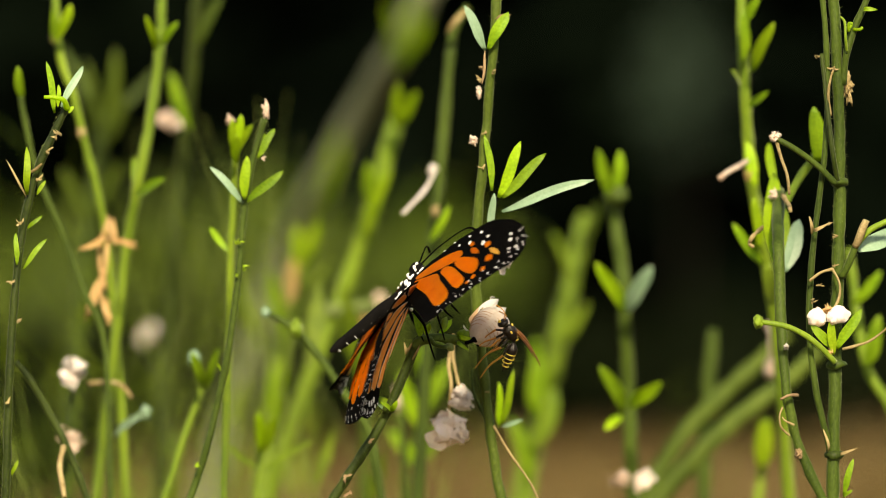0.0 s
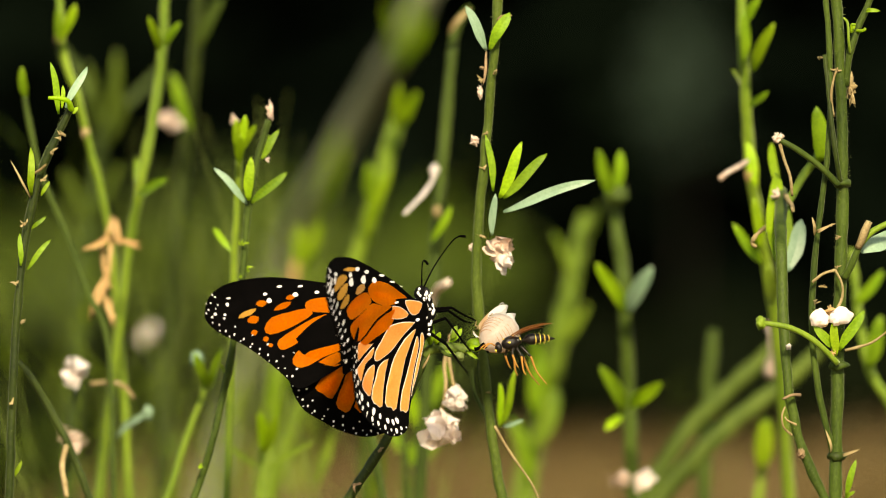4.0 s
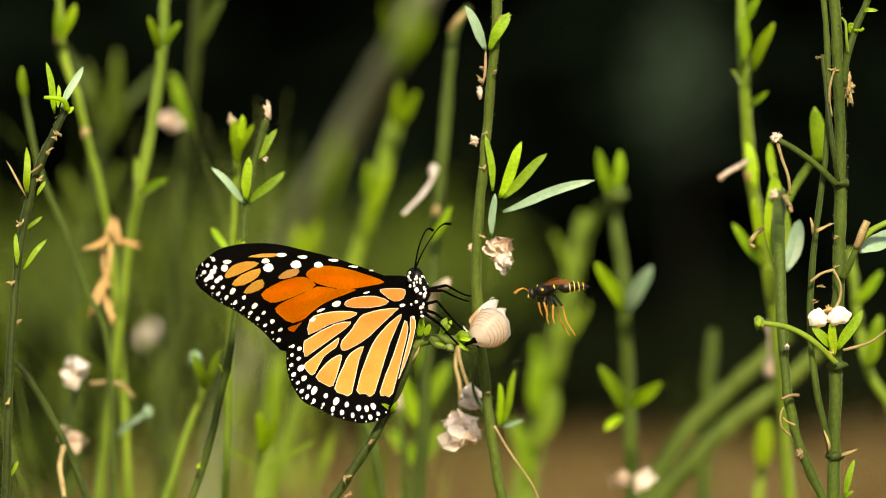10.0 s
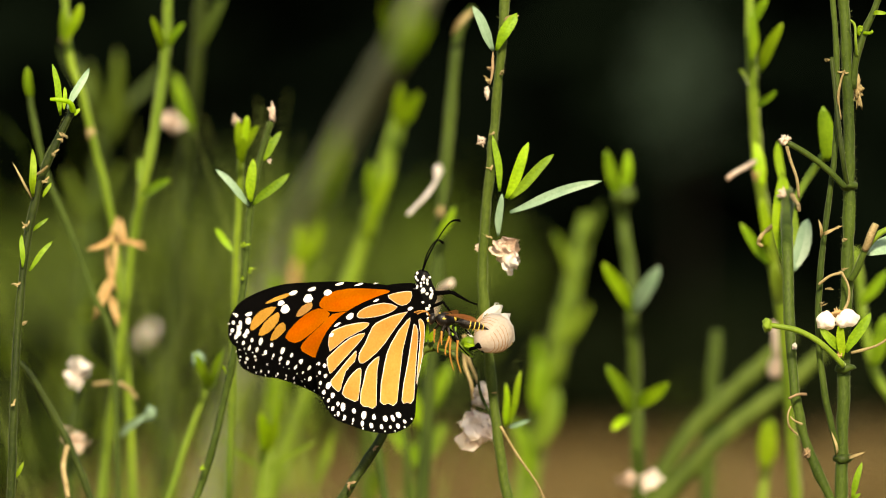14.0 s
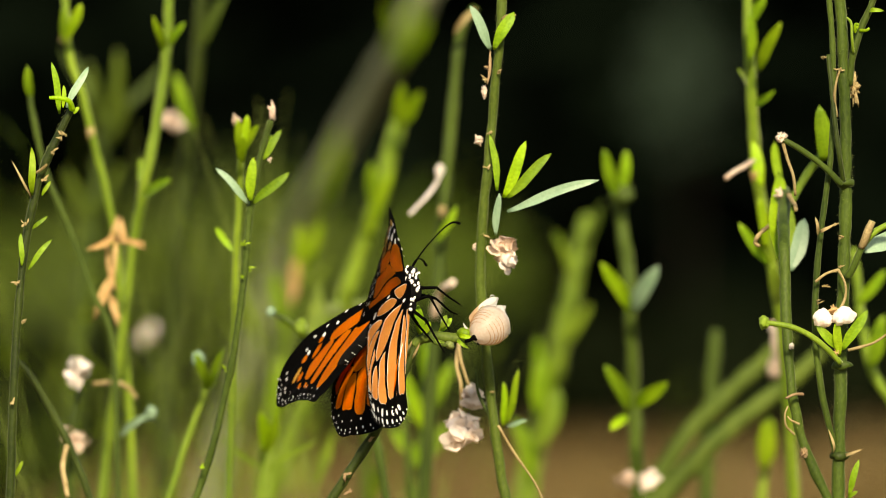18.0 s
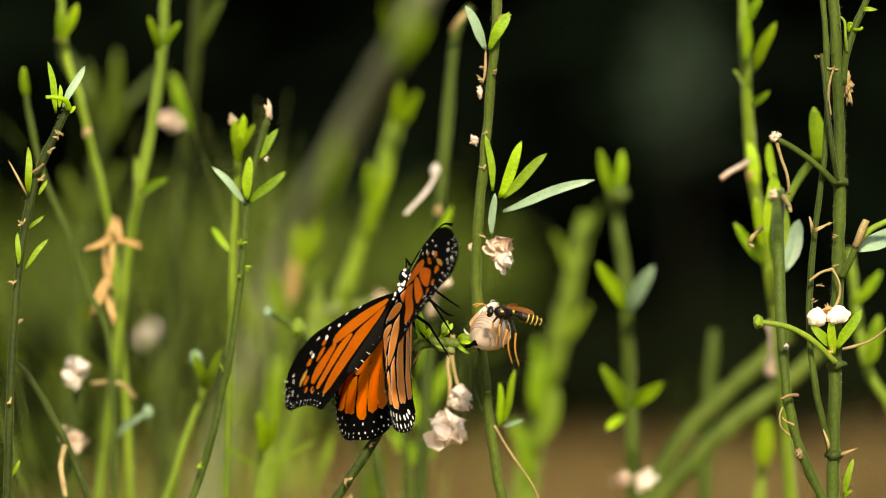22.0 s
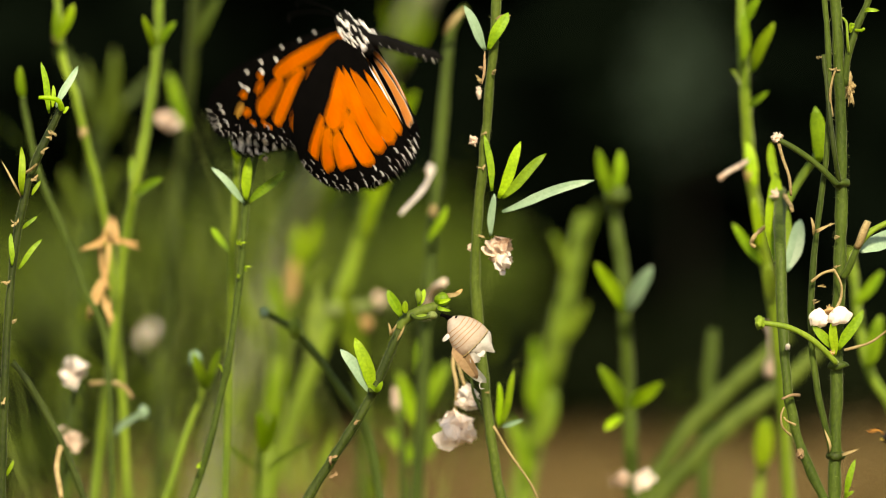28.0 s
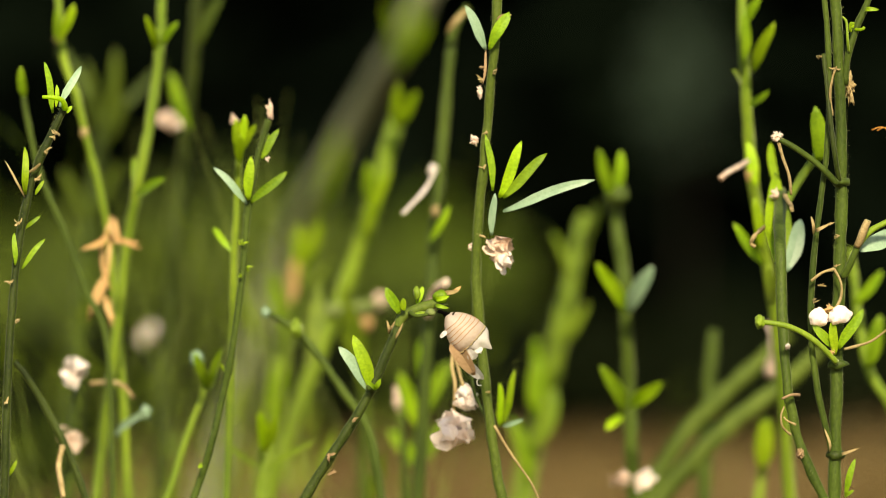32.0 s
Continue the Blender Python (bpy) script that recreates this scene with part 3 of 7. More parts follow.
on_tip("leaf", blade(bmesh.new(), mm((-6.0, 2, 537.0)), mm((-4.7, 2, 541.3)), 1.43 * 0.001, 0.05), LEAF_YOUNG)
on_tip("bud", lump(bmesh.new(), mm((-6.0, -1, 539.7)), 1.04 * 0.001, (0.8, 0.8, 1.5), 0.6), STEM_LIGHT)
on_tip("bud", lump(bmesh.new(), mm((-5.1, -2, 535.1)), 1.04 * 0.001, (1.6, 1, 0.6), 0.5), STEM_LIGHT)
on_tip("bud", lump(bmesh.new(), mm((-2.9, -3, 535.5)), 1.17 * 0.001, (1, 1, 0.8), 0.6), STEM_SAGE)
on_tip("bud", lump(bmesh.new(), mm((-0.5, -1, 539.1)), 1.95 * 0.001, (1, 1, 0.8), 0.3), LEAF)
on_tip("bud", lump(bmesh.new(), mm((-0.5, -3, 537.2)), 1.30 * 0.001, (1.2, 0.8, 0.4), 0.4), STEM_DARK)
on_tip("leaf", blade(bmesh.new(), mm((-1.6, -3, 538.5)), mm((0.8, -6, 539.2)), 1.04 * 0.001, 0.3), LEAF_YOUNG)
on_tip("leaf", blade(bmesh.new(), mm((-1.8, -3, 537.2)), mm((1.0, -5, 536.7)), 0.91 * 0.001, 0.3), LEAF)
on_tip("leaf", blade(bmesh.new(), mm((-0.3, -1, 539.7)), mm((3.6, -3, 540.6)), 1.04 * 0.001, 0.1), DRY, "pale papery husk")
on_tip("leaf", blade(bmesh.new(), mm((2.1, -1, 539.7)), mm((4.0, -2, 541.4)), 0.91 * 0.001, 0.2), DRY_ORANGE, "dry tan flower remnant")
on_tip("branch", tube(bmesh.new(), [mm((-7.7, -2, 535.6)), mm((-6.0, -4, 534.7)), mm((-3.4, -5, 535.2))], [0.52 * 0.001, 0.39 * 0.001], 6, 4), STEM)

# right-hand group of thick stems
D_STEM = [(90.2, -1, 485.0), (90.3, -1, 492.8), (90.4, -1, 508.5), (90.7, -1, 524.1), (91.2, -1, 539.7), (91.6, -1, 555.4), (91.7, -1, 568.4), (91.4, -1, 581.4), (90.8, -1, 597.0), (90.0, -1, 612.6)]
d = plant("D", "milkweed", "thick hairy green milkweed stem with side branches", D_STEM, 3.3, STEM, 0.85, group=G)
fuzz(d, D_STEM, 3.3, 700, 5)
twig(d, [(90.1, -1, 501.3), (88.5, -2, 507.9), (86.2, -3, 517.7), (84.7, -3, 530.7), (85.0, -3, 545.0), (86.5, -3, 559.3), (88.2, -3, 572.3), (88.8, -2, 586.6), (88.3, -2, 599.6), (87.3, -2, 612.5)], 1.75, 1.3, STEM)
twig(d, [(91.1, -4, 565.6), (89.9, -6, 571.1), (88.9, -6, 578.9), (88.0, -5, 587.9), (87.3, -4, 595.0)], 1.3, 1.0, STEM_DARK)
twig(d, [(92.3, -1, 587.9), (93.2, -2, 595.0), (94.9, -2, 600.9), (96.9, -2, 605.4), (98.8, -2, 611.2)], 1.95, 1.69, STEM)
twig(d, [(90.5, -5, 565.2), (87.6, -6, 568.1), (83.7, -7, 571.4), (79.7, -8, 574.0), (76.6, -8, 575.7)], 1.69, 1.30, STEM)
bud(d, (76.5, -8, 575.9), 1.56, PINK, (1, 1, 1))
twig(d, [(76.9, -8, 574.7), (77.8, -8, 571.1), (79.2, -8, 567.2), (79.8, -7, 562.7)], 0.91, 0.52, DRY)
twig(d, [(90.4, -5, 524.1), (87.0, -7, 527.7), (83.0, -8, 530.7), (78.4, -9, 532.8), (73.0, -9, 533.5)], 1.56, 1.30, STEM_LIGHT)
bud(d, (72.5, -9, 533.6), 1.30, STEM_LIGHT, (0.8, 0.9, 1.1), name="stalk_knob", label="pale cut stalk end")
on(d, "flower", lump(lump(bmesh.new(), mm((86.2, -7, 534.6)), 2.21 * 0.001, (0.95, 1, 0.95), 0.35, 3, 2.2), mm((86.9, -8, 534.1)), 1.30 * 0.001, (1, 1, 1), 0.6, 3, 2.5), CREAM, "shrivelled pinkish white flower")
on(d, "flower", lump(lump(bmesh.new(), mm((91.1, -7, 535.2)), 2.21 * 0.001, (1.1, 1, 0.9), 0.35, 3, 2.2), mm((89.9, -8, 534.6)), 1.43 * 0.001, (1, 1, 1), 0.6, 3, 2.5), CREAM, "shrivelled pinkish white flower")
twig(d, [(87.1, -7, 536.1), (88.8, -8, 536.7), (90.7, -7, 536.6)], 0.78, 0.65, DRY_ORANGE)
bud(d, (88.6, -7, 536.4), 0.91, DRY_ORANGE)
leaf(d, (89.6, -5, 527.2), (85.0, -8, 533.0), 2.86, LEAF, 0.1)
leaf(d, (90.9, -5, 527.2), (96.2, -7, 536.4), 3.12, LEAF, 0.06)
leaf(d, (89.8, -6, 525.9), (89.4, -8, 534.2), 2.60, LEAF_YOUNG, 0.04)
node(d, (90.8, -2, 523.5), 2.21, STEM)
bud(d, (89.5, -6, 526.7), 0.78, DRY_ORANGE)
twig(d, [(92.2, -4, 527.1), (95.5, -5, 528.0), (98.7, -6, 529.3), (103.2, -7, 532.9)], 0.78, 0.52, DRY)
twig(d, [(92.0, -3, 543.7), (93.4, -4, 546.4), (95.5, -5, 551.6), (97.6, -6, 556.8)], 1.82, 1.56, STEM)
twig(d, [(95.0, -5, 550.8), (96.4, -6, 554.0), (97.6, -6, 556.8)], 1.95, 1.69, DRY, label="dry cut stub")
twig(d, [(93.7, -4, 547.7), (95.9, -3, 551.5), (98.9, -3, 554.7), (104.7, -3, 557.4)], 1.56, 1.43, STEM_LIGHT)
leaf(d, (96.0, -1, 549.5), (105.3, 6, 554.1), 5.20, LEAF_PALE, 0.05)
twig(d, [(84.5, -6, 542.8), (87.0, -6, 544.8), (89.8, -5, 545.6)], 0.91, 0.78, DRY)
twig(d, [(89.8, -5, 545.6), (91.3, -6, 542.6), (91.3, -6, 539.3), (89.9, -7, 536.4)], 0.78, 0.65, DRY)
node(d, (91.4, -2, 565.5), 2.21, STEM)
node(d, (90.4, -1, 502.6), 2.34, STEM_DARK)
leaf(d, (92.3, -3, 502.7), (94.2, -7, 504.2), 0.91, DRY, 0.4)
leaf(d, (89.0, -3, 503.4), (88.0, -6, 508.5), 0.78, DRY, 0.2)
leaf(d, (92.4, -3, 493.6), (94.7, -5, 501.8), 1.95, LEAF, 0.08)
leaf(d, (92.4, -3, 493.0), (94.3, -5, 494.7), 1.17, LEAF, 0.1)
leaf(d, (85.1, -5, 553.5), (84.5, -7, 557.5), 0.91, DRY, 0.2)
leaf(d, (85.9, -5, 554.2), (87.8, -8, 555.8), 1.04, DRY, 0.4)
bud(d, (93.6, 2, 587.2), 2.73, DRY, (0.5, 0.8, 1.3), name="seed_head", label="ragged brown seed head")
twig(d, [(93.2, -3, 595.4), (92.8, -5, 598.3), (92.5, -5, 602.2), (91.5, -5, 603.5)], 0.78, 0.52, STEM_LIGHT)
twig(d, [(94.7, -3, 600.6), (96.1, -4, 600.6), (96.7, -4, 601.1)], 0.91, 0.65, LEAF_YOUNG)
twig(d, [(94.2, -3, 601.5), (93.4, -5, 600.2), (93.4, -6, 601.9), (94.3, -6, 601.9)], 0.78, 0.52, LEAF_YOUNG)
leaf(d, (96.8, -3, 604.8), (99.6, -5, 605.3), 1.30, LEAF_YOUNG, 0.3)
twig(d, [(89.5, -4, 580.8), (88.7, -6, 585.3), (89.2, -6, 589.2), (89.9, -5, 591.2)], 0.65, 0.52, DRY)
for c in ((90.3, -3, 591.8), (86.4, -4, 594.4), (89.0, -5, 556.1), (86.7, -5, 541.9), (85.1, -6, 538.0), (90.4, -4, 546.4), (90.6, -4, 552.9)):
    scar(d, c, 2.0, DRY)

E_STEM = [(91.4, 0, 484.9), (88.4, 0, 491.4), (84.5, 0, 499.5), (81.3, 0, 508.4), (79.3, 0, 518.8), (78.6, 2, 529.2), (78.2, 6, 542.1), (78.2, 12, 552.3), (80.0, 46, 562.0)]
e = plant("E", "milkweed", "thin dark milkweed stem with pale leaves near its top", E_STEM, 2.47, STEM, 1.3, group=G)
fuzz(e, E_STEM, 2.47, 450, 6)
leaf(e, (78.0, 12, 544.5), (78.4, 51, 567.2), 4.94, LEAF_YOUNG, 0.02)
leaf(e, (80.0, 36, 544.9), (81.4, 51, 560.5), 5.20, STEM_LIGHT, 0.02)
leaf(e, (79.5, 57, 561.7), (78.9, 67, 573.7), 2.60, LEAF_YOUNG, 0.04)
twig(e, [(81.6, 46, 559.3), (85.0, 51, 564.5), (89.7, 51, 571.3)], 2.21, 1.82, STEM_LIGHT)
leaf(e, (89.4, 46, 569.3), (88.5, 41, 582.2), 4.94, LEAF, 0.05, full=0.4)
leaf(e, (81.1, 36, 543.5), (85.1, 41, 555.7), 4.68, LEAF_PALE, 0.05)
twig(e, [(80.5, 36, 561.6), (80.8, 12, 559.6), (81.0, 10, 558.3)], 1.17, 0.91, DRY)
bud(e, (78.4, 36, 561.6), 1.17, PINK)
twig(e, [(76.3, 36, 554.2), (72.7, 12, 553.0), (71.6, 11, 551.1), (72.5, 11, 550.1)], 1.04, 0.78, DRY)
twig(e, [(80.1, -3, 507.3), (78.1, -4, 509.3), (77.7, -5, 512.0), (78.4, -5, 513.9)], 0.65, 0.39, DRY)
twig(e, [(81.1, -4, 509.7), (79.1, -5, 510.7), (78.3, -5, 511.6)], 0.65, 0.39, DRY)
twig(e, [(82.0, -2, 516.4), (80.0, -4, 516.5), (77.9, -5, 515.7)], 0.78, 0.52, BARK)
bud(e, (79.4, -1, 527.6), 0.65, CREAM)
bud(e, (82.3, -2, 502.9), 1.04, BARK)

f = plant("F", "milkweed", "leafy light green milkweed shoot", [(88.8, 155, 475.5), (86.0, 144, 507.9), (83.3, 134, 531.2), (79.7, 124, 548.6), (76.7, 116, 565.8), (75.3, 111, 582.7), (74.3, 108, 596.7), (73.7, 108, 613.4)], 3.2, STEM_LIGHT, 0.8, group=G)
for base, tip, w, mt in (((76.0, 103, 590.4), (81.0, 93, 602.0), 26, LEAF_YOUNG), ((74.3, 103, 592.5), (74.4, 98, 605.0), 22, LEAF), ((75.8, 103, 581.4), (79.4, 93, 585.4), 16, LEAF), ((79.4, 113, 542.0), (71.9, 103, 552.4), 24, LEAF), ((74.3, 103, 602.3), (77.8, 98, 608.5), 22, LEAF),
                        ((73.5, 103, 586.9), (71.1, 93, 590.5), 14, STEM_LIGHT), ((77.5, 103, 561.9), (74.9, 103, 573.0), 26, LEAF_YOUNG), ((78.2, 103, 546.5), (76.9, 98, 559.2), 24, LEAF_YOUNG), ((81.5, 113, 532.2), (80.3, 103, 542.4), 30, STEM_LIGHT)):
    leaf(f, base, tip, w * 0.13, mt, 0.05)
twig(f, [(75.1, 98, 568.3), (71.2, 88, 566.4), (67.6, 82, 564.5)], 1.04, 1.43, PINK, "dry_pod", "dry pinkish spent flower stalk")
bud(f, (75.4, 103, 564.7), 1.17, DRY_ORANGE)

g = plant("G", "milkweed", "green milkweed shoot with three pairs of leaves", [(49.9, 193, 469.5), (49.1, 188, 490.6), (48.3, 186, 508.4), (47.4, 180, 526.3), (46.2, 180, 540.9), (44.7, 180, 551.2), (43.6, 180, 559.2)], 3.64, STEM, 1.0, group=G)
for base, tip, w, mt in (((43.4, 175, 557.2), (40.0, 165, 569.3), 28, LEAF), ((44.6, 175, 557.9), (45.9, 170, 569.2), 26, LEAF), ((46.5, 170, 527.9), (39.8, 155, 541.0), 32, LEAF_YOUNG), ((47.4, 170, 527.9), (53.2, 160, 539.9), 36, LEAF_PALE), ((46.8, 170, 502.0), (40.9, 155, 514.7), 32, LEAF), ((48.3, 170, 503.2), (55.3, 155, 510.4), 32, LEAF_YOUNG), ((45.8, 165, 501.6), (41.9, 155, 498.6), 20, LEAF_YOUNG)):
    leaf(g, base, tip, w * 0.13, mt, 0.05)
bud(g, (44.9, 175, 557.9), 2.34, STEM)
flower(g, (46.1, 165, 484.9), 3.38, 6, PINK)
flower(g, (51.2, 160, 485.2), 3.38, 6, CREAM)

h = plant("H", "milkweed", "green milkweed stem with a hanging spent flower", [(-7.1, 155, 472.6), (-5.2, 155, 498.6), (-3.9, 155, 521.7), (-2.6, 155, 543.3), (-1.0, 155, 562.0), (0.6, 155, 579.3), (2.0, 155, 596.5), (3.5, 155, 602.3), (6.6, 155, 606.3)], 3.12, STEM, 0.7, group=G)
twig(h, [(-2.3, 144, 565.9), (-2.7, 139, 563.1), (-5.5, 134, 559.0), (-10.1, 129, 554.4)], 1.04, 0.78, CREAM, "dry_pod", "pale dry flower stalk hanging down")
bud(h, (-2.6, 144, 565.1), 1.17, CREAM)
leaf(h, (0.9, 149, 599.4), (5.9, 144, 605.9), 1.82, DRY, 0.1)
bud(h, (-2.0, 149, 554.3), 1.17, DRY)
leaf(h, (-3.2, 149, 546.4), (1.6, 144, 555.8), 2.34, LEAF, 0.05)
twig(h, [(-3.9, 149, 527.7), (-2.7, 144, 533.7), (0.9, 134, 536.9)], 1.82, 1.56, PINK)

i_ = plant("I", "milkweed", "upright light green milkweed stem", [(-88.6, 142, 473.6), (-85.7, 142, 499.4), (-82.5, 137, 522.5), (-79.5, 134, 546.9), (-76.3, 129, 562.6), (-73.5, 129, 576.8), (-71.3, 129, 592.4), (-70.5, 129, 605.1), (-70.5, 129, 613.6)], 2.65, STEM_LIGHT, 0.9, group=G)
for base, tip, w, mt in (((-76.8, 124, 559.2), (-69.7, 113, 563.3), 22, LEAF), ((-76.8, 129, 559.8), (-77.9, 134, 568.9), 16, STEM_LIGHT), ((-71.7, 124, 595.2), (-73.1, 113, 603.4), 18, LEAF_YOUNG), ((-70.4, 124, 596.6), (-66.3, 118, 602.3), 18, LEAF), ((-82.8, 129, 498.8), (-73.5, 118, 505.4), 16, LEAF_PALE)):
    leaf(i_, base, tip, w * 0.13, mt, 0.08)
bud(i_, (-74.1, 118, 505.2), 1.17, LEAF_PALE)
j = plant("J", "milkweed", "leaning green milkweed stem", [(-80.2, 160, 472.2), (-81.6, 155, 507.2), (-83.8, 149, 539.2), (-86.1, 144, 556.6), (-89.1, 142, 569.5), (-92.5, 139, 583.8), (-95.7, 139, 593.7), (-96.7, 139, 605.1), (-97.4, 139, 613.7)], 2.0, STEM_LIGHT, 0.9, group=G)
leaf(j, (-96.3, 134, 597.3), (-92.5, 129, 606.8), 2.86, LEAF_YOUNG, 0.05, full=0.55)
leaf(j, (-96.5, 134, 596.6), (-97.1, 129, 605.8), 2.21, LEAF, 0.05)
bud(j, (-96.8, 134, 598.3), 1.04, DRY)
bud(j, (-90.3, 134, 574.6), 1.04, DRY)
# the torn orange husk caught on it
husk = [((-82.7, 118, 553.8), (-83.3, 113, 535.0), 22), ((-82.5, 113, 549.0), (-88.9, 108, 546.9), 18), ((-81.9, 113, 549.0), (-75.4, 108, 546.8), 17), ((-83.6, 113, 539.2), (-87.3, 108, 529.6), 17), ((-84.5, 113, 535.0), (-81.4, 103, 528.1), 15), ((-81.9, 113, 553.9), (-81.0, 108, 547.8), 24)]
torn = random.Random(12)
for base, tip, w in husk:
    for _ in range(3):
        drift = [Vector((torn.uniform(-0.9, 0.9), torn.uniform(-1, 1), torn.uniform(-0.9, 0.9))) for _ in range(2)]
        leaf(j, Vector(base) + drift[0], Vector(tip) + drift[1], w * 0.13 * torn.uniform(0.4, 0.7), DRY_ORANGE, torn.uniform(-0.15, 0.25), (torn.uniform(-0.8, 0.8), -1, 0.2), "torn dry orange husk", torn.uniform(0.3, 0.6))
k = plant("K", "milkweed", "thin green milkweed shoot", [(-81.5, 103, 476.7), (-82.8, 103, 521.4), (-88.4, 103, 536.8), (-93.9, 103, 552.1), (-98.8, 103, 563.3), (-102.0, 103, 575.8), (-103.6, 103, 585.6)], 1.56, STEM, 0.9, group=G)
leaf(k, (-103.3, 103, 583.5), (-103.8, 98, 591.2), 2.60, LEAF, 0.05)
m_ = plant("M", "milkweed", "tall dim green milkweed stem", [(-79.7, 310, 460.2), (-76.2, 305, 520.6), (-74.1, 300, 542.8), (-71.9, 297, 564.9), (-69.5, 289, 586.8), (-67.4, 284, 608.6), (-66.2, 284, 617.9)], 3.4, STEM_DARK, group=G)
leaf(m_, (-67.5, 279, 596.2), (-60.8, 274, 610.1), 2.86, STEM, 0.05)
leaf(m_, (-69.6, 279, 573.0), (-74.8, 274, 588.5), 3.38, LEAF, 0.05)
n_ = plant("N", "milkweed", "bright yellow-green milkweed shoot", [(-52.4, 323, 456.0), (-46.7, 320, 477.0), (-38.7, 315, 499.5), (-31.5, 313, 518.7), (-25.1, 310, 534.6), (-20.3, 307, 548.9), (-15.6, 305, 566.3), (-12.4, 305, 577.3)], 4.2, STEM_LIGHT, 1.0, group=G)
for base, tip, w, mt in (((-13.1, 294, 572.7), (-12.3, 284, 585.3), 40, LEAF_YOUNG), ((-12.3, 294, 574.3), (-7.1, 284, 583.0), 36, LEAF_YOUNG), ((-19.4, 294, 550.8), (-20.8, 284, 563.6), 50, LEAF), ((-22.5, 294, 543.0), (-14.6, 284, 562.0), 44, LEAF_YOUNG)):
    leaf(n_, base, tip, w * 0.13, mt, 0.05)
o_ = plant("O", "bent_stalk", "thick grey-green leaning stalk with a yellow-green head", [(-83.1, 1096, 452.6), (-63.4, 1043, 511.6), (-48.9, 990, 539.7), (-30.8, 938, 570.9), (-15.5, 885, 596.7), (-5.0, 859, 619.4)], 6.50, STALK_GREY, 1.0, group=G)
for base, tip, w in (((-17.2, 832, 588.6), (-19.0, 806, 608.9), 34), ((-13.1, 832, 590.6), (-8.9, 806, 612.9), 36), ((-17.2, 832, 586.5), (-6.9, 806, 602.8), 34), ((-47.9, 938, 532.4), (-38.9, 911, 560.7), 44)):
    leaf(o_, base, tip, w * 0.13, LEAF_YOUNG, 0.05)
r_ = plant("R", "milkweed", "arched green side shoot with a pale bud", [(-14.4, 90, 477.7), (-15.5, 90, 488.8), (-18.5, 90, 502.7), (-24.8, 90, 512.4), (-31.0, 90, 521.4), (-35.1, 90, 526.2), (-39.3, 90, 529.3), (-43.4, 90, 531.4)], 2.21, STEM, 0.7, group=G)
bud(r_, (-43.4, 88, 531.5), 0.91, LEAF_PALE)
bud(r_, (-35.8, 88, 527.3), 1.43, STEM_LIGHT)
s_ = plant("S", "milkweed", "small green shoot with two blunt buds", [(-70.6, 108, 476.3), (-67.8, 108, 486.1), (-62.8, 108, 501.6), (-59.6, 108, 510.0), (-59.3, 108, 515.6)], 1.95, STEM_LIGHT, group=G)
leaf(s_, (-58.9, 103, 511.7), (-60.4, 93, 520.8), 2.86, LEAF, 0.08, full=0.6)
leaf(s_, (-58.3, 103, 511.7), (-54.3, 93, 521.7), 2.34, LEAF, 0.08)
bud(s_, (-60.5, 98, 519.5), 1.43, LEAF_PALE)
s2 = plant("S2", "milkweed", "small yellow-green shoot with spread side twigs", [(-47.1, 142, 470.7), (-46.6, 142, 482.2), (-45.9, 142, 492.2), (-45.2, 142, 498.0)], 1.95, STEM_LIGHT, group=G)
for base, tip, w, mt in (((-45.3, 137, 494.0), (-45.7, 129, 504.5), 26, LEAF_YOUNG), ((-44.8, 137, 494.0), (-41.7, 129, 503.8), 24, LEAF_YOUNG), ((-44.8, 137, 489.0), (-32.5, 129, 497.7), 12, STEM_LIGHT), ((-46.5, 137, 489.0), (-55.6, 129, 498.1), 12, STEM_LIGHT)):
    leaf(s2, base, tip, w * 0.13, mt, 0.04)
x_ = plant("X", "milkweed", "dark curved milkweed stem", [(-82.2, 51, 475.4), (-84.9, 51, 487.6), (-89.6, 51, 499.8), (-94.3, 51, 509.2), (-99.0, 51, 517.3), (-102.3, 51, 521.4)], 1.95, STEM_DARK, group=G)
twig(x_, [(-90.6, 46, 501.4), (-91.1, 41, 496.4), (-89.8, 36, 490.1)], 1.56, 1.17, DRY)
w_ = plant("W", "milkweed", "green milkweed stem with a few leaves", [(123.5, 155, 472.6), (115.5, 155, 501.5), (108.9, 155, 513.0), (106.3, 155, 524.5), (104.9, 155, 536.1), (103.8, 155, 544.7)], 2.60, STEM_LIGHT, group=G)
leaf(w_, (104.6, 144, 530.8), (110.7, 139, 539.6), 3.12, LEAF, 0.05)
leaf(w_, (107.5, 144, 515.0), (110.7, 139, 528.2), 4.42, LEAF, 0.05)
plant("V1", "milkweed", "slanting green milkweed stem", [(48.9, 271, 460.2), (56.6, 271, 475.7), (67.4, 271, 491.2), (78.2, 271, 502.0), (87.4, 271, 510.6), (94.4, 271, 517.5)], 4.94, STEM_MID, group=G)
plant("V2", "milkweed", "slanting green milkweed stem", [(46.6, 245, 457.8), (58.8, 245, 474.6), (69.4, 245, 486.8), (81.6, 245, 497.4), (93.7, 245, 506.6), (101.3, 245, 514.2)], 5.20, STEM_MID, group=G)
v3 = plant("V3", "milkweed", "short dim green milkweed stem", [(71.8, 284, 462.3), (72.2, 284, 484.2), (73.3, 284, 502.9), (74.4, 284, 517.7)], 3.90, STEM, group=G)
twig(v3, [(86.4, 206, 510.2), (87.1, 201, 517.9), (86.5, 201, 523.9)], 3.90, 3.38, PINK, "dry_pod")
leaf(v3, (84.5, 227, 483.4), (86.5, 222, 497.3), 5.46, LEAF_YOUNG, 0.05)
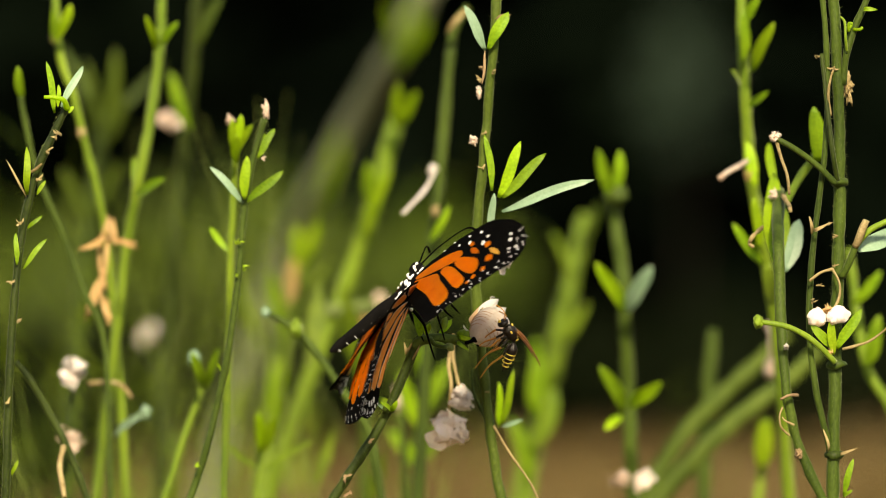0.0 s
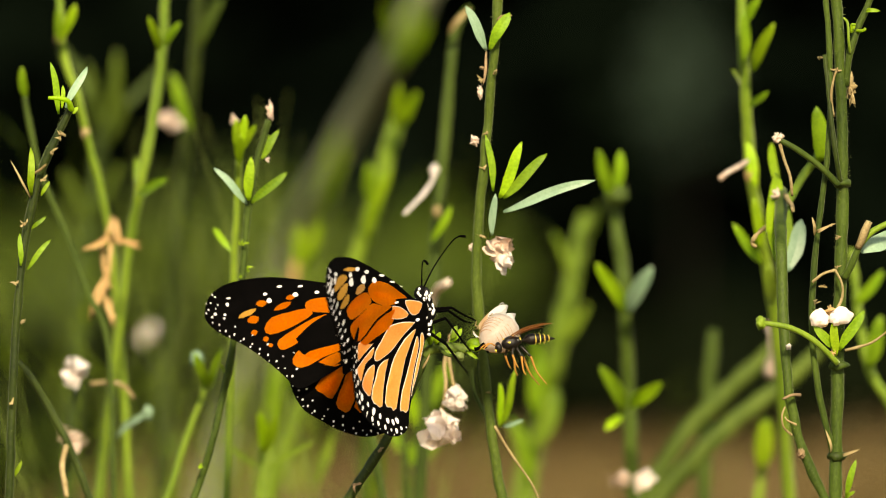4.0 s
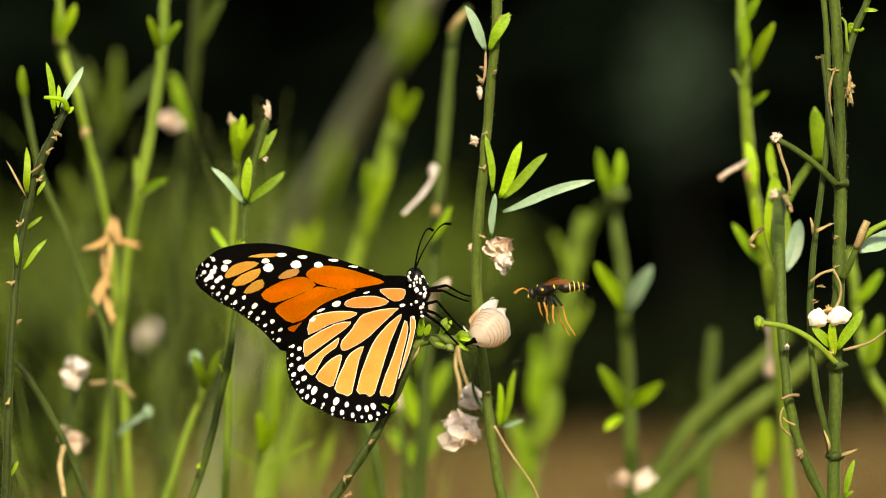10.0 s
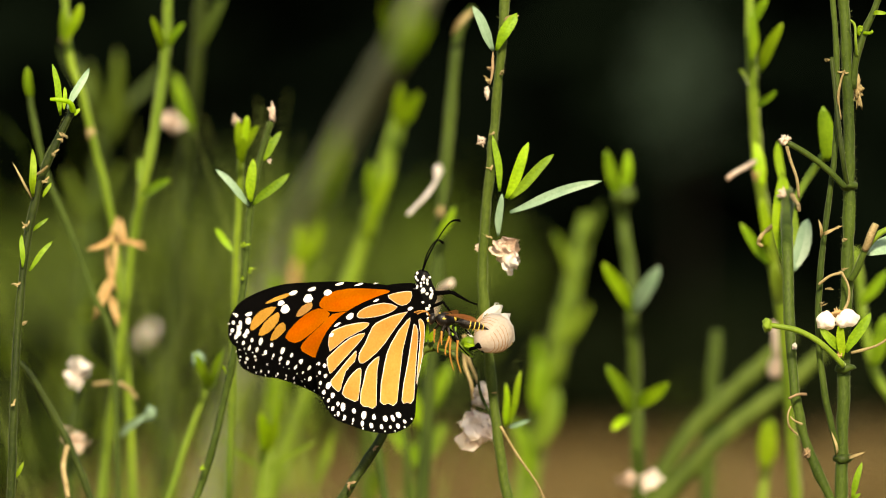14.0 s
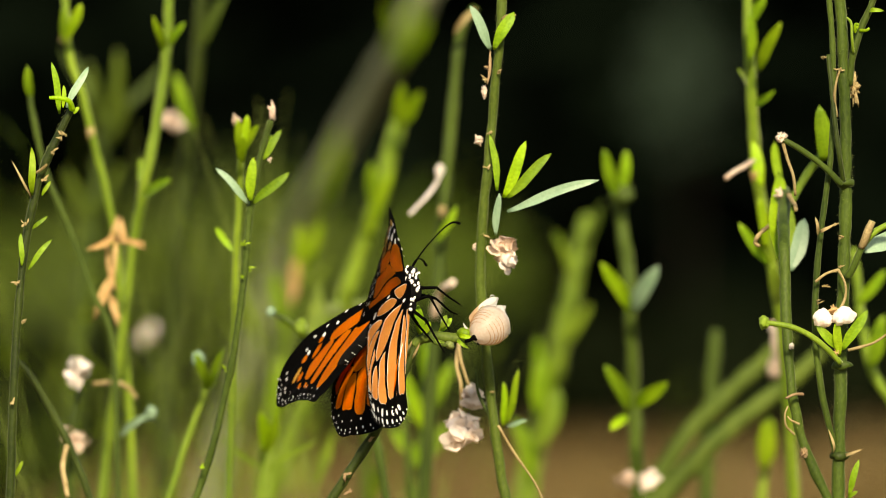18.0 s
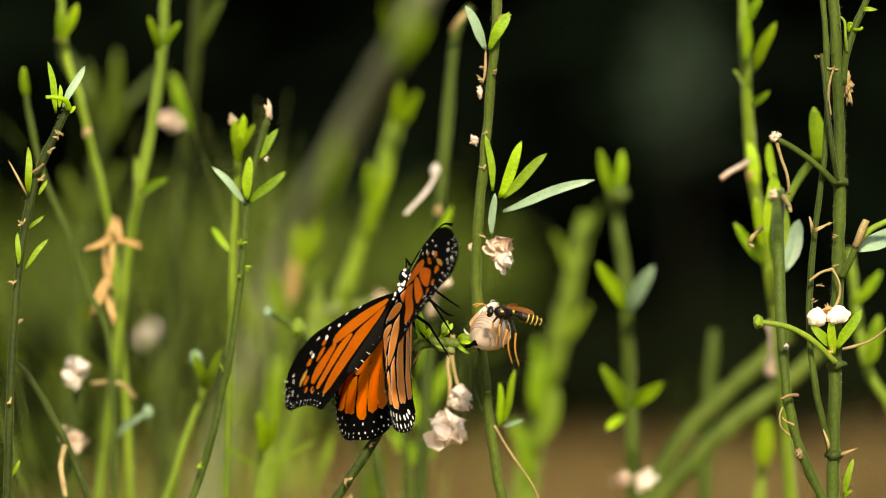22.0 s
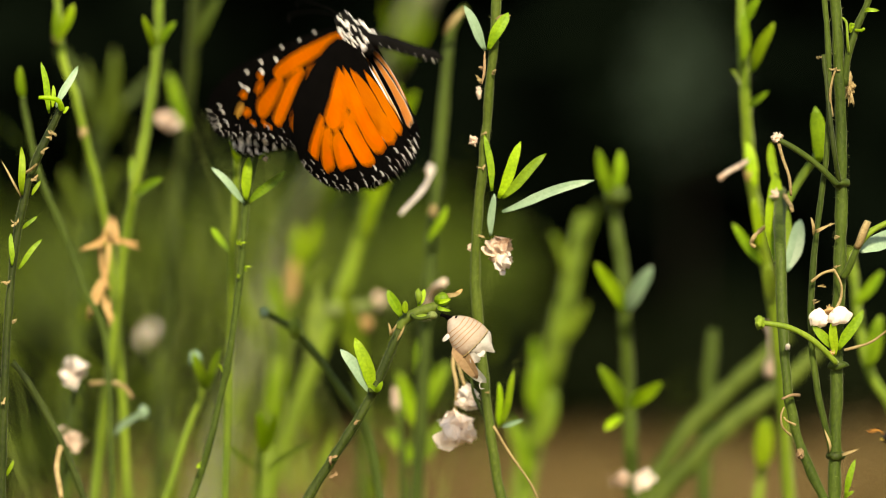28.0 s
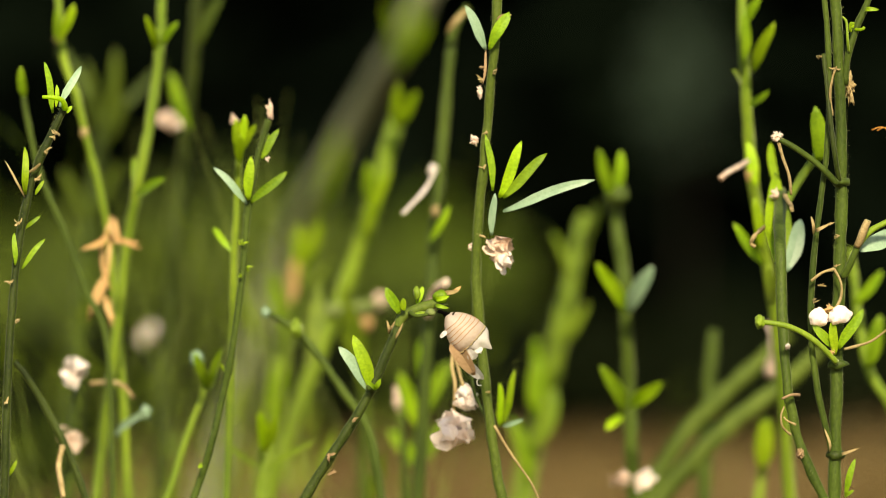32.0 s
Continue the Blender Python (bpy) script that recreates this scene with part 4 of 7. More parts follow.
v4 = plant("V4", "milkweed", "short yellow-green milkweed shoot with one leaf", [(82.5, 232, 463.4), (84.8, 232, 478.6), (85.8, 232, 487.6)], 2.60, STEM_LIGHT, group=G)
leaf(v4, (85.6, 227, 485.0), (85.0, 222, 496.6), 4.68, LEAF_YOUNG, 0.04)
u_ = plant("U", "milkweed", "broad yellow-green milkweed shoot", [(20.3, 414, 448.6), (24.4, 414, 468.7), (29.4, 409, 489.1), (33.4, 403, 507.8), (36.7, 401, 522.9), (40.0, 401, 537.8), (42.5, 401, 546.1)], 5.46, STEM_LIGHT, group=G)
for base, tip, w, mt in (((37.3, 388, 526.7), (32.1, 377, 541.9), 40, STEM_LIGHT), ((38.9, 388, 535.0), (45.5, 377, 550.1), 44, STEM), ((32.3, 388, 506.9), (42.0, 377, 520.6), 60, STEM_LIGHT), ((29.0, 388, 492.1), (27.2, 377, 510.8), 60, LEAF)):
    leaf(u_, base, tip, w * 0.085, mt, 0.05)
u2 = plant("U2", "milkweed", "low yellow-green milkweed shoot with narrow leaves", [(-7.5, 258, 458.2), (-7.1, 258, 473.6), (-6.4, 258, 489.0), (-5.2, 258, 502.8), (-4.3, 258, 510.5)], 3.38, STEM_LIGHT, group=G)
for base, tip, w, mt in (((-6.0, 253, 492.4), (-12.0, 248, 507.9), 30, LEAF_YOUNG), ((-5.5, 253, 495.4), (0.9, 248, 511.0), 34, LEAF), ((-6.7, 253, 481.6), (-14.3, 248, 492.7), 30, LEAF), ((-6.4, 253, 483.2), (0.2, 248, 494.2), 32, STEM_LIGHT), ((-4.9, 253, 503.1), (-5.5, 248, 517.1), 30, LEAF)):
    leaf(u2, base, tip, w * 0.13, mt, 0.05)
u3 = plant("U3", "milkweed", "low yellow-green milkweed shoot with narrow leaves", [(22.3, 310, 452.3), (23.9, 310, 469.7), (25.9, 310, 485.6), (27.0, 310, 498.2)], 3.64, STEM_LIGHT, group=G)
for base, tip, w, mt in (((24.6, 305, 474.9), (19.0, 300, 492.5), 36, LEAF), ((25.4, 305, 482.7), (31.6, 300, 500.4), 40, STEM_LIGHT), ((26.2, 305, 492.2), (25.3, 300, 508.3), 36, LEAF)):
    leaf(u3, base, tip, w * 0.13 * 1.6, mt, 0.05)
t_ = plant("T", "milkweed", "yellowing milkweed shoot with an orange leaf", [(-55.1, 388, 450.7), (-51.0, 388, 477.2), (-47.7, 388, 502.0), (-43.5, 388, 523.4), (-40.2, 388, 538.3)], 4.68, STEM_LIGHT, group=G)
for base, tip, w, mt in (((-43.3, 377, 527.2), (-41.4, 367, 543.9), 50, LEAF_YOUNG), ((-40.8, 377, 530.4), (-35.7, 367, 545.5), 40, LEAF_YOUNG), ((-45.7, 377, 510.8), (-49.5, 367, 530.8), 50, LEAF), ((-44.8, 372, 520.8), (-42.2, 367, 534.1), 40, DRY_ORANGE), ((-49.9, 377, 484.5), (-46.3, 367, 504.7), 60, LEAF)):
    leaf(t_, base, tip, w * 0.13, mt, 0.05)
q_ = plant("Q", "milkweed", "leafy yellow-green milkweed shoot", [(-112.7, 440, 446.5), (-110.6, 435, 491.0), (-106.8, 429, 528.4), (-103.3, 427, 558.8), (-100.7, 427, 575.6)], 4.42, STEM, group=G)
# these leaves take a darker leaf colour to look more dimly lit
for base, tip, w, mt in (((-100.9, 414, 569.1), (-105.2, 403, 590.9), 36, LEAF_LIGHT_TONE), ((-99.2, 414, 570.8), (-96.1, 403, 594.2), 39, LEAF_LIGHT_TONE), ((-100.1, 414, 565.8), (-92.8, 403, 580.9), 33, LEAF_LIGHT_TONE), ((-104.3, 414, 542.4), (-111.1, 403, 559.4), 36, LEAF_LIGHT_TONE), ((-103.4, 414, 545.7), (-94.5, 403, 561.0), 33, LEAF_LIGHT_TONE), ((-99.7, 440, 572.1), (-83.8, 445, 590.7), 30, STEM), ((-105.7, 440, 577.2), (-114.4, 445, 595.8), 30, STEM)):
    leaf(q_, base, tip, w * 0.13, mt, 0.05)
flower(q_, (-74.4, 258, 576.4), 3.64, 8, PINK)
y_ = plant("Y", "milkweed", "green milkweed stem with withered cream flowers", [(-95.7, 129, 471.8), (-94.5, 129, 486.0), (-93.5, 129, 500.2), (-92.3, 129, 510.2)], 1.69, STEM, group=G)
flower(y_, (-91.7, 124, 514.7), 4.42, 9, CREAM)
flower(y_, (-92.4, 118, 498.8), 3.77, 6, PINK)
twig(y_, [(-87.9, 118, 512.2), (-82.8, 116, 512.9), (-79.2, 113, 511.8), (-76.9, 113, 509.0)], 1.17, 0.78, DRY)
z_ = plant("Z", "milkweed", "pale green horizontal side shoot", [(-23.0, 331, 455.4), (-22.1, 325, 487.8), (-22.9, 320, 507.2), (-26.0, 315, 519.4)], 3.38, STEM, group=G)
twig(z_, [(-35.4, 310, 521.6), (-25.9, 310, 522.7), (-14.8, 310, 523.5)], 3.2, 2.9, STEM_SAGE)
bud(z_, (-17.6, 305, 525.3), 1.43, PINK)
bud(z_, (-21.1, 305, 518.7), 1.43, DRY_ORANGE)
z2 = plant("Z2", "milkweed", "milkweed shoot with a dry orange tip", [(-9.4, 186, 467.2), (-10.0, 186, 483.4), (-10.6, 186, 496.6), (-11.5, 186, 505.4)], 2.08, STEM, group=G)
bud(z2, (-12.0, 180, 505.1), 1.43, PINK, (0.7, 0.7, 2.4))
flower(plant("Z3", "milkweed", "dim milkweed stem with a pale flower", [(-89.3, 544, 438.0), (-89.9, 539, 474.2), (-90.6, 534, 495.9)], 2.60, STEM, group=G), (-92.1, 518, 505.6), 3.12, 6, CREAM)

# a dry flower cluster that hangs on a thread of dead tissue and swings
c = mm((2.9, 9, 528.8))
dry = tagged(new("hanging_flower"), "withered cream flower cluster hanging on a dry thread", "dried flower")
dry.location = c
def on_dry(name, bm, mat, label=""):
    bmesh.ops.translate(bm, verts=bm.verts, vec=-c)
    return part(name, bm, mat, dry, label)
on_dry("thread", tube(bmesh.new(), [mm(q) for q in ((2.9, 10, 529.4), (2.9, 10, 524.8), (3.7, 10, 520.9), (5.0, 9, 516.4))], [0.52 * 0.001, 0.39 * 0.001], 6, 5, 0.3), DRY)
on_dry("thread", tube(bmesh.new(), [mm(q) for q in ((3.1, 11, 528.7), (2.1, 11, 522.2), (2.9, 10, 517.0), (2.4, 9, 510.5))], [0.52 * 0.001, 0.39 * 0.001], 6, 5, 0.3), DRY)
on_dry("flower", petals(bmesh.new(), mm((5.5, 8, 514.7)), 3.77 * 0.001, 14, 4), CREAM)
on_dry("flower", petals(bmesh.new(), mm((2.7, 7, 506.4)), 5.46 * 0.001, 22, 5), CREAM)
on_dry("flower", petals(bmesh.new(), mm((0.8, 8, 508.9)), 2.73 * 0.001, 10, 6), CREAM)


# ---- undergrowth ----
def tuft(name, label, count, seed, xr, yr, hr, mat, wide, leafy, lean=0.25, spread=None, deep=1.0):
    """Many thin stalks or leaves that nobody could count, as one mesh."""
    rnd = random.Random(seed)
    verts, faces = [], []
    for _ in range(count):
        y = rnd.uniform(*yr)
        half = spread or (1.459 + y) * 0.0699
        x = half * rnd.uniform(*xr)
        h = rnd.uniform(*hr)
        lx, ly = rnd.gauss(0, lean) * h, rnd.gauss(0, lean) * h * deep
        w = wide * rnd.uniform(0.6, 1.4)
        k = len(verts)
        for t in (0, 0.35, 0.7, 1):
            c = Vector((x + lx * (t * t - 0.85), y + ly * t * t, h * t))
            q = w * (1 - 0.85 * t)
            verts += [c + Vector((q, 0, 0)), c + Vector((-q * 0.5, q * 0.8, 0)), c + Vector((-q * 0.5, -q * 0.8, 0))]
        for s in range(3):
            for i in range(3):
                a, b = k + s * 3 + i, k + s * 3 + (i + 1) % 3
                faces.append((a, b, b + 3, a + 3))
        for _ in range(leafy):
            t = rnd.uniform(0.55, 1)
            c = Vector((x + lx * (t * t - 0.85), y + ly * t * t, h * t))
            a, ln = rnd.uniform(0, 6.28), rnd.uniform(0.012, 0.03)
            d = Vector((math.cos(a) * 0.5, math.sin(a) * 0.5, rnd.uniform(0.3, 1.1))) * ln
            s = Vector((-math.sin(a), math.cos(a), 0)) * ln * 0.13
            k2 = len(verts)
            verts += [c, c + d * 0.5 + s, c + d, c + d * 0.5 - s]
            faces.append((k2, k2 + 1, k2 + 2, k2 + 3))
    data = bpy.data.meshes.new(name)
    data.from_pydata(verts, [], faces)
    data.materials.append(mat)
    data.shade_smooth()
    return tagged(new(name, data), label, "grass", kind="stuff")


tuft("meadow_stalks", "pale green meadow stalks among the milkweed", 20, 5, (-1.1, -0.12), (0.14, 0.6), (0.46, 0.57), GRASS, 0.0008, 5, 0.16, deep=0.6)
tuft("meadow_stalks", "green meadow stalks beyond the milkweed", 9, 6, (-1.1, 0.1), (0.7, 2.0), (0.38, 0.555), GRASS, 0.002, 8, 0.05)
tuft("meadow_stalks", "sparse green meadow stalks beyond the milkweed", 16, 7, (0.3, 1.1), (0.6, 1.6), (0.3, 0.45), GRASS, 0.0017, 0, 0.12)
tuft("fine_grass", "fine pale green grass blades leaning among the stems", 60, 21, (-0.8, -0.4), (0.2, 0.4), (0.47, 0.565), GRASS, 0.00045, 0, 0.45, deep=0.2)
tuft("fine_grass", "pale silky grass blades crossing between the stems", 50, 22, (-0.72, -0.34), (0.14, 0.4), (0.5, 0.585), PALE_GRASS, 0.0005, 0, 0.22, deep=0.1)
tuft("fine_grass", "thin bright grass blades leaning behind the milkweed", 30, 23, (-1.05, 0.1), (0.14, 0.5), (0.46, 0.56), PALE_GRASS, 0.0006, 0, 0.2, deep=0.1)
tuft("dry_grass", "thin parched grass on dry ground", 2000, 9, (-1.8, 1.8), (3.0, 7.9), (0.02, 0.06), DRY, 0.002, 0, 0.4)
tuft("dry_grass", "thin parched grass on dry ground all round", 9000, 10, (-1, 1), (-6.0, 8.0), (0.02, 0.06), DRY, 0.002, 0, 0.4, 6.0)


# ---- the butterfly: x to its head, y to its left, z to its back ----
from mathutils.geometry import delaunay_2d_cdt


def inside(p, poly):
    hit = False
    for (x0, y0), (x1, y1) in zip(poly, poly[1:] + poly[:1]):
        if (y0 > p[1]) != (y1 > p[1]) and p[0] < (x1 - x0) * (p[1] - y0) / (y1 - y0) + x0:
            hit = not hit
    return hit


def rounded(points, steps=4):
    """A closed smooth outline through the points."""
    n, got = len(points), []
    for i in range(n):
        a, b, c, d = (Vector(points[(i + k) % n]) for k in (-1, 0, 1, 2))
        for k in range(steps):
            t = k / steps
            q = 0.5 * (2 * b + (c - a) * t + (2 * a - 5 * b + 4 * c - d) * t * t + (3 * b - a - 3 * c + d) * t ** 3)
            got.append((q.x, q.y))
    return got


def camber(u, v, kind):
    """How far the wing bows towards the back of the insect, in millimetres: a gentle arch, drooping tips and pleats between the veins."""
    pleat = 0.1 * math.sin(v * 1.1 + u * 0.2)
    if kind == "fore":
        return pleat + 1.17 * math.sin(math.pi * min(u / 54, 1)) - 3.5 * max(0, (u - 20) / 40) ** 2 + 2.0 * ((v + 1) / 14) ** 2 * u / 40
    return pleat + 1.3 * math.sin(math.pi * min(u / 34, 1)) - 6.0 * max(0, (u - 17) / 20) ** 2 - 6.0 * (v / 28) ** 2


def sheet(bm, outline, lift, side, kind, grid=1.5, thin=None):
    """A thin piece of wing: u runs along z, v along x; lift is the distance from the membrane towards the back."""
    n = len(outline)
    us, vs = [p[0] for p in outline], [p[1] for p in outline]
    pts = [Vector(p) for p in outline]
    u = min(us) + grid
    while u < max(us):
        v = min(vs) + grid * 0.7
        while v < max(vs):
            if inside((u, v), outline):
                pts.append(Vector((u, v)))
            v += grid
        u += grid
    verts, _, faces, *_ = delaunay_2d_cdt(pts, [(i, (i + 1) % n) for i in range(n)], [], 1, 0.001)
    made = [bm.verts.new((p.y * 0.001, side * (-lift - camber(p.x, p.y, kind)) * 0.001, p.x * 0.001)) for p in verts]
    for f in faces:
        mid = sum((verts[i] for i in f), Vector((0, 0))) / len(f)
        if thin and all(any(inside((q.x, q.y), c) for c in group) for group in thin for q in [verts[i] for i in f] + [mid]):
            continue
        try:
            bm.faces.new([made[i] for i in f])
        except ValueError:
            pass


def dot(bm, u, v, r, lift, side, kind, long=1.0, turn=0.0):
    ring = []
    for i in range(9):
        a = 2 * math.pi * i / 9
        x, y = math.cos(a) * r * long * (1 + 0.12 * math.sin(3 * a + u)), math.sin(a) * r
        ring.append((u + x * math.cos(turn) - y * math.sin(turn), v + x * math.sin(turn) + y * math.cos(turn)))
    made = [bm.verts.new((q * 0.001, side * (-lift - camber(p, q, kind)) * 0.001, p * 0.001)) for p, q in ring]
    bm.faces.new(made)


FORE = rounded([(0.0, 1.3), (1.8, 3.5), (6.8, 5.6), (13.3, 7.8), (19.8, 9.5), (26.3, 10.9), (32.8, 12.0), (39.3, 12.1), (45.1, 11.3), (49.0, 9.1), (50.7, 5.9), (50.3, 3.2), (47.1, 0.3), (41.9, -2.6), (37.3, -5.9), (32.8, -9.8), (29.9, -12.7), (26.9, -14.3), (18.5, -10.4), (8.1, -5.2), (0.9, -2.0)])
HIND = rounded([(-0.2, -2.0), (1.3, 3.0), (3.5, 4.0), (6.5, 3.9), (9.9, 3.4), (13.2, 2.6), (17.3, 1.3), (21.5, -0.5), (24.9, -2.8), (27.6, -5.4), (29.5, -7.8), (30.4, -10.5), (30.4, -13.8), (29.6, -17.1), (27.9, -20.4), (25.7, -23.1), (22.1, -24.9), (18.1, -26.7), (14.2, -27.7), (11.0, -28.0), (7.6, -27.1), (5.3, -25.1), (4.1, -21.1), (2.5, -14.6), (0.8, -8.0), (-0.2, -4.7)], 3)
FORE_EDGE = [(46.4, 10.9), (49.7, 8.8), (50.7, 5.2), (47.1, 0.3), (41.9, -2.6), (37.3, -5.9), (32.8, -9.8), (29.5, -13.0)]
HIND_EDGE = [(29.5, -7.8), (30.4, -10.5), (30.4, -13.8), (29.6, -17.1), (27.9, -20.4), (25.7, -23.1), (22.1, -24.9), (18.1, -26.7), (14.2, -27.7), (11.0, -28.0), (7.6, -27.1), (5.6, -25.3)]


def edge_dots(bm, edge, centre, inset, gap, size, lift, side, kind, seed):
    """A row of white spots that follows the wing's outer edge."""
    rnd = random.Random(seed)
    path = [Vector((p.x, p.y)) for p in spline([(q[0], q[1], 0) for q in edge], 12)]
    run = 0.0
    for a, b in zip(path, path[1:]):
        run += (b - a).length
        if run > gap:
            run = 0
            d = (b - a).normalized()
            inward = Vector((-d.y, d.x))
            if inward.dot(Vector(centre) - a) < 0:
                inward = -inward
            q = a + inward * (inset + rnd.uniform(-0.15, 0.15))
            dot(bm, q.x, q.y, size * rnd.uniform(0.75, 1.2), lift, side, kind, rnd.uniform(1, 1.5), math.atan2(inward.y, inward.x))


FORE_UNDER = [  # cells of the underside: material letter and outline
    ("o", [(24.8, 5.8), (22.2, 7.2), (16.8, 7.1), (9.9, 5.3), (6.7, 4.2), (9.4, 3.4), (13.6, 2.4), (17.2, 2.2), (21.9, 3.1), (24.5, 4.6)]),
    ("o", [(35.1, 0.3), (32.5, 2.4), (29.2, 3.9), (25.4, 4.5), (22.6, 2.7), (25.2, 1.0), (29.7, -1.0), (32.8, -1.5)]),
    ("o", [(31.3, -3.2), (29.1, -1.4), (25.3, 0.5), (22.0, 2.2), (17.8, 1.9), (13.0, 2.0), (18.6, -0.8), (23.1, -4.7), (26.7, -6.7), (29.7, -5.1)]),
    ("o", [(27.6, -8.2), (25.6, -7.3), (22.4, -5.3), (18.0, -1.7), (12.4, 1.1), (8.0, 1.7), (4.2, 1.3), (7.0, -0.8), (13.6, -3.3), (18.6, -5.6), (25.4, -9.1)]),
    ("b", [(44.3, 5.2), (42.7, 7.2), (39.4, 8.1), (36.6, 7.7), (38.9, 6.3), (43.5, 4.5)]),
    ("b", [(42.5, 2.9), (40.3, 5.0), (36.2, 6.4), (36.6, 4.6), (39.9, 2.8)]),
    ("b", [(39.4, 0.9), (37.6, 3.1), (35.4, 3.8), (35.0, 2.1), (37.6, 0.8)]),
    ("a", [(31.5, 4.5), (29.6, 6.0), (27.0, 6.3), (27.4, 5.1), (30.3, 4.2)]),
    ("b", [(39.3, 9.2), (36.1, 9.8), (31.7, 9.9), (33.6, 9.3)]),
]
HIND_UNDER = [
    ("a", [(17.1, -0.6), (15.2, 0.7), (10.5, 1.3), (7.0, 0.1), (9.0, -1.2), (13.1, -1.8), (16.6, -1.6)]),
    ("a", [(5.0, -1.4), (8.4, -1.9), (12.6, -3.3), (13.9, -4.9), (15.3, -7.5), (17.1, -9.7), (17.3, -11.5), (16.2, -12.0), (13.8, -10.7), (10.6, -8.2), (5.2, -2.0)]),
    ("a", [(25.2, -4.4), (22.6, -3.2), (17.3, -2.7), (14.1, -3.0), (15.6, -4.3), (20.5, -5.9), (25.2, -8.0)]),
    ("a", [(26.3, -9.8), (25.0, -8.8), (19.3, -5.9), (15.4, -5.2), (16.4, -6.8), (18.9, -8.8), (24.0, -12.1), (25.9, -12.9)]),
    ("a", [(25.9, -15.0), (24.1, -13.6), (18.9, -9.7), (17.8, -9.2), (18.5, -11.4), (21.1, -13.3), (23.2, -17.0), (24.4, -17.0)]),
    ("a", [(22.9, -17.9), (20.6, -15.0), (18.1, -13.3), (16.9, -13.2), (17.4, -15.6), (18.7, -20.0), (20.7, -19.6)]),
    ("a", [(18.3, -20.6), (16.5, -15.6), (15.0, -12.7), (12.0, -10.9), (12.9, -13.9), (14.3, -21.6), (16.4, -21.7)]),
    ("a", [(13.2, -20.9), (10.9, -12.8), (8.9, -8.2), (4.7, -3.3), (3.9, -3.6), (6.1, -10.1), (9.0, -21.4), (11.1, -21.5)]),
    ("a", [(7.8, -21.1), (5.2, -13.0), (3.4, -6.0), (2.9, -4.3), (2.1, -6.1), (2.8, -11.4), (4.8, -21.2), (6.5, -21.7)]),
    ("a", [(1.8, -3.4), (0.9, -3.7), (0.4, -5.6), (1.5, -12.0), (3.1, -16.7), (3.6, -17.8), (2.3, -11.4), (1.6, -6.8)]),
    ("a", [(9.4, 3.0), (6.2, 3.5), (3.6, 3.3), (3.8, 1.0), (5.8, 0.2), (8.1, 1.5)]),
]
FORE_UPPER = [
    ("o", [(25.5, 4.8), (24.1, 6.0), (18.6, 6.1), (10.5, 4.7), (3.8, 3.1), (4.6, 1.8), (12.0, 2.2), (20.1, 2.8), (24.4, 3.5)]),
    ("o", [(35.8, 0.3), (33.9, 2.7), (29.2, 3.6), (25.2, 4.0), (23.9, 2.8), (26.6, 1.3), (31.1, -0.4), (34.6, -1.0)]),
    ("o", [(32.6, -4.1), (32.4, -2.6), (28.5, -0.5), (23.3, 1.8), (18.9, 2.4), (17.6, 1.4), (21.8, -0.5), (26.9, -3.1), (31.2, -4.9)]),
    ("o", [(29.2, -7.3), (26.8, -4.8), (20.2, -1.4), (16.1, 1.2), (10.4, 1.4), (4.2, 1.3), (7.0, -0.8), (13.6, -3.3), (18.6, -5.6), (25.4, -9.1), (28.4, -9.1)]),
    ("b", [(42.2, 3.4), (40.8, 4.6), (37.6, 5.2), (39.0, 4.0)]), ("o", [(40.0, 2.4), (39.0, 3.5), (37.2, 3.2), (37.9, 1.9)]), ("o", [(37.5, 6.2), (36.2, 6.9), (34.8, 6.4), (36.0, 5.5)]),
    ("o", [(33.2, 4.4), (31.4, 5.7), (28.9, 5.9), (30.3, 4.7)]), ("o", [(30.0, 6.8), (28.9, 7.5), (27.6, 7.2), (28.7, 6.5)]), ("o", [(39.2, -0.4), (38.6, 0.3), (37.7, -0.1), (38.3, -0.9)]),
    ("o", [(36.4, -2.1), (35.8, -1.5), (35.0, -1.9), (35.6, -2.6)]), ("o", [(35.1, -3.6), (34.6, -3.2), (34.0, -3.6), (34.5, -4.0)]),
]
HIND_UPPER = [
    ("o", [(26.1, -10.8), (25.2, -9.6), (19.3, -7.6), (16.8, -6.9), (17.8, -8.5), (23.0, -11.0), (25.7, -12.2)]), ("o", [(26.4, -15.3), (24.3, -12.9), (18.8, -9.3), (17.6, -10.8), (20.7, -13.5), (23.6, -16.4), (25.6, -16.1)]),
    ("o", [(23.3, -17.8), (21.0, -14.5), (18.5, -12.1), (16.3, -12.2), (17.3, -15.3), (19.2, -19.9), (21.3, -18.9)]), ("o", [(16.5, -7.8), (12.5, -5.9), (6.0, -2.0), (7.6, -6.4), (10.6, -10.2), (15.1, -11.9), (17.1, -11.2), (17.4, -9.8)]),
    ("o", [(18.2, -20.9), (16.8, -16.4), (15.5, -12.7), (11.1, -11.1), (12.7, -15.4), (15.0, -22.2), (16.8, -22.4)]), ("o", [(13.9, -21.3), (12.0, -14.9), (9.8, -8.6), (5.0, -2.9), (6.2, -8.7), (8.8, -15.9), (10.8, -22.2)]),
    ("o", [(10.2, -22.1), (8.2, -15.1), (5.9, -8.7), (4.1, -4.5), (3.6, -9.6), (5.2, -16.0), (7.2, -22.2)]), ("o", [(6.8, -22.0), (4.8, -16.0), (3.2, -10.4), (2.0, -7.2), (1.9, -11.2), (3.2, -16.9), (5.0, -22.0)]),
]
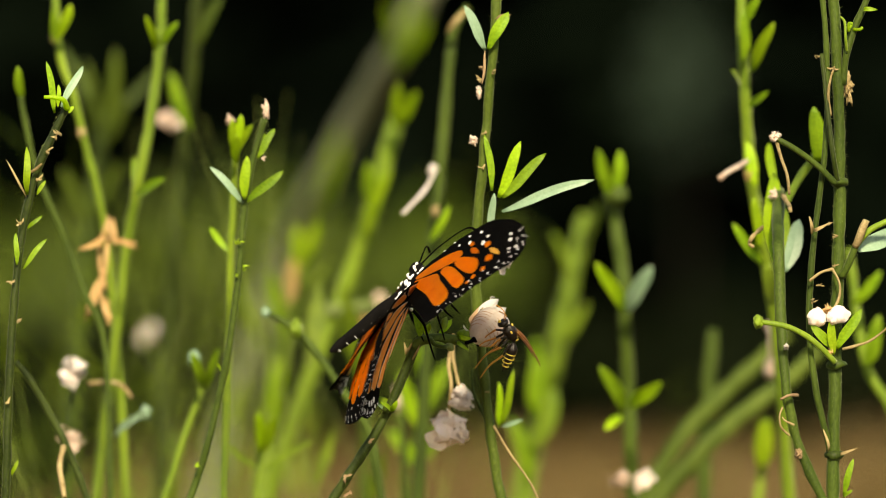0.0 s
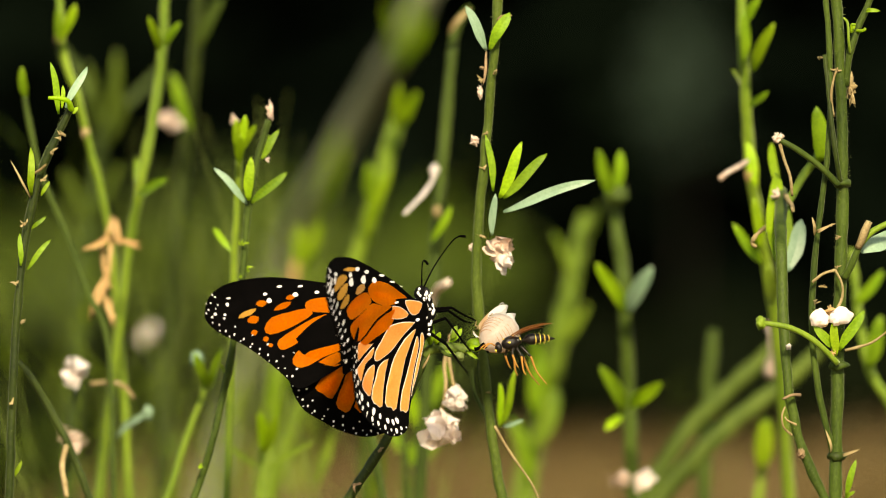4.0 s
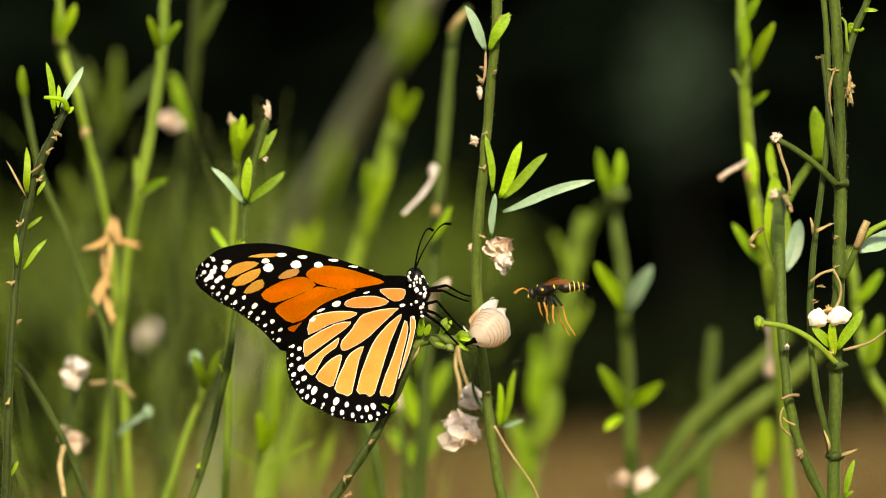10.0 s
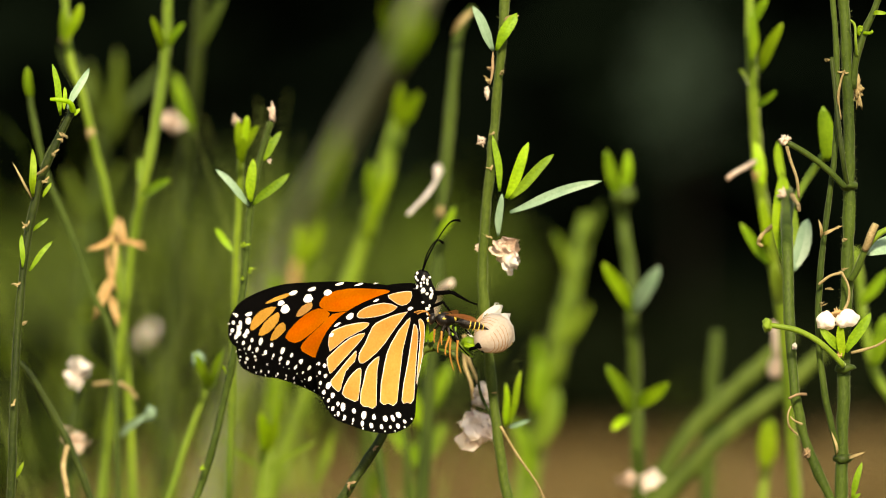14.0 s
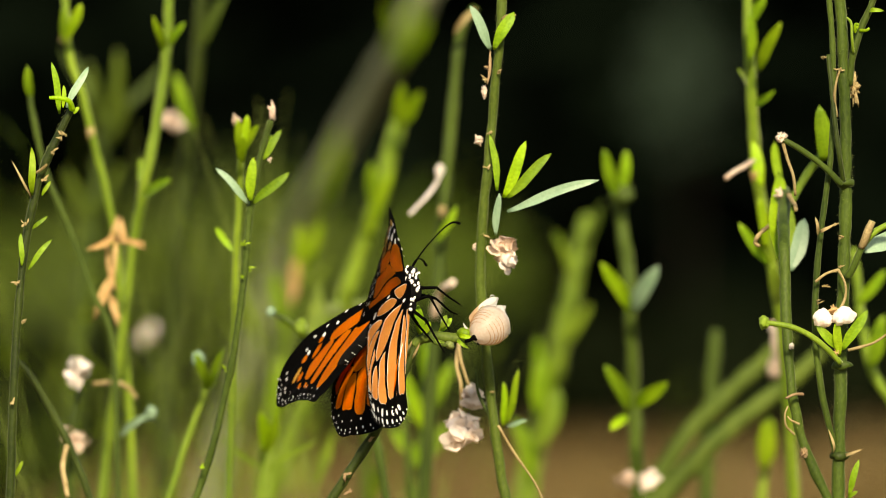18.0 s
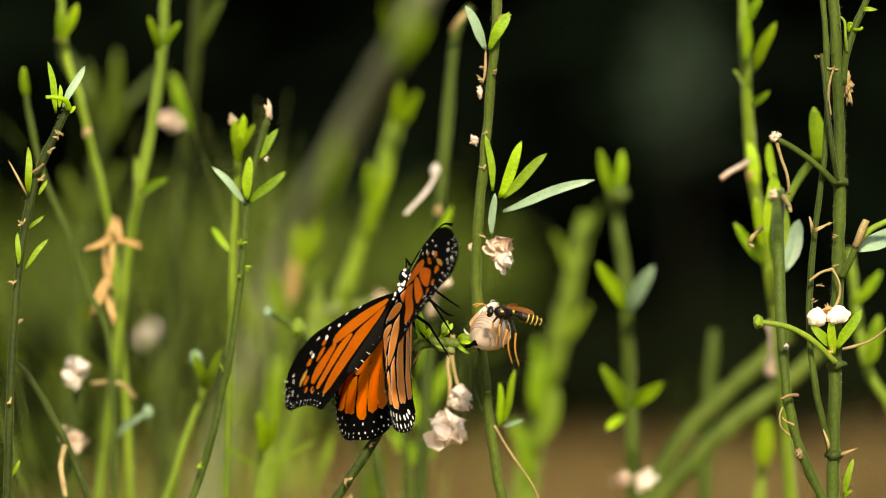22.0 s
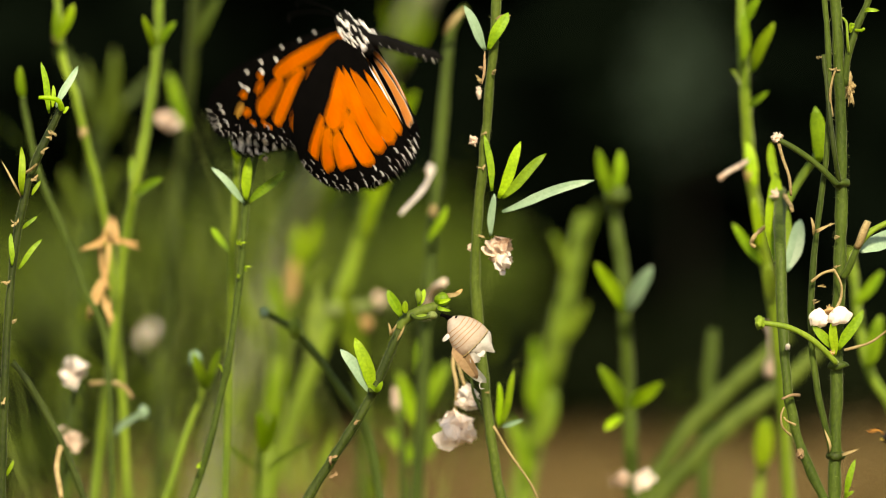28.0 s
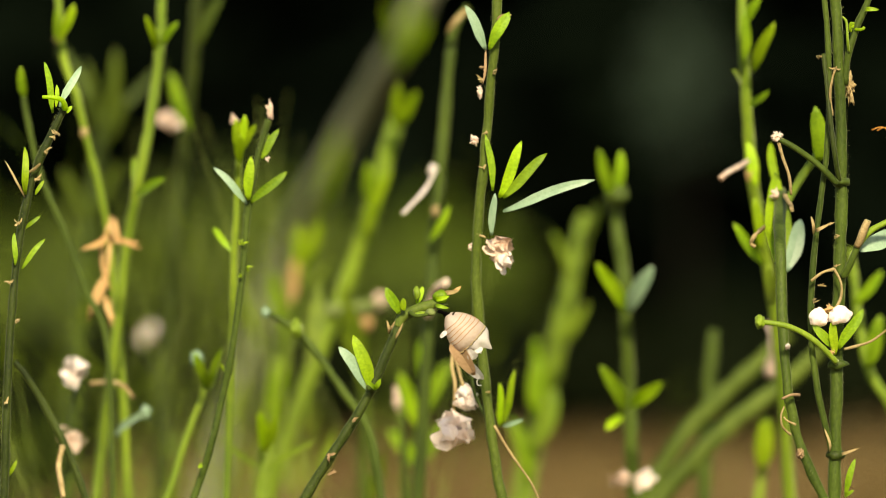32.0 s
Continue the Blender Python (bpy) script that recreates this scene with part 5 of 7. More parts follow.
def grown(points, by):
    """The outline, a little larger all round."""
    n, got = len(points), []
    area = sum(points[i][0] * points[(i + 1) % n][1] - points[(i + 1) % n][0] * points[i][1] for i in range(n))
    turn = 1 if area > 0 else -1
    for i in range(n):
        a, b, c = (Vector(points[(i + k) % n]) for k in (-1, 0, 1))
        e, f = (b - a).normalized(), (c - b).normalized()
        out = (Vector((e.y, -e.x)) + Vector((f.y, -f.x))) * turn
        got.append(tuple(b + out.normalized() * by) if out.length > 0.2 else tuple(b))
    return got


SCALES = {"o": ORANGE, "a": APRICOT, "b": BUFF}


def make_wing(name, outline, under, upper, edge, kind, side, parent, label):
    bm = bmesh.new()
    windows = [[rounded(grown(pts, -0.1), 3) for _, pts in cells] for cells in (under, upper)]
    sheet(bm, outline, -0.05, side, kind, 0.9, windows)
    sheet(bm, outline, 0.05, side, kind, 0.9, windows)
    wing = part(name, bm, BLACK, parent, label)
    for cells, lift in ((under, -0.22), (upper, 0.22)):
        for k, pts in cells:
            bm = bmesh.new()
            sheet(bm, rounded(grown(pts, 0.1 if lift > 0 else (-0.08 if kind == "hind" else 0.14)), 2), lift, side, kind, 1.9)
            part("wing_cell", bm, SCALES[k], wing)
            if k == "a" and kind == "hind":
                bm = bmesh.new()
                sheet(bm, rounded(grown(pts, 0.04), 2), lift + 0.05, side, kind, 1.9)
                part("cell_rim", bm, WHITE, wing)
    bm = bmesh.new()
    centre = (25, 0) if kind == "fore" else (14, -12)
    for lift in (-0.26, 0.26):
        small = 1.0 if lift < 0 else 0.5
        edge_dots(bm, edge, centre, 1.35, 2.3, 0.42 * small, lift, side, kind, 3)
        edge_dots(bm, edge, centre, 3.2, 2.9 if lift < 0 else 4.2, (0.62 if kind == "hind" else 0.56) * (1.0 if lift < 0 else 0.36), lift, side, kind, 4)
        edge_dots(bm, edge, centre, 0.45, 2.6, 0.17, lift, side, kind, 6)
    if kind == "fore":
        for u, v, r, long in ((44.2, 8.2, 0.42, 2.4), (44.7, 6.8, 0.84, 1), (35.0, 8.3, 0.62, 1.6), (34.1, 6.7, 1.04, 1.2), (31.3, 9.7, 0.5, 2.4), (27.6, 7.5, 0.98, 1.3), (26.2, 9.3, 0.45, 2.6), (22.4, 7.6, 0.67, 1.6), (19.0, 8.8, 0.3, 4), (14.2, 7.6, 0.24, 5), (9.9, 6.8, 0.11, 6), (48.0, 4.9, 0.72, 1.1), (45.5, 4.5, 0.58, 1.1)):
            dot(bm, u, v, r, -0.28, side, kind, long)
            dot(bm, u, v, r * 0.55, 0.28, side, kind, long)
    else:
        for u, v, r, long in ((12.4, 2.1, 0.25, 3.2), (19.1, -0.9, 0.78, 1.4), (22.7, -2.3, 0.34, 3), (24.5, -4.4, 0.46, 1.5), (3.9, -0.6, 0.39, 1.8)):
            dot(bm, u, v, r, -0.3, side, kind, long, -0.3)
    part("spot_pattern", bm, WHITE, wing)
    return wing


def segment_chain(bm, spots):
    for x, y, z, r, sx in spots:
        lump(bm, Vector((x, y, z)) * 0.001, r * 0.001, (sx, 1, 1), 0.12, 2, 3)


def make_butterfly():
    root = tagged(new("butterfly"), "orange and black monarch butterfly with white-spotted wing edges", "butterfly")
    bm = bmesh.new()
    segment_chain(bm, [(1.5, 0, -1.1, 2.8, 1.25), (-2.0, 0, -1.0, 2.8, 1.15), (3.9, 0, -0.6, 2.0, 1.0)])
    thorax = part("thorax", bm, FUR, root)
    bm = lump(bmesh.new(), (0.0056, 0, 0.0002), 0.0019, (1.0, 1.1, 1.0), 0.1, 2)
    head = part("head", bm, FUR, root)
    for s in (-1, 1):
        part("eye", lump(bmesh.new(), (0.0062, 0.0012 * s, -0.0003), 0.0009, jag=0.02), WASP_BLACK, head)
    for path in ([(6.8, -0.6, 0.4), (12.0, -1.6, -0.8), (17.6, -2.6, -3.0), (20.0, -3.0, -4.6), (20.4, -3.0, -6.4)], [(6.8, 0.6, 0.4), (10.4, 3.6, 0.2), (12.8, 7.6, -0.6), (13.6, 10.0, -1.6), (13.0, 10.8, -2.8)]):
        part("antenna", tube(bmesh.new(), [Vector(q) * 0.001 for q in path], [0.00022, 0.00016, 0.00018, 0.00036], 6, 6), BLACK, head)
    rnd = random.Random(2)
    bm = bmesh.new()
    for i in range(84):
        s = -1 if i % 2 else 1
        x, a = rnd.uniform(-3.6, 6.6), rnd.uniform(-0.9, 1.0)
        r = 1.92 if x > 4.6 else 2.85 if x < 2.8 else 2.3
        c = Vector((x, s * math.cos(a) * r, -0.8 + math.sin(a) * r + (0.7 if x > 4.6 else 0)))
        lump(bm, c * 0.001, rnd.uniform(0.24, 0.52) * 0.001, (rnd.uniform(0.7, 1.9), 1, rnd.uniform(0.7, 1.3)), 0.5, 1)
    part("spot_pattern", bm, WHITE, thorax)
    bm = tube(bmesh.new(), [(-0.002, 0, 0.0004), (-0.007, 0, 0.0026), (-0.013, 0, 0.0046), (-0.019, 0, 0.007), (-0.0215, 0, 0.008)], [0.0015, 0.0016, 0.0015, 0.0012, 0.0005], 12, 6, 0.1)
    abdomen = part("abdomen", bm, FUR, root)
    bm = bmesh.new()
    for i in range(7):
        for s in (-1, 1):
            for up in (-0.4, -0.9):
                x = -6.5 - i * 2.3
                lump(bm, Vector((x, s * 1.4 * math.cos(up), 2.4 + i * 0.84 + 1.4 * math.sin(up))) * 0.001, 0.0002, (0.6, 1.2, 1.2), 0.1, 1)
    part("band_pattern", bm, WHITE, abdomen)
    # thigh, knee, shin and claw of each leg that holds on; forwards, sideways, belly-wards
    for path in ([(2.6, -1.2, 2.6), (3.8, -2.6, 6.6), (2.6, -2.8, 10.2), (2.0, -2.6, 13.0)], [(-0.6, -1.2, 3.0), (1.2, -3.0, 5.6), (-2.6, -3.4, 9.8), (-5.2, -3.0, 13.0)],
                 [(-2.8, -1.0, 3.0), (-4.6, -2.4, 7.0), (-8.2, -2.6, 11.0), (-10.2, -2.2, 13.6)], [(2.0, 1.0, 2.8), (3.2, 2.6, 7.4), (1.6, 2.6, 11.4), (1.4, 2.4, 13.4)], [(-2.8, 1.0, 2.8), (-4.2, 3.0, 5.6), (-5.8, 3.0, 8.4), (-7.0, 2.8, 10.4)]):
        q = [Vector((x, y, -z)) * 0.001 for x, y, z in path]
        leg = part("leg", tube(bmesh.new(), q[:2], [0.00042, 0.00034], 7, 3), BLACK, root)
        part("shin", tube(bmesh.new(), q[1:], [0.0003, 0.00022, 0.00016], 6, 4), BLACK, leg)
    wings = {}
    for s, tag in ((-1, "near"), (1, "far")):
        wings["hind", tag] = make_wing("hindwing", HIND, HIND_UNDER, HIND_UPPER, HIND_EDGE, "hind", s, root, "apricot hindwing with black veins and white-spotted edge")
        wings["fore", tag] = make_wing("forewing", FORE, FORE_UNDER, FORE_UPPER, FORE_EDGE, "fore", s, root, "orange forewing with black veins and white-spotted tip")
    return root, wings


BUTTERFLY, WINGS = make_butterfly()


# ---- the empty chrysalis: hangs from its stalk at the origin along -z ----
def cup(profile, seg, a0, a1, ragged):
    """A thin round wall from a profile of (radius, height); ragged(angle, share) bends each vertex: a factor for the radius and a drop."""
    bm = bmesh.new()
    closed = a1 - a0 > 6.2
    sides = []
    for off in (0.0, 0.12):
        rings = []
        for k, (r, z) in enumerate(profile):
            ring = []
            for i in range(seg if closed else seg + 1):
                a = a0 + (a1 - a0) * i / seg
                f, drop = ragged(a, k / (len(profile) - 1))
                ring.append(bm.verts.new(Vector((math.cos(a) * (r - off) * f, math.sin(a) * (r - off) * f, z + drop)) * 0.001))
            rings.append(ring)
        sides.append(rings)
        for r0, r1 in zip(rings, rings[1:]):
            for i in range(seg):
                j = (i + 1) % len(r0)
                bm.faces.new((r0[i], r0[j], r1[j], r1[i]))
    for i in range(seg):
        j = (i + 1) % len(sides[0][-1])
        bm.faces.new((sides[0][-1][i], sides[0][-1][j], sides[1][-1][j], sides[1][-1][i]))
    return bm


def make_chrysalis():
    root = tagged(new("chrysalis"), "empty papery tan chrysalis, split open, hanging from the stem", "chrysalis")
    prof = [(0.5, 0.0), (1.2, -0.5), (2.2, -1.4), (3.15, -2.7), (3.85, -4.2), (4.3, -5.6), (4.5, -7.0), (4.4, -8.3)]
    wave = lambda a, z: 1 + 0.025 * math.sin(3 * a - 0.48 * z)
    part("shell", cup(prof, 30, 0, 2 * math.pi, lambda a, k: (wave(a, -8.3 * k), 0)), SHELL, root)
    for z in (-2.3, -3.2, -4.1, -5.0, -5.9):
        r = float(np.interp(-z, [-q[1] for q in prof], [q[0] for q in prof])) + 0.03
        pts = [(math.cos(a) * r * wave(a, z) * 0.001, math.sin(a) * r * wave(a, z) * 0.001, (z + 0.08 * math.sin(4 * a + z)) * 0.001) for a in [-4.6 + 6.0 * q / 36 for q in range(37)]]
        part("segment_line", tube(bmesh.new(), pts, [0.00004, 0.00011, 0.00008, 0.00011, 0.00004], 5, 2), SHELL_LINE, root)
    bm = bmesh.new()
    for i in range(42):
        a = -3.5 + i * 0.085
        lump(bm, Vector((math.cos(a) * 4.46, math.sin(a) * 4.46, -8.2 + 0.2 * math.cos(a))) * 0.001, 0.00016, (1, 1, 1), 0.3, 1)
    part("gold_band", bm, GOLD, root)
    bm = bmesh.new()
    for i in range(20):
        a = -3.46 + i * 0.18 + 0.04 * math.sin(i * 5)
        lump(bm, Vector((math.cos(a) * 4.55, math.sin(a) * 4.55, -8.4 + 0.2 * math.cos(a) + 0.12 * (i % 2))) * 0.001, 0.00018, (1.3, 1.3, 0.8), 0.4, 1)
    part("dark_band", bm, BLACK, root)
    part("cremaster", tube(bmesh.new(), [(-0.0009, -0.0008, 0.0021), (-0.0003, -0.0004, 0.0011), (0, 0, 0), (0.0006, -0.0003, -0.0004)], [0.00045, 0.0004, 0.00065, 0.0005], 8, 4, 0.4), BLACK, root)
    part("cremaster_spot", lump(bmesh.new(), (0.0013, -0.0014, -0.0007), 0.0003, (1.2, 1, 0.7), 0.4, 2), BLACK, root)
    # beyond the band only a thin clear film is left, torn into points
    film = [(4.42, -8.3), (4.35, -9.2), (4.0, -10.2), (3.4, -11.2), (2.8, -12.2)]
    rag = lambda a, k: (1 + k * (0.12 * math.cos(a) + 0.06 * math.sin(5 * a)), k * (1.5 * math.sin(a * 2.1 + 0.4) + 1.4 * abs(math.sin(a * 3.5)) + 0.8))
    part("torn_rim", cup(film, 40, -3.6, 1.9, rag), FILM, root, "thin clear torn film")
    bm = bmesh.new()
    blade(bm, Vector((-1.8, -3.2, -8.2)) * 0.001, Vector((-2.4, -3.0, -11.6)) * 0.001, 0.0026, 0.12, (-0.2, -0.9, 0.3), thick=0.02, full=0.75)
    blade(bm, Vector((0.2, -3.6, -8.6)) * 0.001, Vector((-0.6, -3.2, -11.2)) * 0.001, 0.0020, -0.15, (0.3, -0.9, 0.3), thick=0.02, full=0.75)
    part("film_flap", bm, FILM, root, "crumpled white film")
    part("torn_flap", blade(bmesh.new(), Vector((-3.0, -2.2, -5.4)) * 0.001, Vector((-5.2, -1.6, -14.4)) * 0.001, 0.0040, 0.06, (-0.5, -0.85, 0.1), thick=0.04, full=0.22), SHELL_FLAP, root, "torn brown shell flap")
    part("torn_tip", blade(bmesh.new(), Vector((-3.7, -1.5, -8.2)) * 0.001, Vector((-4.7, -1.0, -16.6)) * 0.001, 0.0034, 0.08, (-0.6, -0.8, 0.1), thick=0.03), FILM, root, "white film at the flap's tip")
    part("side_film", blade(bmesh.new(), Vector((-2.4, -1.0, -2.6)) * 0.001, Vector((-4.8, -1.2, -2.6)) * 0.001, 0.0011, 0.15, (-0.2, -0.9, 0.3), thick=0.03), FILM, root)
    part("torn_thread", tube(bmesh.new(), [Vector(q) * 0.001 for q in ((-4.9, -1.6, -15.4), (-5.8, -1.5, -15.8), (-6.2, -1.4, -16.6), (-5.6, -1.3, -17.2))], [0.00014, 0.0001], 5, 4), FILM, root)
    return root


CHRYSALIS = make_chrysalis()


# ---- the paper wasp: x to its head, z up ----
def make_wasp():
    root = tagged(new("wasp"), "slender black paper wasp with yellow bands and amber legs", "wasp")
    part("thorax", lump(lump(bmesh.new(), (0, 0, 0), 0.0019, (1.35, 0.95, 1.05), 0.08, 3), (-0.0019, 0, 0.0001), 0.0012, (1.2, 1, 1), 0.08, 2), WASP_BLACK, root)
    head = part("head", lump(bmesh.new(), (0.0036, 0, -0.0005), 0.0015, (0.65, 1.05, 1.1), 0.05, 3), WASP_BLACK, root)
    for s in (-1, 1):
        part("eye", lump(bmesh.new(), (0.0039, 0.0011 * s, -0.0003), 0.00062, (0.7, 0.6, 1.3), 0.02), WASP_BLACK, head)
        part("antenna", tube(bmesh.new(), [(0.0044, 0.0004 * s, 0.0002), (0.0056, 0.001 * s, 0.0012), (0.0072, 0.0018 * s, 0.0009), (0.0085, 0.0022 * s, 0.0001)], [0.00014, 0.00016, 0.0002], 6, 4), WASP_AMBER, head)
    part("face_mark", lump(bmesh.new(), (0.0046, 0, -0.0012), 0.0006, (0.4, 1.2, 0.8), 0.1), WASP_YELLOW, head)
    bm = bmesh.new()
    for x, y, z, sq in ((0.0018, 0, 0.0015, (0.3, 1.6, 0.5)), (-0.0012, 0, 0.0017, (0.3, 1.4, 0.5)), (-0.0028, 0.0007, 0.0006, (0.5, 0.4, 1.2)), (-0.0028, -0.0007, 0.0006, (0.5, 0.4, 1.2)), (0.0006, -0.0017, 0.0003, (0.9, 0.3, 0.5)), (0.0006, 0.0017, 0.0003, (0.9, 0.3, 0.5))):
        lump(bm, (x, y, z), 0.0006, sq, 0.1, 1)
    part("yellow_marking", bm, WASP_YELLOW, root)
    pivot = Vector((-0.003, 0, 0))
    rad = [0.00025, 0.00035, 0.0010, 0.0016, 0.0016, 0.00135, 0.001, 0.0006, 0.00015]
    bm = tube(bmesh.new(), [(-0.003, 0, 0), (-0.0045, 0, 0.0001), (-0.0065, 0, 0.0002), (-0.0095, 0, 0.0001), (-0.0128, 0, -0.0003)], rad, 14, 6)
    gaster = part("abdomen", bm, WASP_BLACK, root, origin=pivot)
    for x, r in ((-0.0058, 0.00118), (-0.0071, 0.0015), (-0.0084, 0.00155), (-0.0097, 0.00132), (-0.0110, 0.00092)):
        c = Vector((x, 0, 0.00015 - 0.00008 * (x < -0.009) * 2)) - pivot
        pts = [(c.x, math.cos(a) * r, c.z + math.sin(a) * r) for a in [2 * math.pi * k / 14 for k in range(15)]]
        part("yellow_band", tube(bmesh.new(), pts, [0.00013, 0.00013], 6, 2), WASP_YELLOW, gaster)
    legs = [((0.001, 1, -0.0015), (0.0018, 1.9, -0.0032), (0.0014, 2.2, -0.0058), (0.001, 2.2, -0.007)), ((0, 1, -0.0016), (-0.0006, 2.2, -0.0042), (-0.0002, 2.4, -0.0078), (-0.0006, 2.4, -0.0095)),
            ((-0.0012, 1, -0.0015), (-0.0032, 2.0, -0.0048), (-0.004, 2.0, -0.0095), (-0.006, 2.2, -0.0135))]
    for pts in legs:
        for s in (-1, 1):
            q = [Vector((p[0] - (0.0012 if s > 0 else 0), p[1] * 0.001 * s, p[2])) for p in pts]
            leg = part("leg", tube(bmesh.new(), q[:2], [0.0004, 0.0003], 7, 4), WASP_BLACK, root)
            part("shin", tube(bmesh.new(), q[1:], [0.00032, 0.00022, 0.00014], 6, 5), WASP_AMBER, leg)
    wings = []
    for s in (-1, 1):
        for ln, w, x in ((0.0135, 0.0032, 0.0006), (0.009, 0.0024, -0.0008)):
            hinge = Vector((x, 0.0011 * s, 0.0013))
            bm = blade(bmesh.new(), hinge, hinge + Vector((-ln * 0.93, ln * 0.3 * s, ln * 0.12)), w, 0.04, (0, 0.15 * s, 1), 10, 0.02, 0.6)
            wings.append(part("wing", bm, WASP_WING, root, "amber translucent wing", origin=hinge))
    for ob in root.children_recursive:
        ob.data.transform(Matrix.Scale(0.82, 4))
        ob.location = ob.location * 0.82
    return root, gaster, wings


WASP, GASTER, WASP_WINGS = make_wasp()


# ---- movement: wind in the stems, the insects ----
STEPS = [0, 0.5, 1, 1.5, 2, 2.5, 3, 3.5, 5.5, 6, 6.5, 7, 7.5, 8, 8.5, 9, 9.5, 10, 10.5, 11, 11.5, 12, 12.5, 13, 13.5, 14, 14.5, 16.5, 17, 17.5, 18, 18.5, 19, 19.5, 20, 20.5, 21, 21.5, 22, 22.5, 23, 23.5, 24, 24.5, 25, 25.5, 27.5, 28, 28.5, 29, 29.5, 30, 30.5, 31, 31.5, 32]
SWAY_A = [0.4, 0.5, 1.0, 0.5, 0.4, 0.5, 0.1, 0.8, 1.8, 1.8, 1.2, 1.4, 2.0, 1.8, 0.0, -0.3, 0.8, 0.4, 0.1, 1.6, 2.2, 1.6, 1.6, 2.6, 2.0, 1.8, 1.8, 3.0, 1.6, 1.6, 1.6, 1.6, 0.8, 0.5, 1.4, 1.6, 0.8, 0.8, 0.8, 0.8, 0.8, 1.2, 1.4, 0.4, 0.0, 1.2, 0.8, -0.8, 0.5, 1.0, 0.5, -0.4, 1.2, 1.0, -0.3, 0.0]
SWAY_B = [-0.9, -0.5, 0.1, -0.3, -0.5, -0.3, -0.5, -0.3, 0.7, 0.7, 0.3, 0.5, 0.7, 0.5, -0.7, -0.9, -0.3, -0.5, -0.7, 0.5, 0.9, 0.5, 0.3, 1.1, 0.9, 0.5, 0.5, 1.7, 1.1, -0.1, 0.5, 0.5, -0.5, -0.3, 0.1, 0.3, -0.3, -0.3, -0.3, -0.3, -0.3, 0.3, 0.3, -0.7, -0.7, 0.3, 1.0, -0.5, -0.3, 0.8, 0.3, 0.3, 0.8, 0.3, -0.5, 0.0]
SWAY_C = [-0.2, -0.4, 0.0, 0.2, -0.2, 0.0, 0.0, 0.0, 1.2, 1.6, 0.8, 1.4, 1.0, 0.8, 0.4, 0.0, -0.4, 0.0, 0.2, 0.4, 0.6, 1.2, 1.4, 1.0, 1.8, 1.6, 1.4, 1.2, 1.4, 1.2, 1.0, 0.4, 0.4, 0.8, 0.2, 0.6, 1.0, -0.2, 0.0, 0.4, 0.0, 0.6, 0.4, -0.4, 0.0, 0.4, 0.4, -0.2, 0.0, 0.2, 0.6, 0.8, 0.4, 0.2, 0.0, 0.0]
SWAY_D = [-0.4, -0.2, -0.2, -0.2, 0.0, -0.2, 0.0, 0.0, 1.6, 1.4, 1.2, 1.6, 1.2, 1.4, 0.6, 0.0, -0.6, -0.2, 0.0, 0.2, 0.4, 0.4, 0.8, 1.4, 1.8, 1.8, 1.4, 1.4, 1.8, 1.6, 1.0, 0.4, 0.2, 0.6, 0.4, 0.2, 0.4, 0.0, -0.4, 0.0, 0.4, 0.4, 0.0, 0.0, -0.2, 0.0, 0.4, 0.0, 0.0, 0.0, 0.4, 0.8, 0.2, 0.0, -0.4, 0.0]
SWAY_F = [-0.2, -0.4, -0.2, 0.4, -0.2, -0.2, 0.0, -0.2, 1.0, 1.4, 0.4, 1.2, 0.8, 0.2, 0.6, -0.2, -0.4, -0.2, 0.2, 0.4, 0.2, 1.6, 1.4, 0.8, 1.4, 1.6, 1.4, 1.2, 1.2, 1.0, 1.2, 0.4, 0.4, 0.8, 0.2, 0.6, 1.2, -0.6, 0.2, 0.6, -0.6, 0.6, 0.6, -0.8, -0.2, 0.4, 0.2, -0.2, 0.0, 0.0, 0.8, 0.8, 0.4, 0.0, -0.2, 0.0]
SWAY_H = [0.0, 0.4, 0.4, 0.4, 0.2, 0.4, 0.2, 0.2, 1.4, 1.4, 0.6, 1.2, 1.0, 1.0, 0.4, -0.2, 0.4, 0.2, 0.2, 1.2, 1.4, 1.0, 1.0, 1.4, 1.6, 1.2, 1.4, 1.6, 2.0, 0.2, 1.6, 1.0, 0.2, 0.6, 1.0, 0.8, 0.8, 0.2, 0.6, 0.6, 0.6, 0.6, 1.0, 0.0, 0.2, 0.8, 0.9, -0.5, -0.2, 0.8, 0.3, 0.2, 0.6, 0.3, -0.5, 0.0]
SWAY_I = [0.0, 0.4, 1.0, 0.6, 0.4, 0.4, 0.6, 0.4, 1.8, 1.8, 1.4, 1.4, 1.6, 1.6, 0.2, -0.2, 0.8, 0.6, 0.4, 1.6, 2.2, 1.6, 1.2, 2.2, 2.0, 1.4, 1.6, 2.6, 2.2, 0.4, 1.6, 1.6, 0.2, 0.8, 1.0, 1.2, 0.8, 0.8, 0.6, 0.8, 0.6, 1.2, 1.6, 0.4, 0.2, 1.6, 1.2, -0.6, -0.2, 1.0, 0.4, 0.2, 0.8, 0.4, -0.6, 0.0]
SWAY_J = [-0.6, 0.0, 0.4, -0.2, -0.6, -0.2, 0.0, 0.0, 1.6, 1.4, 1.0, 1.2, 1.2, 1.2, -0.2, -0.4, 0.2, 0.2, 0.2, 1.4, 1.8, 1.4, 1.4, 2.2, 1.8, 1.4, 1.6, 2.4, 2.0, 0.6, 1.4, 1.4, 0.2, 0.8, 1.0, 1.0, 0.8, 0.8, 0.6, 0.8, 0.6, 1.2, 1.2, 0.4, 0.4, 1.4, 1.2, -0.2, -0.2, 0.8, 0.4, 0.2, 0.8, 0.4, -0.4, 0.0]
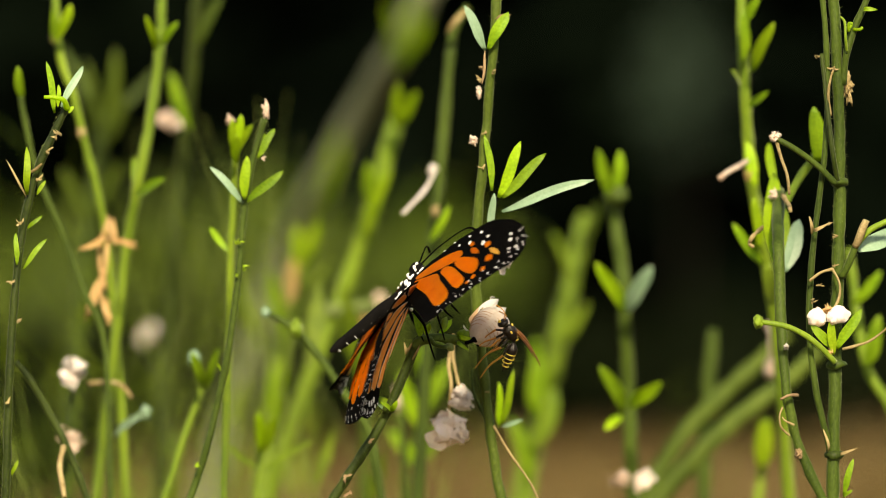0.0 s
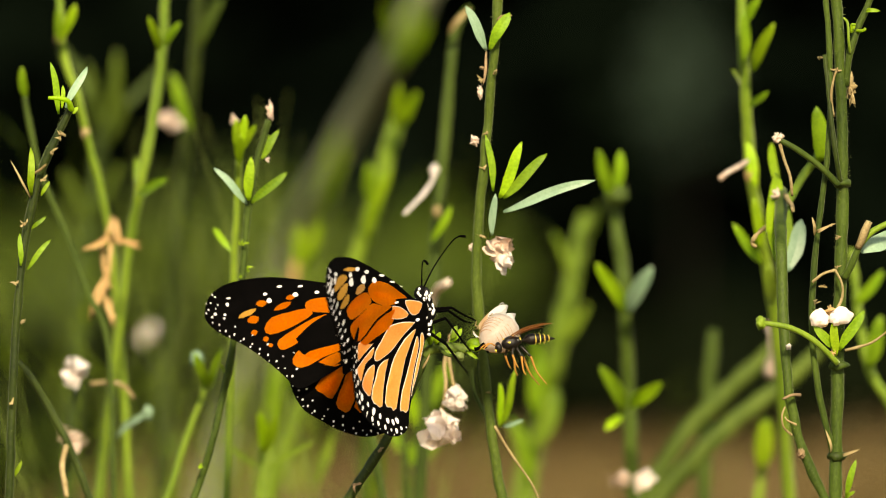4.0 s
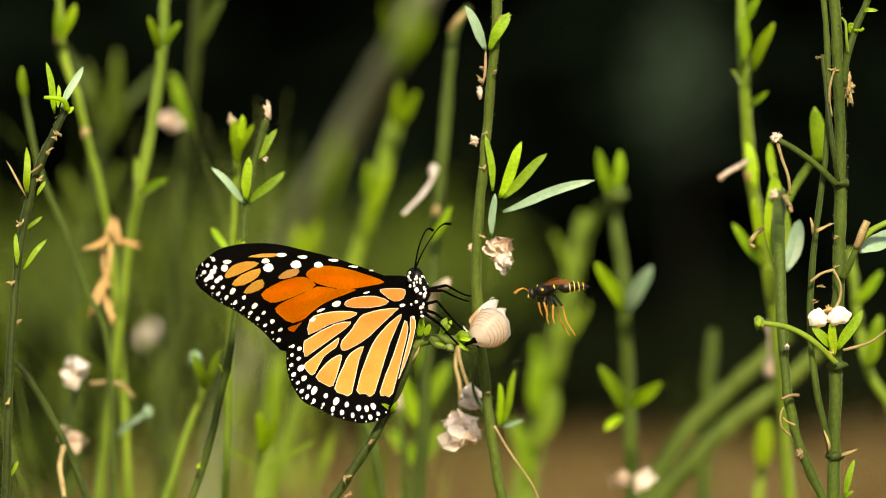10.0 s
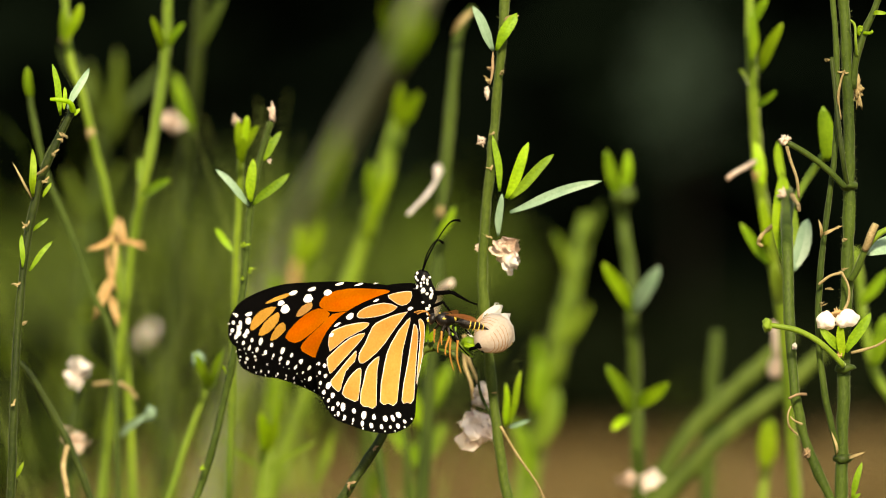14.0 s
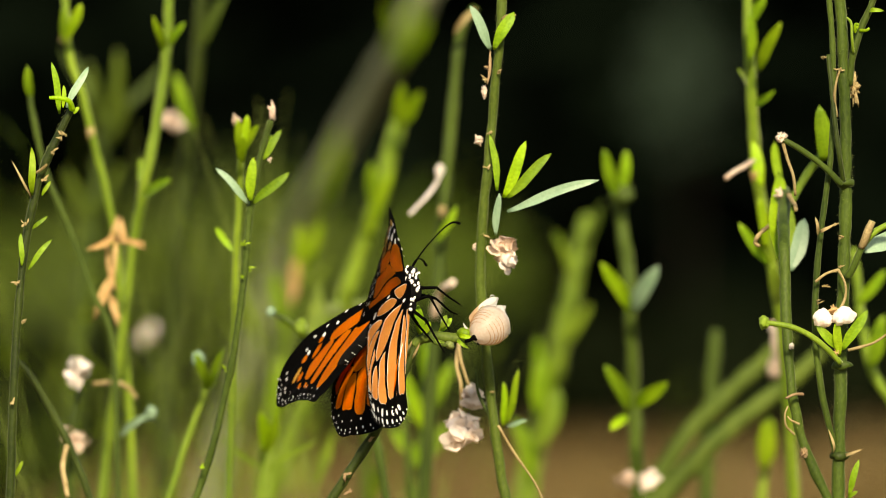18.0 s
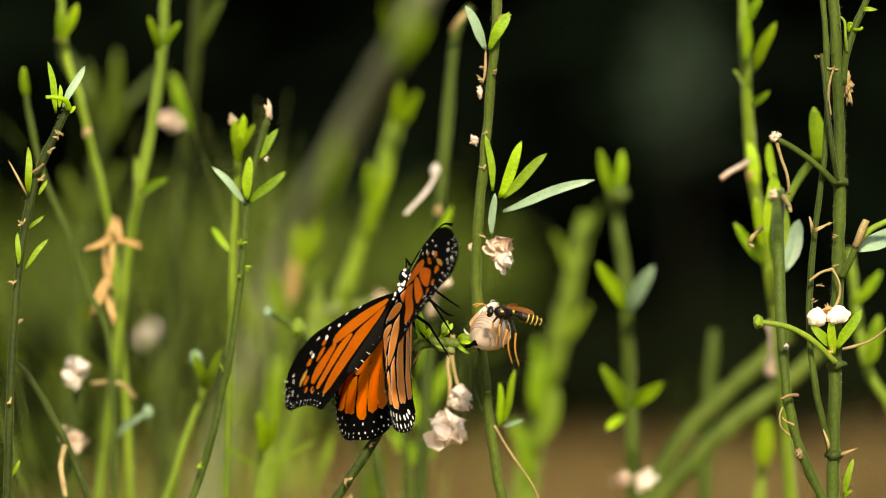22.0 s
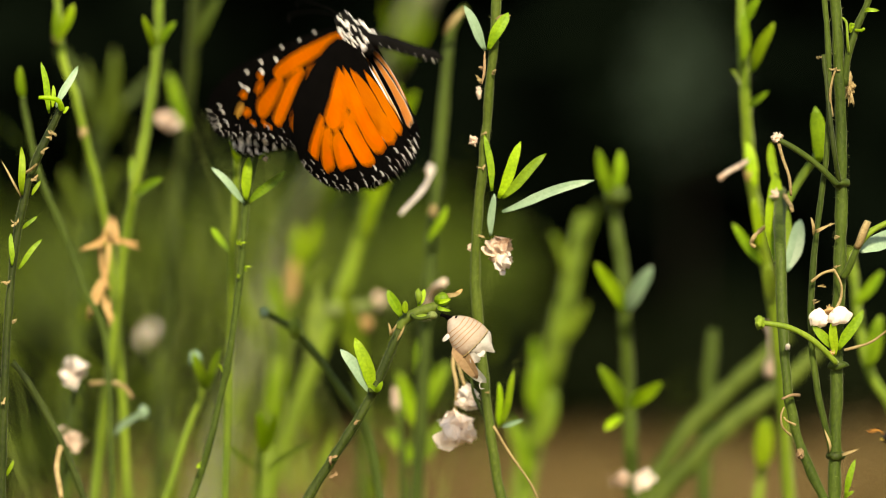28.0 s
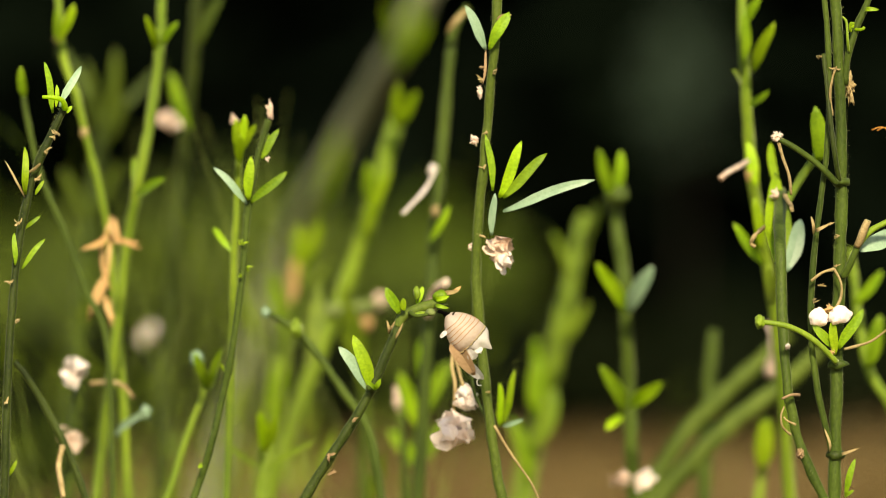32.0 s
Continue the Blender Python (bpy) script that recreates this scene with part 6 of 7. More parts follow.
DIP = [0.0, 0.0, 0.2, 0.2, 0.4, 0.4, 0.4, 0.2, 0.8, 1.0, 1.2, 0.8, 0.8, 0.8, 0.8, 0.2, 0.0, 0.2, 0.4, 0.4, 0.4, 0.2, 0.2, 0.8, 0.6, 0.8, 0.6, 0.8, 0.6, 0.6, 0.2, 0.0, 0.2, 0.0, 0.0, 0.0, 0.0, 0.0, 0.0, 0.0, 0.2, 0.2, 0.2, 0.2, 0.2, 0.4, 0.4, 0.2, 0.0, 0.0, 0.4, 0.2, 0.2, 0.0, 0.0, 0.0]


def sway(key, drift, gain, height, dip=0.0):
    """A stem leans on its root so that it drifts sideways by the given millimetres at that height, and settles a little."""
    root = PLANTS[key]
    x, y, z = root.location
    rows = []
    for t, d, q in zip(STEPS, drift, DIP):
        rows.append((t, Matrix.Translation((x, y, z - q * dip * 0.001)) @ Matrix.Rotation(math.atan(d * gain * 0.001 / height), 4, "Y")))
    walk(root, rows)


def wing_rows(side, offset, rows):
    """Rows of (seconds, degrees from shut, degrees of sweep) for a wing; side is -1 for its right, 1 for its left."""
    return [(t, pose(0, side * (1.5 + offset) * 0.001, 0.0005 if offset == 0 else -0.0017) @ Matrix.Rotation(-side * radians(flap), 4, "X") @ Matrix.Rotation(radians(sweep), 4, "Y")) for t, flap, sweep in rows]


def motions():
    for key, drift, gain, height, dip in (
            ("A", SWAY_A, 1.00, 0.584, 0.6),
            ("B", SWAY_B, 1.00, 0.560, 0.5),
            ("B2", SWAY_B, 1.00, 0.560, 0.2),
            ("C", SWAY_C, 1.00, 0.565, 0.4),
            ("D", SWAY_D, 1.00, 0.566, 1.0),
            ("E", SWAY_D, 0.95, 0.566, 0.3),
            ("F", SWAY_F, 1.08, 0.563, 0.2),
            ("G", SWAY_F, 1.12, 0.563, 0.2),
            ("H", SWAY_H, 1.11, 0.567, 0.2),
            ("I", SWAY_I, 1.09, 0.600, 0.2),
            ("J", SWAY_J, 1.10, 0.554, 0.2),
            ("K", SWAY_J, 1.07, 0.554, 0.2),
            ("M", SWAY_I, 0.72, 0.600, 0.2),
            ("N", SWAY_H, 0.55, 0.567, 0.2),
            ("R", SWAY_H, 0.85, 0.567, 0.2),
            ("S", SWAY_B, 0.75, 0.560, 0.2),
            ("S2", SWAY_B, 0.66, 0.560, 0.2),
            ("X", SWAY_A, 0.72, 0.584, 0.2),
            ("W", SWAY_D, 0.77, 0.566, 0.2),
            ("V1", SWAY_F, 0.59, 0.563, 0.2),
            ("V2", SWAY_F, 0.58, 0.563, 0.2),
            ("V3", SWAY_F, 0.60, 0.563, 0.2),
            ("V4", SWAY_F, 0.70, 0.563, 0.2),
            ("U", SWAY_H, 0.51, 0.567, 0.2),
            ("T", SWAY_B, 0.51, 0.560, 0.2),
            ("U2", SWAY_H, 0.71, 0.567, 0.2),
            ("U3", SWAY_H, 0.61, 0.567, 0.2),
            ("Q", SWAY_I, 0.52, 0.600, 0.2),
            ("Y", SWAY_J, 0.65, 0.554, 0.2),
            ("Z", SWAY_H, 0.49, 0.567, 0.2),
            ("Z2", SWAY_H, 0.79, 0.567, 0.2),
    ):
        sway(key, drift, gain, height, dip)
    px, py, pz = PLANTS["P"].location
    walk(PLANTS["P"], [(t, Matrix.Translation((px, py, pz - dip * 0.001)) @ Matrix.Rotation(math.atan(d * 0.001 / 0.53), 4, "Y")) for t, d, dip in (
        (0, 3.9, 3.9), (0.5, 4.5, 4.5), (1, 6.3, 5.7), (1.5, 5.1, 5.1), (2, 4.9, 4.9), (2.5, 4.5, 4.5), (3, 3.7, 4.5), (3.5, 6.3, 5.3), (5.5, 5.7, 5.3), (6, 6.7, 6.5), (6.5, 6.5, 6.7), (7, 5.1, 5.1), (7.5, 7.3, 5.9), (8, 5.1, 4.1), (8.5, 2.9, 3.3), (9, 4.5, 4.1), (9.5, 4.5, 5.1), (10, 3.9, 4.1), (10.5, 3.3, 2.9), (11, 5.1, 4.5), (11.5, 6.7, 5.5), (12, 5.5, 4.9), (12.5, 6.2, 4.7), (13, 6.9, 6.0), (13.5, 6.8, 5.7), (14, 4.9, 5.3), (14.5, 3.9, 4.9), (16.5, 9.3, 6.7), (17, 4.7, 4.7), (17.5, 7.1, 5.3), (18, 3.9, 3.5), (18.5, 5.7, 5.1), (19, 4.9, 4.9), (19.5, 2.1, 2.5), (20, 4.9, 4.5), (20.5, 4.7, 4.5), (21, 3.9, 3.3), (21.5, 3.9, 4.1), (22, 4.1, 4.7), (22.5, 3.5, 3.9), (23, 5.7, 4.4), (23.5, 5.6, 5.3), (24, 5.1, 4.5), (24.5, 3.2, 3.9), (25, 2.6, 3.9), (25.5, 4.0, 5.3), (27.5, 0.6, -0.4), (28, 0.4, 0.5), (28.5, -0.4, 0.3), (29, -0.2, -0.0), (29.5, 1.1, 0.5), (30, -0.0, -0.0), (30.5, 0.4, -0.0), (31, 0.3, 0.5), (31.5, -0.8, -0.1), (32, -0.0, -0.0))])
    bx, by, bz = PERCH_TIP.location
    walk(PERCH_TIP, [(t, pose(bx, by, bz, 0, turn, 0)) for t, turn in ((0.0, 22), (25.5, 22), (26.3, 18), (27.0, 4), (27.5, 0), (32.0, 0))])
    # the leaves are pushed back while the butterfly hangs over them
    for lf in PERCH_LEAVES:
        lx, ly, lz = lf.location
        walk(lf, [(t, pose(lx, ly, lz, -turn, 0, 0)) for t, turn in ((0.0, 84), (25.5, 84), (26.3, 60), (27.0, 8), (27.4, 0), (32.0, 0))])
    # the shell lies pushed aside under the butterfly's feet, and swings down when it leaves
    def hung(along, flap):
        z = -Vector(along).normalized()
        x = -Vector(flap)
        x = (x - z * x.dot(z)).normalized()
        y = z.cross(x)
        return Matrix((x, y, z)).transposed().to_quaternion()
    pushed, free = hung((0.55, 0.74, 0.38), (-0.70, 0.30, 0.62)), hung((0.69, 0.10, -0.71), (-0.72, 0.0, -0.69))
    walk(CHRYSALIS, [(t, Matrix.Translation((x, -0.005, z)) @ pushed.slerp(free, k).to_matrix().to_4x4()) for t, x, z, k in (
        (0, 0.0072, 0.5294, 0), (0.5, 0.0077, 0.5288, 0), (1, 0.0095, 0.5276, 0), (1.5, 0.0083, 0.5282, 0), (2, 0.0082, 0.5284, 0), (2.5, 0.0077, 0.5288, 0), (3, 0.0070, 0.5288, 0), (3.5, 0.0095, 0.5280, 0), (5.5, 0.0089, 0.5280, 0), (6, 0.0099, 0.5268, 0), (6.5, 0.0097, 0.5266, 0), (7, 0.0083, 0.5282, 0), (7.5, 0.0105, 0.5274, 0), (8, 0.0083, 0.5292, 0), (8.5, 0.0061, 0.5300, 0), (9, 0.0077, 0.5292, 0), (9.5, 0.0077, 0.5282, 0), (10, 0.0072, 0.5292, 0), (10.5, 0.0066, 0.5304, 0), (11, 0.0083, 0.5288, 0), (11.5, 0.0099, 0.5278, 0), (12, 0.0087, 0.5284, 0), (12.5, 0.0095, 0.5287, 0), (13, 0.0101, 0.5274, 0), (13.5, 0.0100, 0.5276, 0), (14, 0.0082, 0.5280, 0), (14.5, 0.0071, 0.5284, 0), (16.5, 0.0125, 0.5266, 0), (17, 0.0079, 0.5286, 0), (17.5, 0.0103, 0.5280, 0), (18, 0.0072, 0.5298, 0), (18.5, 0.0089, 0.5282, 0), (19, 0.0082, 0.5284, 0), (19.5, 0.0054, 0.5308, 0), (20, 0.0082, 0.5288, 0), (20.5, 0.0079, 0.5288, 0), (21, 0.0072, 0.5300, 0), (21.5, 0.0072, 0.5292, 0), (22, 0.0073, 0.5286, 0), (22.5, 0.0067, 0.5294, 0), (23, 0.0090, 0.5289, 0), (23.5, 0.0088, 0.5280, 0), (24, 0.0083, 0.5288, 0), (24.5, 0.0065, 0.5295, 0), (25, 0.0058, 0.5295, 0), (25.5, 0.0073, 0.5280, 0), (26, 0.0102, 0.5298, 0.04), (26.4, 0.0085, 0.5309, 0.25), (26.7, 0.0052, 0.5325, 0.5), (27, 0.0028, 0.5338, 0.78), (27.5, 0.0017, 0.5357, 1), (28, 0.0015, 0.5343, 1), (28.5, 0.0005, 0.5345, 1), (29, 0.0007, 0.5351, 1), (29.5, 0.0023, 0.5343, 1), (30, 0.0009, 0.5351, 1), (30.5, 0.0015, 0.5351, 1), (31, 0.0013, 0.5343, 1), (31.5, -0.0001, 0.5353, 1), (32, 0.0009, 0.5351, 1))])
    hx, hy, hz = dry.location
    walk(dry, [(t, pose(hx + d * 0.00005, hy + 0.025, hz - 0.0008, 0, -d * 0.21, 0)) for t, d in ((0, -10), (0.5, -12), (1, -15), (1.5, -8), (2, -15), (2.5, -16), (3, -20), (3.5, -30), (5.5, 35), (6, 48), (6.5, 40), (7, -14), (7.5, 25), (8, 55), (8.5, 5), (9, -40), (9.5, 25), (10, 12), (10.5, 10), (11, 20), (11.5, 45), (12, 15), (12.5, -5), (13, 68), (13.5, 40), (14, 42), (14.5, 0), (16.5, -4), (17, 4), (17.5, 32), (18, 15), (18.5, -16), (19, 12), (19.5, 3), (20, -26), (20.5, 6), (21, 27), (21.5, 1), (22, -13), (22.5, 10), (23, 15), (23.5, 10), (24, -7), (24.5, -7), (25, 3), (25.5, 4), (27.5, 6), (28, 4), (28.5, -10), (29, 3), (29.5, 4), (30, 3), (30.5, 24), (31, 3), (31.5, -2), (32, -0))])
    # turn about the upright, lean in the plane across, tip towards the viewer's side
    REST = Matrix(((0, 0, -1, 0), (0, 1, 0, 0), (1, 0, 0, 0), (0, 0, 0, 1)))
    walk(BUTTERFLY, [(t, Matrix.Translation((x, y, z)) @ Matrix.Rotation(radians(a), 4, "Z") @ Matrix.Rotation(radians(b), 4, "Y") @ Matrix.Rotation(radians(c), 4, "X") @ REST) for t, x, y, z, a, b, c in (
        (0, -0.0085, -0.0050, 0.5405, 14.8, 32.9, -5.8),
        (0.5, -0.0100, -0.0050, 0.5376, -3.0, 19.0, -21.5),
        (1, -0.0076, -0.0050, 0.5356, 2.4, 25.5, -16.5),
        (1.5, -0.0092, -0.0050, 0.5357, 6.4, 20.9, -11.3),
        (2, -0.0087, -0.0050, 0.5365, 15.3, 28.1, -10.0),
        (2.5, -0.0090, -0.0050, 0.5363, 10.3, 14.6, -4.9),
        (3, -0.0100, -0.0050, 0.5366, 19.4, 25.4, -2.8),
        (3.5, -0.0071, -0.0050, 0.5342, 17.4, 14.2, -2.2),
        (5.5, -0.0047, -0.0050, 0.5365, 19.3, 9.8, 4.2),
        (6, -0.0055, -0.0050, 0.5373, 44.0, 16.5, 24.1),
        (6.5, -0.0058, -0.0050, 0.5371, 20.2, 23.7, 0.2),
        (7, -0.0072, -0.0050, 0.5374, 10.4, 24.6, -11.9),
        (7.5, -0.0054, -0.0050, 0.5365, -1.4, 13.4, -12.6),
        (8, -0.0069, -0.0050, 0.5375, 16.6, 20.2, -9.7),
        (8.5, -0.0088, -0.0050, 0.5386, 2.3, 13.9, -11.4),
        (9, -0.0086, -0.0050, 0.5379, 27.1, 28.5, 3.6),
        (9.5, -0.0069, -0.0050, 0.5375, 7.6, 10.5, -9.6),
        (10, -0.0070, -0.0050, 0.5389, 0.6, 7.5, 18.9),
        (10.5, -0.0087, -0.0050, 0.5377, 18.0, 9.1, -10.9),
        (11, -0.0068, -0.0050, 0.5395, 19.9, 0.8, 18.9),
        (11.5, -0.0052, -0.0050, 0.5376, 24.3, 5.5, -6.8),
        (12, -0.0058, -0.0050, 0.5396, 3.6, 7.0, 10.7),
        (12.5, -0.0048, -0.0050, 0.5379, 0.1, 4.3, -6.9),
        (13, -0.0037, -0.0050, 0.5373, 1.4, 8.7, 5.8),
        (13.5, -0.0027, -0.0050, 0.5346, 2.3, -0.2, -10.9),
        (14, -0.0055, -0.0050, 0.5381, -3.0, 9.7, 4.2),
        (14.5, -0.0055, -0.0050, 0.5357, -0.1, -2.5, -11.6),
        (16.5, -0.0056, -0.0050, 0.5354, 13.8, 13.0, -11.5),
        (17, -0.0098, -0.0050, 0.5381, 8.9, 16.5, -23.3),
        (17.5, -0.0066, -0.0050, 0.5332, 6.5, 9.9, -14.9),
        (18, -0.0092, -0.0050, 0.5395, -0.0, 21.2, -22.9),
        (18.5, -0.0095, -0.0050, 0.5361, 7.8, 13.6, -7.9),
        (19, -0.0086, -0.0050, 0.5375, 11.2, 24.1, -12.3),
        (19.5, -0.0107, -0.0050, 0.5401, 17.5, 11.8, -4.1),
        (20, -0.0084, -0.0050, 0.5390, 3.3, 25.6, -21.0),
        (20.5, -0.0098, -0.0050, 0.5387, 13.4, 14.2, -14.8),
        (21, -0.0098, -0.0050, 0.5399, 10.9, 19.9, -24.0),
        (21.5, -0.0107, -0.0050, 0.5387, 6.4, 12.8, -19.7),
        (22, -0.0094, -0.0050, 0.5386, 14.9, 19.9, -19.0),
        (22.5, -0.0067, -0.0050, 0.5383, 22.9, 16.8, -7.9),
        (23, -0.0048, -0.0050, 0.5407, 49.4, 6.4, 29.3),
        (23.5, -0.0020, -0.0050, 0.5393, 4.3, 15.2, 1.4),
        (24, -0.0029, -0.0050, 0.5404, 0.6, 7.9, 0.8),
        (24.5, -0.0058, -0.0050, 0.5386, 24.4, 12.9, -13.3),
        (25, -0.0046, -0.0050, 0.5417, 6.9, 10.1, 5.8),
        (25.5, -0.0044, -0.0050, 0.5389, 8.2, 12.8, 2.7),
        (26, -0.0041, -0.0050, 0.5407, 10.9, 11.9, 0.8),
        (26.4, -0.0035, -0.0050, 0.5461, 16.2, 10.3, -3.1),
        (26.8, -0.0023, -0.0050, 0.5511, 26.8, 6.9, -11.0),
        (27.1, -0.0007, -0.0050, 0.5598, 40.1, 2.7, -20.7),
        (27.5, 0.0017, -0.0050, 0.5737, 61.3, -4.1, -36.3),
        (27.7, -0.0056, -0.0050, 0.5829, 85.6, 17.2, -29.6),
        (27.85, -0.0121, -0.0050, 0.5911, 107.2, 36.1, -23.7),
        (28, -0.0187, -0.0050, 0.5993, 128.8, 55.0, -17.7),
        (28.15, -0.0235, -0.0050, 0.6100, 128.8, 55.0, -17.7),
        (28.3, -0.0290, 0.0200, 0.6220, 128.8, 55.0, -17.7),
        (28.6, -0.0450, 0.0950, 0.6500, 128.8, 55.0, -17.7),
        (29, -0.0700, 0.1950, 0.7000, 128.8, 55.0, -17.7),
        (29.5, -0.1100, 0.3200, 0.7700, 128.8, 55.0, -17.7),
        (30.5, -0.2000, 0.5700, 0.9500, 128.8, 55.0, -17.7),
        (31.2, -0.2800, 0.7450, 1.1500, 128.8, 55.0, -17.7),
        (32, -0.4000, 0.9450, 1.3500, 128.8, 55.0, -17.7),
    )])
    walk(WINGS["fore", "near"], wing_rows(-1, 0.0, [(0, 96, 9), (0.5, 104, -8), (1, 69, -12), (1.5, 68, -4), (2, 51, -19), (2.5, 48, -4), (3, 47, -18), (3.5, 48, -8), (5.5, 33, -2), (6, 18, -4), (6.5, 52, -13), (7, 78, -11), (7.5, 105, -15), (8, 82, -16), (8.5, 89, -14), (9, 44, -21), (9.5, 24, -10), (10, 16, 0), (10.5, 3, -6), (11, 3, -3), (11.5, 7, -7), (12, 33, -4), (12.5, 41, -8), (13, 41, -11), (13.5, 36, -11), (14, 37, -18), (14.5, 30, -13), (16.5, 54, 17), (17, 89, 3), (17.5, 68, -2), (18, 79, -13), (18.5, 62, 0), (19, 53, -20), (19.5, 41, -0), (20, 68, -14), (20.5, 85, -7), (21, 94, -10), (21.5, 98, -10), (22, 84, -13), (22.5, 62, -2), (23, 28, 23), (23.5, 51, 12), (24, 38, 6), (24.5, 9, -3), (25, 37, 7), (25.5, 47, 8), (26, 30, 7), (26.4, 12, 5), (26.8, 60, 0), (27.1, 25, -5), (27.5, 68, -13), (27.7, 15, -2), (27.85, 60, 8), (28, 179, 17), (28.15, 20, 17), (28.3, 80, 17), (28.6, 20, 17), (29, 80, 17), (29.5, 30, 17), (30.5, 80, 17), (31.2, 20, 17), (32, 80, 17)]))
    walk(WINGS["hind", "near"], wing_rows(-1, 1.35, [(0, 69, -25), (0.5, 94, -2), (1, 58, -32), (1.5, 61, -12), (2, 39, -30), (2.5, 40, -6), (3, 38, -31), (3.5, 39, -5), (5.5, 22, 4), (6, 11, -17), (6.5, 44, -15), (7, 65, -32), (7.5, 95, -8), (8, 64, -24), (8.5, 80, -11), (9, 35, -32), (9.5, 11, -2), (10, 12, -2), (10.5, -1, -3), (11, 3, -4), (11.5, -1, 1), (12, 31, -5), (12.5, 29, -1), (13, 37, -9), (13.5, 25, 4), (14, 33, -11), (14.5, 18, 0), (16.5, 48, -7), (17, 54, -22), (17.5, 58, 5), (18, 68, -40), (18.5, 55, -13), (19, 45, -33), (19.5, 32, -4), (20, 61, -36), (20.5, 76, -2), (21, 69, -41), (21.5, 90, -3), (22, 60, -37), (22.5, 52, 6), (23, 21, -11), (23.5, 43, 6), (24, 31, 3), (24.5, -1, 4), (25, 29, 4), (25.5, 38, 8), (26, 31, 9), (26.4, 13, 10), (26.8, 61, 13), (27.1, 26, 16), (27.5, 68, 20), (27.7, 16, 16), (27.85, 61, 11), (28, 179, 7), (28.15, 21, 7), (28.3, 81, 7), (28.6, 21, 7), (29, 81, 7), (29.5, 31, 7), (30.5, 81, 7), (31.2, 21, 7), (32, 81, 7)]))
    walk(WINGS["fore", "far"], wing_rows(1, 0.0, [(0, 102, -27), (0.5, 82, -22), (1, 65, -16), (1.5, 60, -21), (2, 63, -26), (2.5, 46, -21), (3, 56, -28), (3.5, 47, -22), (5.5, 4, -8), (6, 19, -22), (6.5, 42, -25), (7, 73, -23), (7.5, 81, -23), (8, 96, -23), (8.5, 73, -23), (9, 66, -35), (9.5, 22, -9), (10, 9, -13), (10.5, 2, -11), (11, 3, -6), (11.5, -2, -9), (12, 31, -23), (12.5, 37, -10), (13, 35, -32), (13.5, 37, -10), (14, 26, -34), (14.5, 30, -12), (16.5, 51, -13), (17, 83, -14), (17.5, 66, -19), (18, 66, -28), (18.5, 54, -28), (19, 48, -34), (19.5, 41, -24), (20, 46, -33), (20.5, 74, -23), (21, 85, -21), (21.5, 79, -22), (22, 80, -23), (22.5, 62, -25), (23, 27, -23), (23.5, 41, 1), (24, 29, -2), (24.5, -3, -8), (25, 30, -6), (25.5, 33, -5), (26, 20, -3), (26.4, 8, -1), (26.8, 60, 5), (27.1, 25, 12), (27.5, 85, 23), (27.7, 15, 23), (27.85, 60, 24), (28, 179, 24), (28.15, 20, 24), (28.3, 80, 24), (28.6, 20, 24), (29, 80, 24), (29.5, 30, 24), (30.5, 80, 24), (31.2, 20, 24), (32, 80, 24)]))
    walk(WINGS["hind", "far"], wing_rows(1, 1.35, [(0, 98, -21), (0.5, 68, -7), (1, 55, -24), (1.5, 48, -16), (2, 55, -25), (2.5, 34, -10), (3, 50, -27), (3.5, 36, -10), (5.5, 4, -4), (6, 21, -33), (6.5, 37, -22), (7, 62, -23), (7.5, 66, -11), (8, 85, -15), (8.5, 60, -17), (9, 59, -35), (9.5, 15, -2), (10, 8, -2), (10.5, 4, -7), (11, 2, -3), (11.5, 4, -2), (12, 31, -4), (12.5, 24, -2), (13, 35, -7), (13.5, 24, 2), (14, 26, -9), (14.5, 18, -1), (16.5, 41, -10), (17, 77, -12), (17.5, 51, -1), (18, 63, -22), (18.5, 42, -17), (19, 44, -30), (19.5, 31, -9), (20, 41, -30), (20.5, 62, -13), (21, 78, -11), (21.5, 66, -10), (22, 77, -14), (22.5, 50, -5), (23, 30, -34), (23.5, 42, 2), (24, 29, 3), (24.5, 4, 2), (25, 27, -6), (25.5, 44, 2), (26, 21, 3), (26.4, 9, 6), (26.8, 61, 12), (27.1, 26, 19), (27.5, 83, 30), (27.7, 16, 24), (27.85, 61, 18), (28, 169, 13), (28.15, 21, 13), (28.3, 81, 13), (28.6, 21, 13), (29, 81, 13), (29.5, 31, 13), (30.5, 81, 13), (31.2, 21, 13), (32, 81, 13)]))
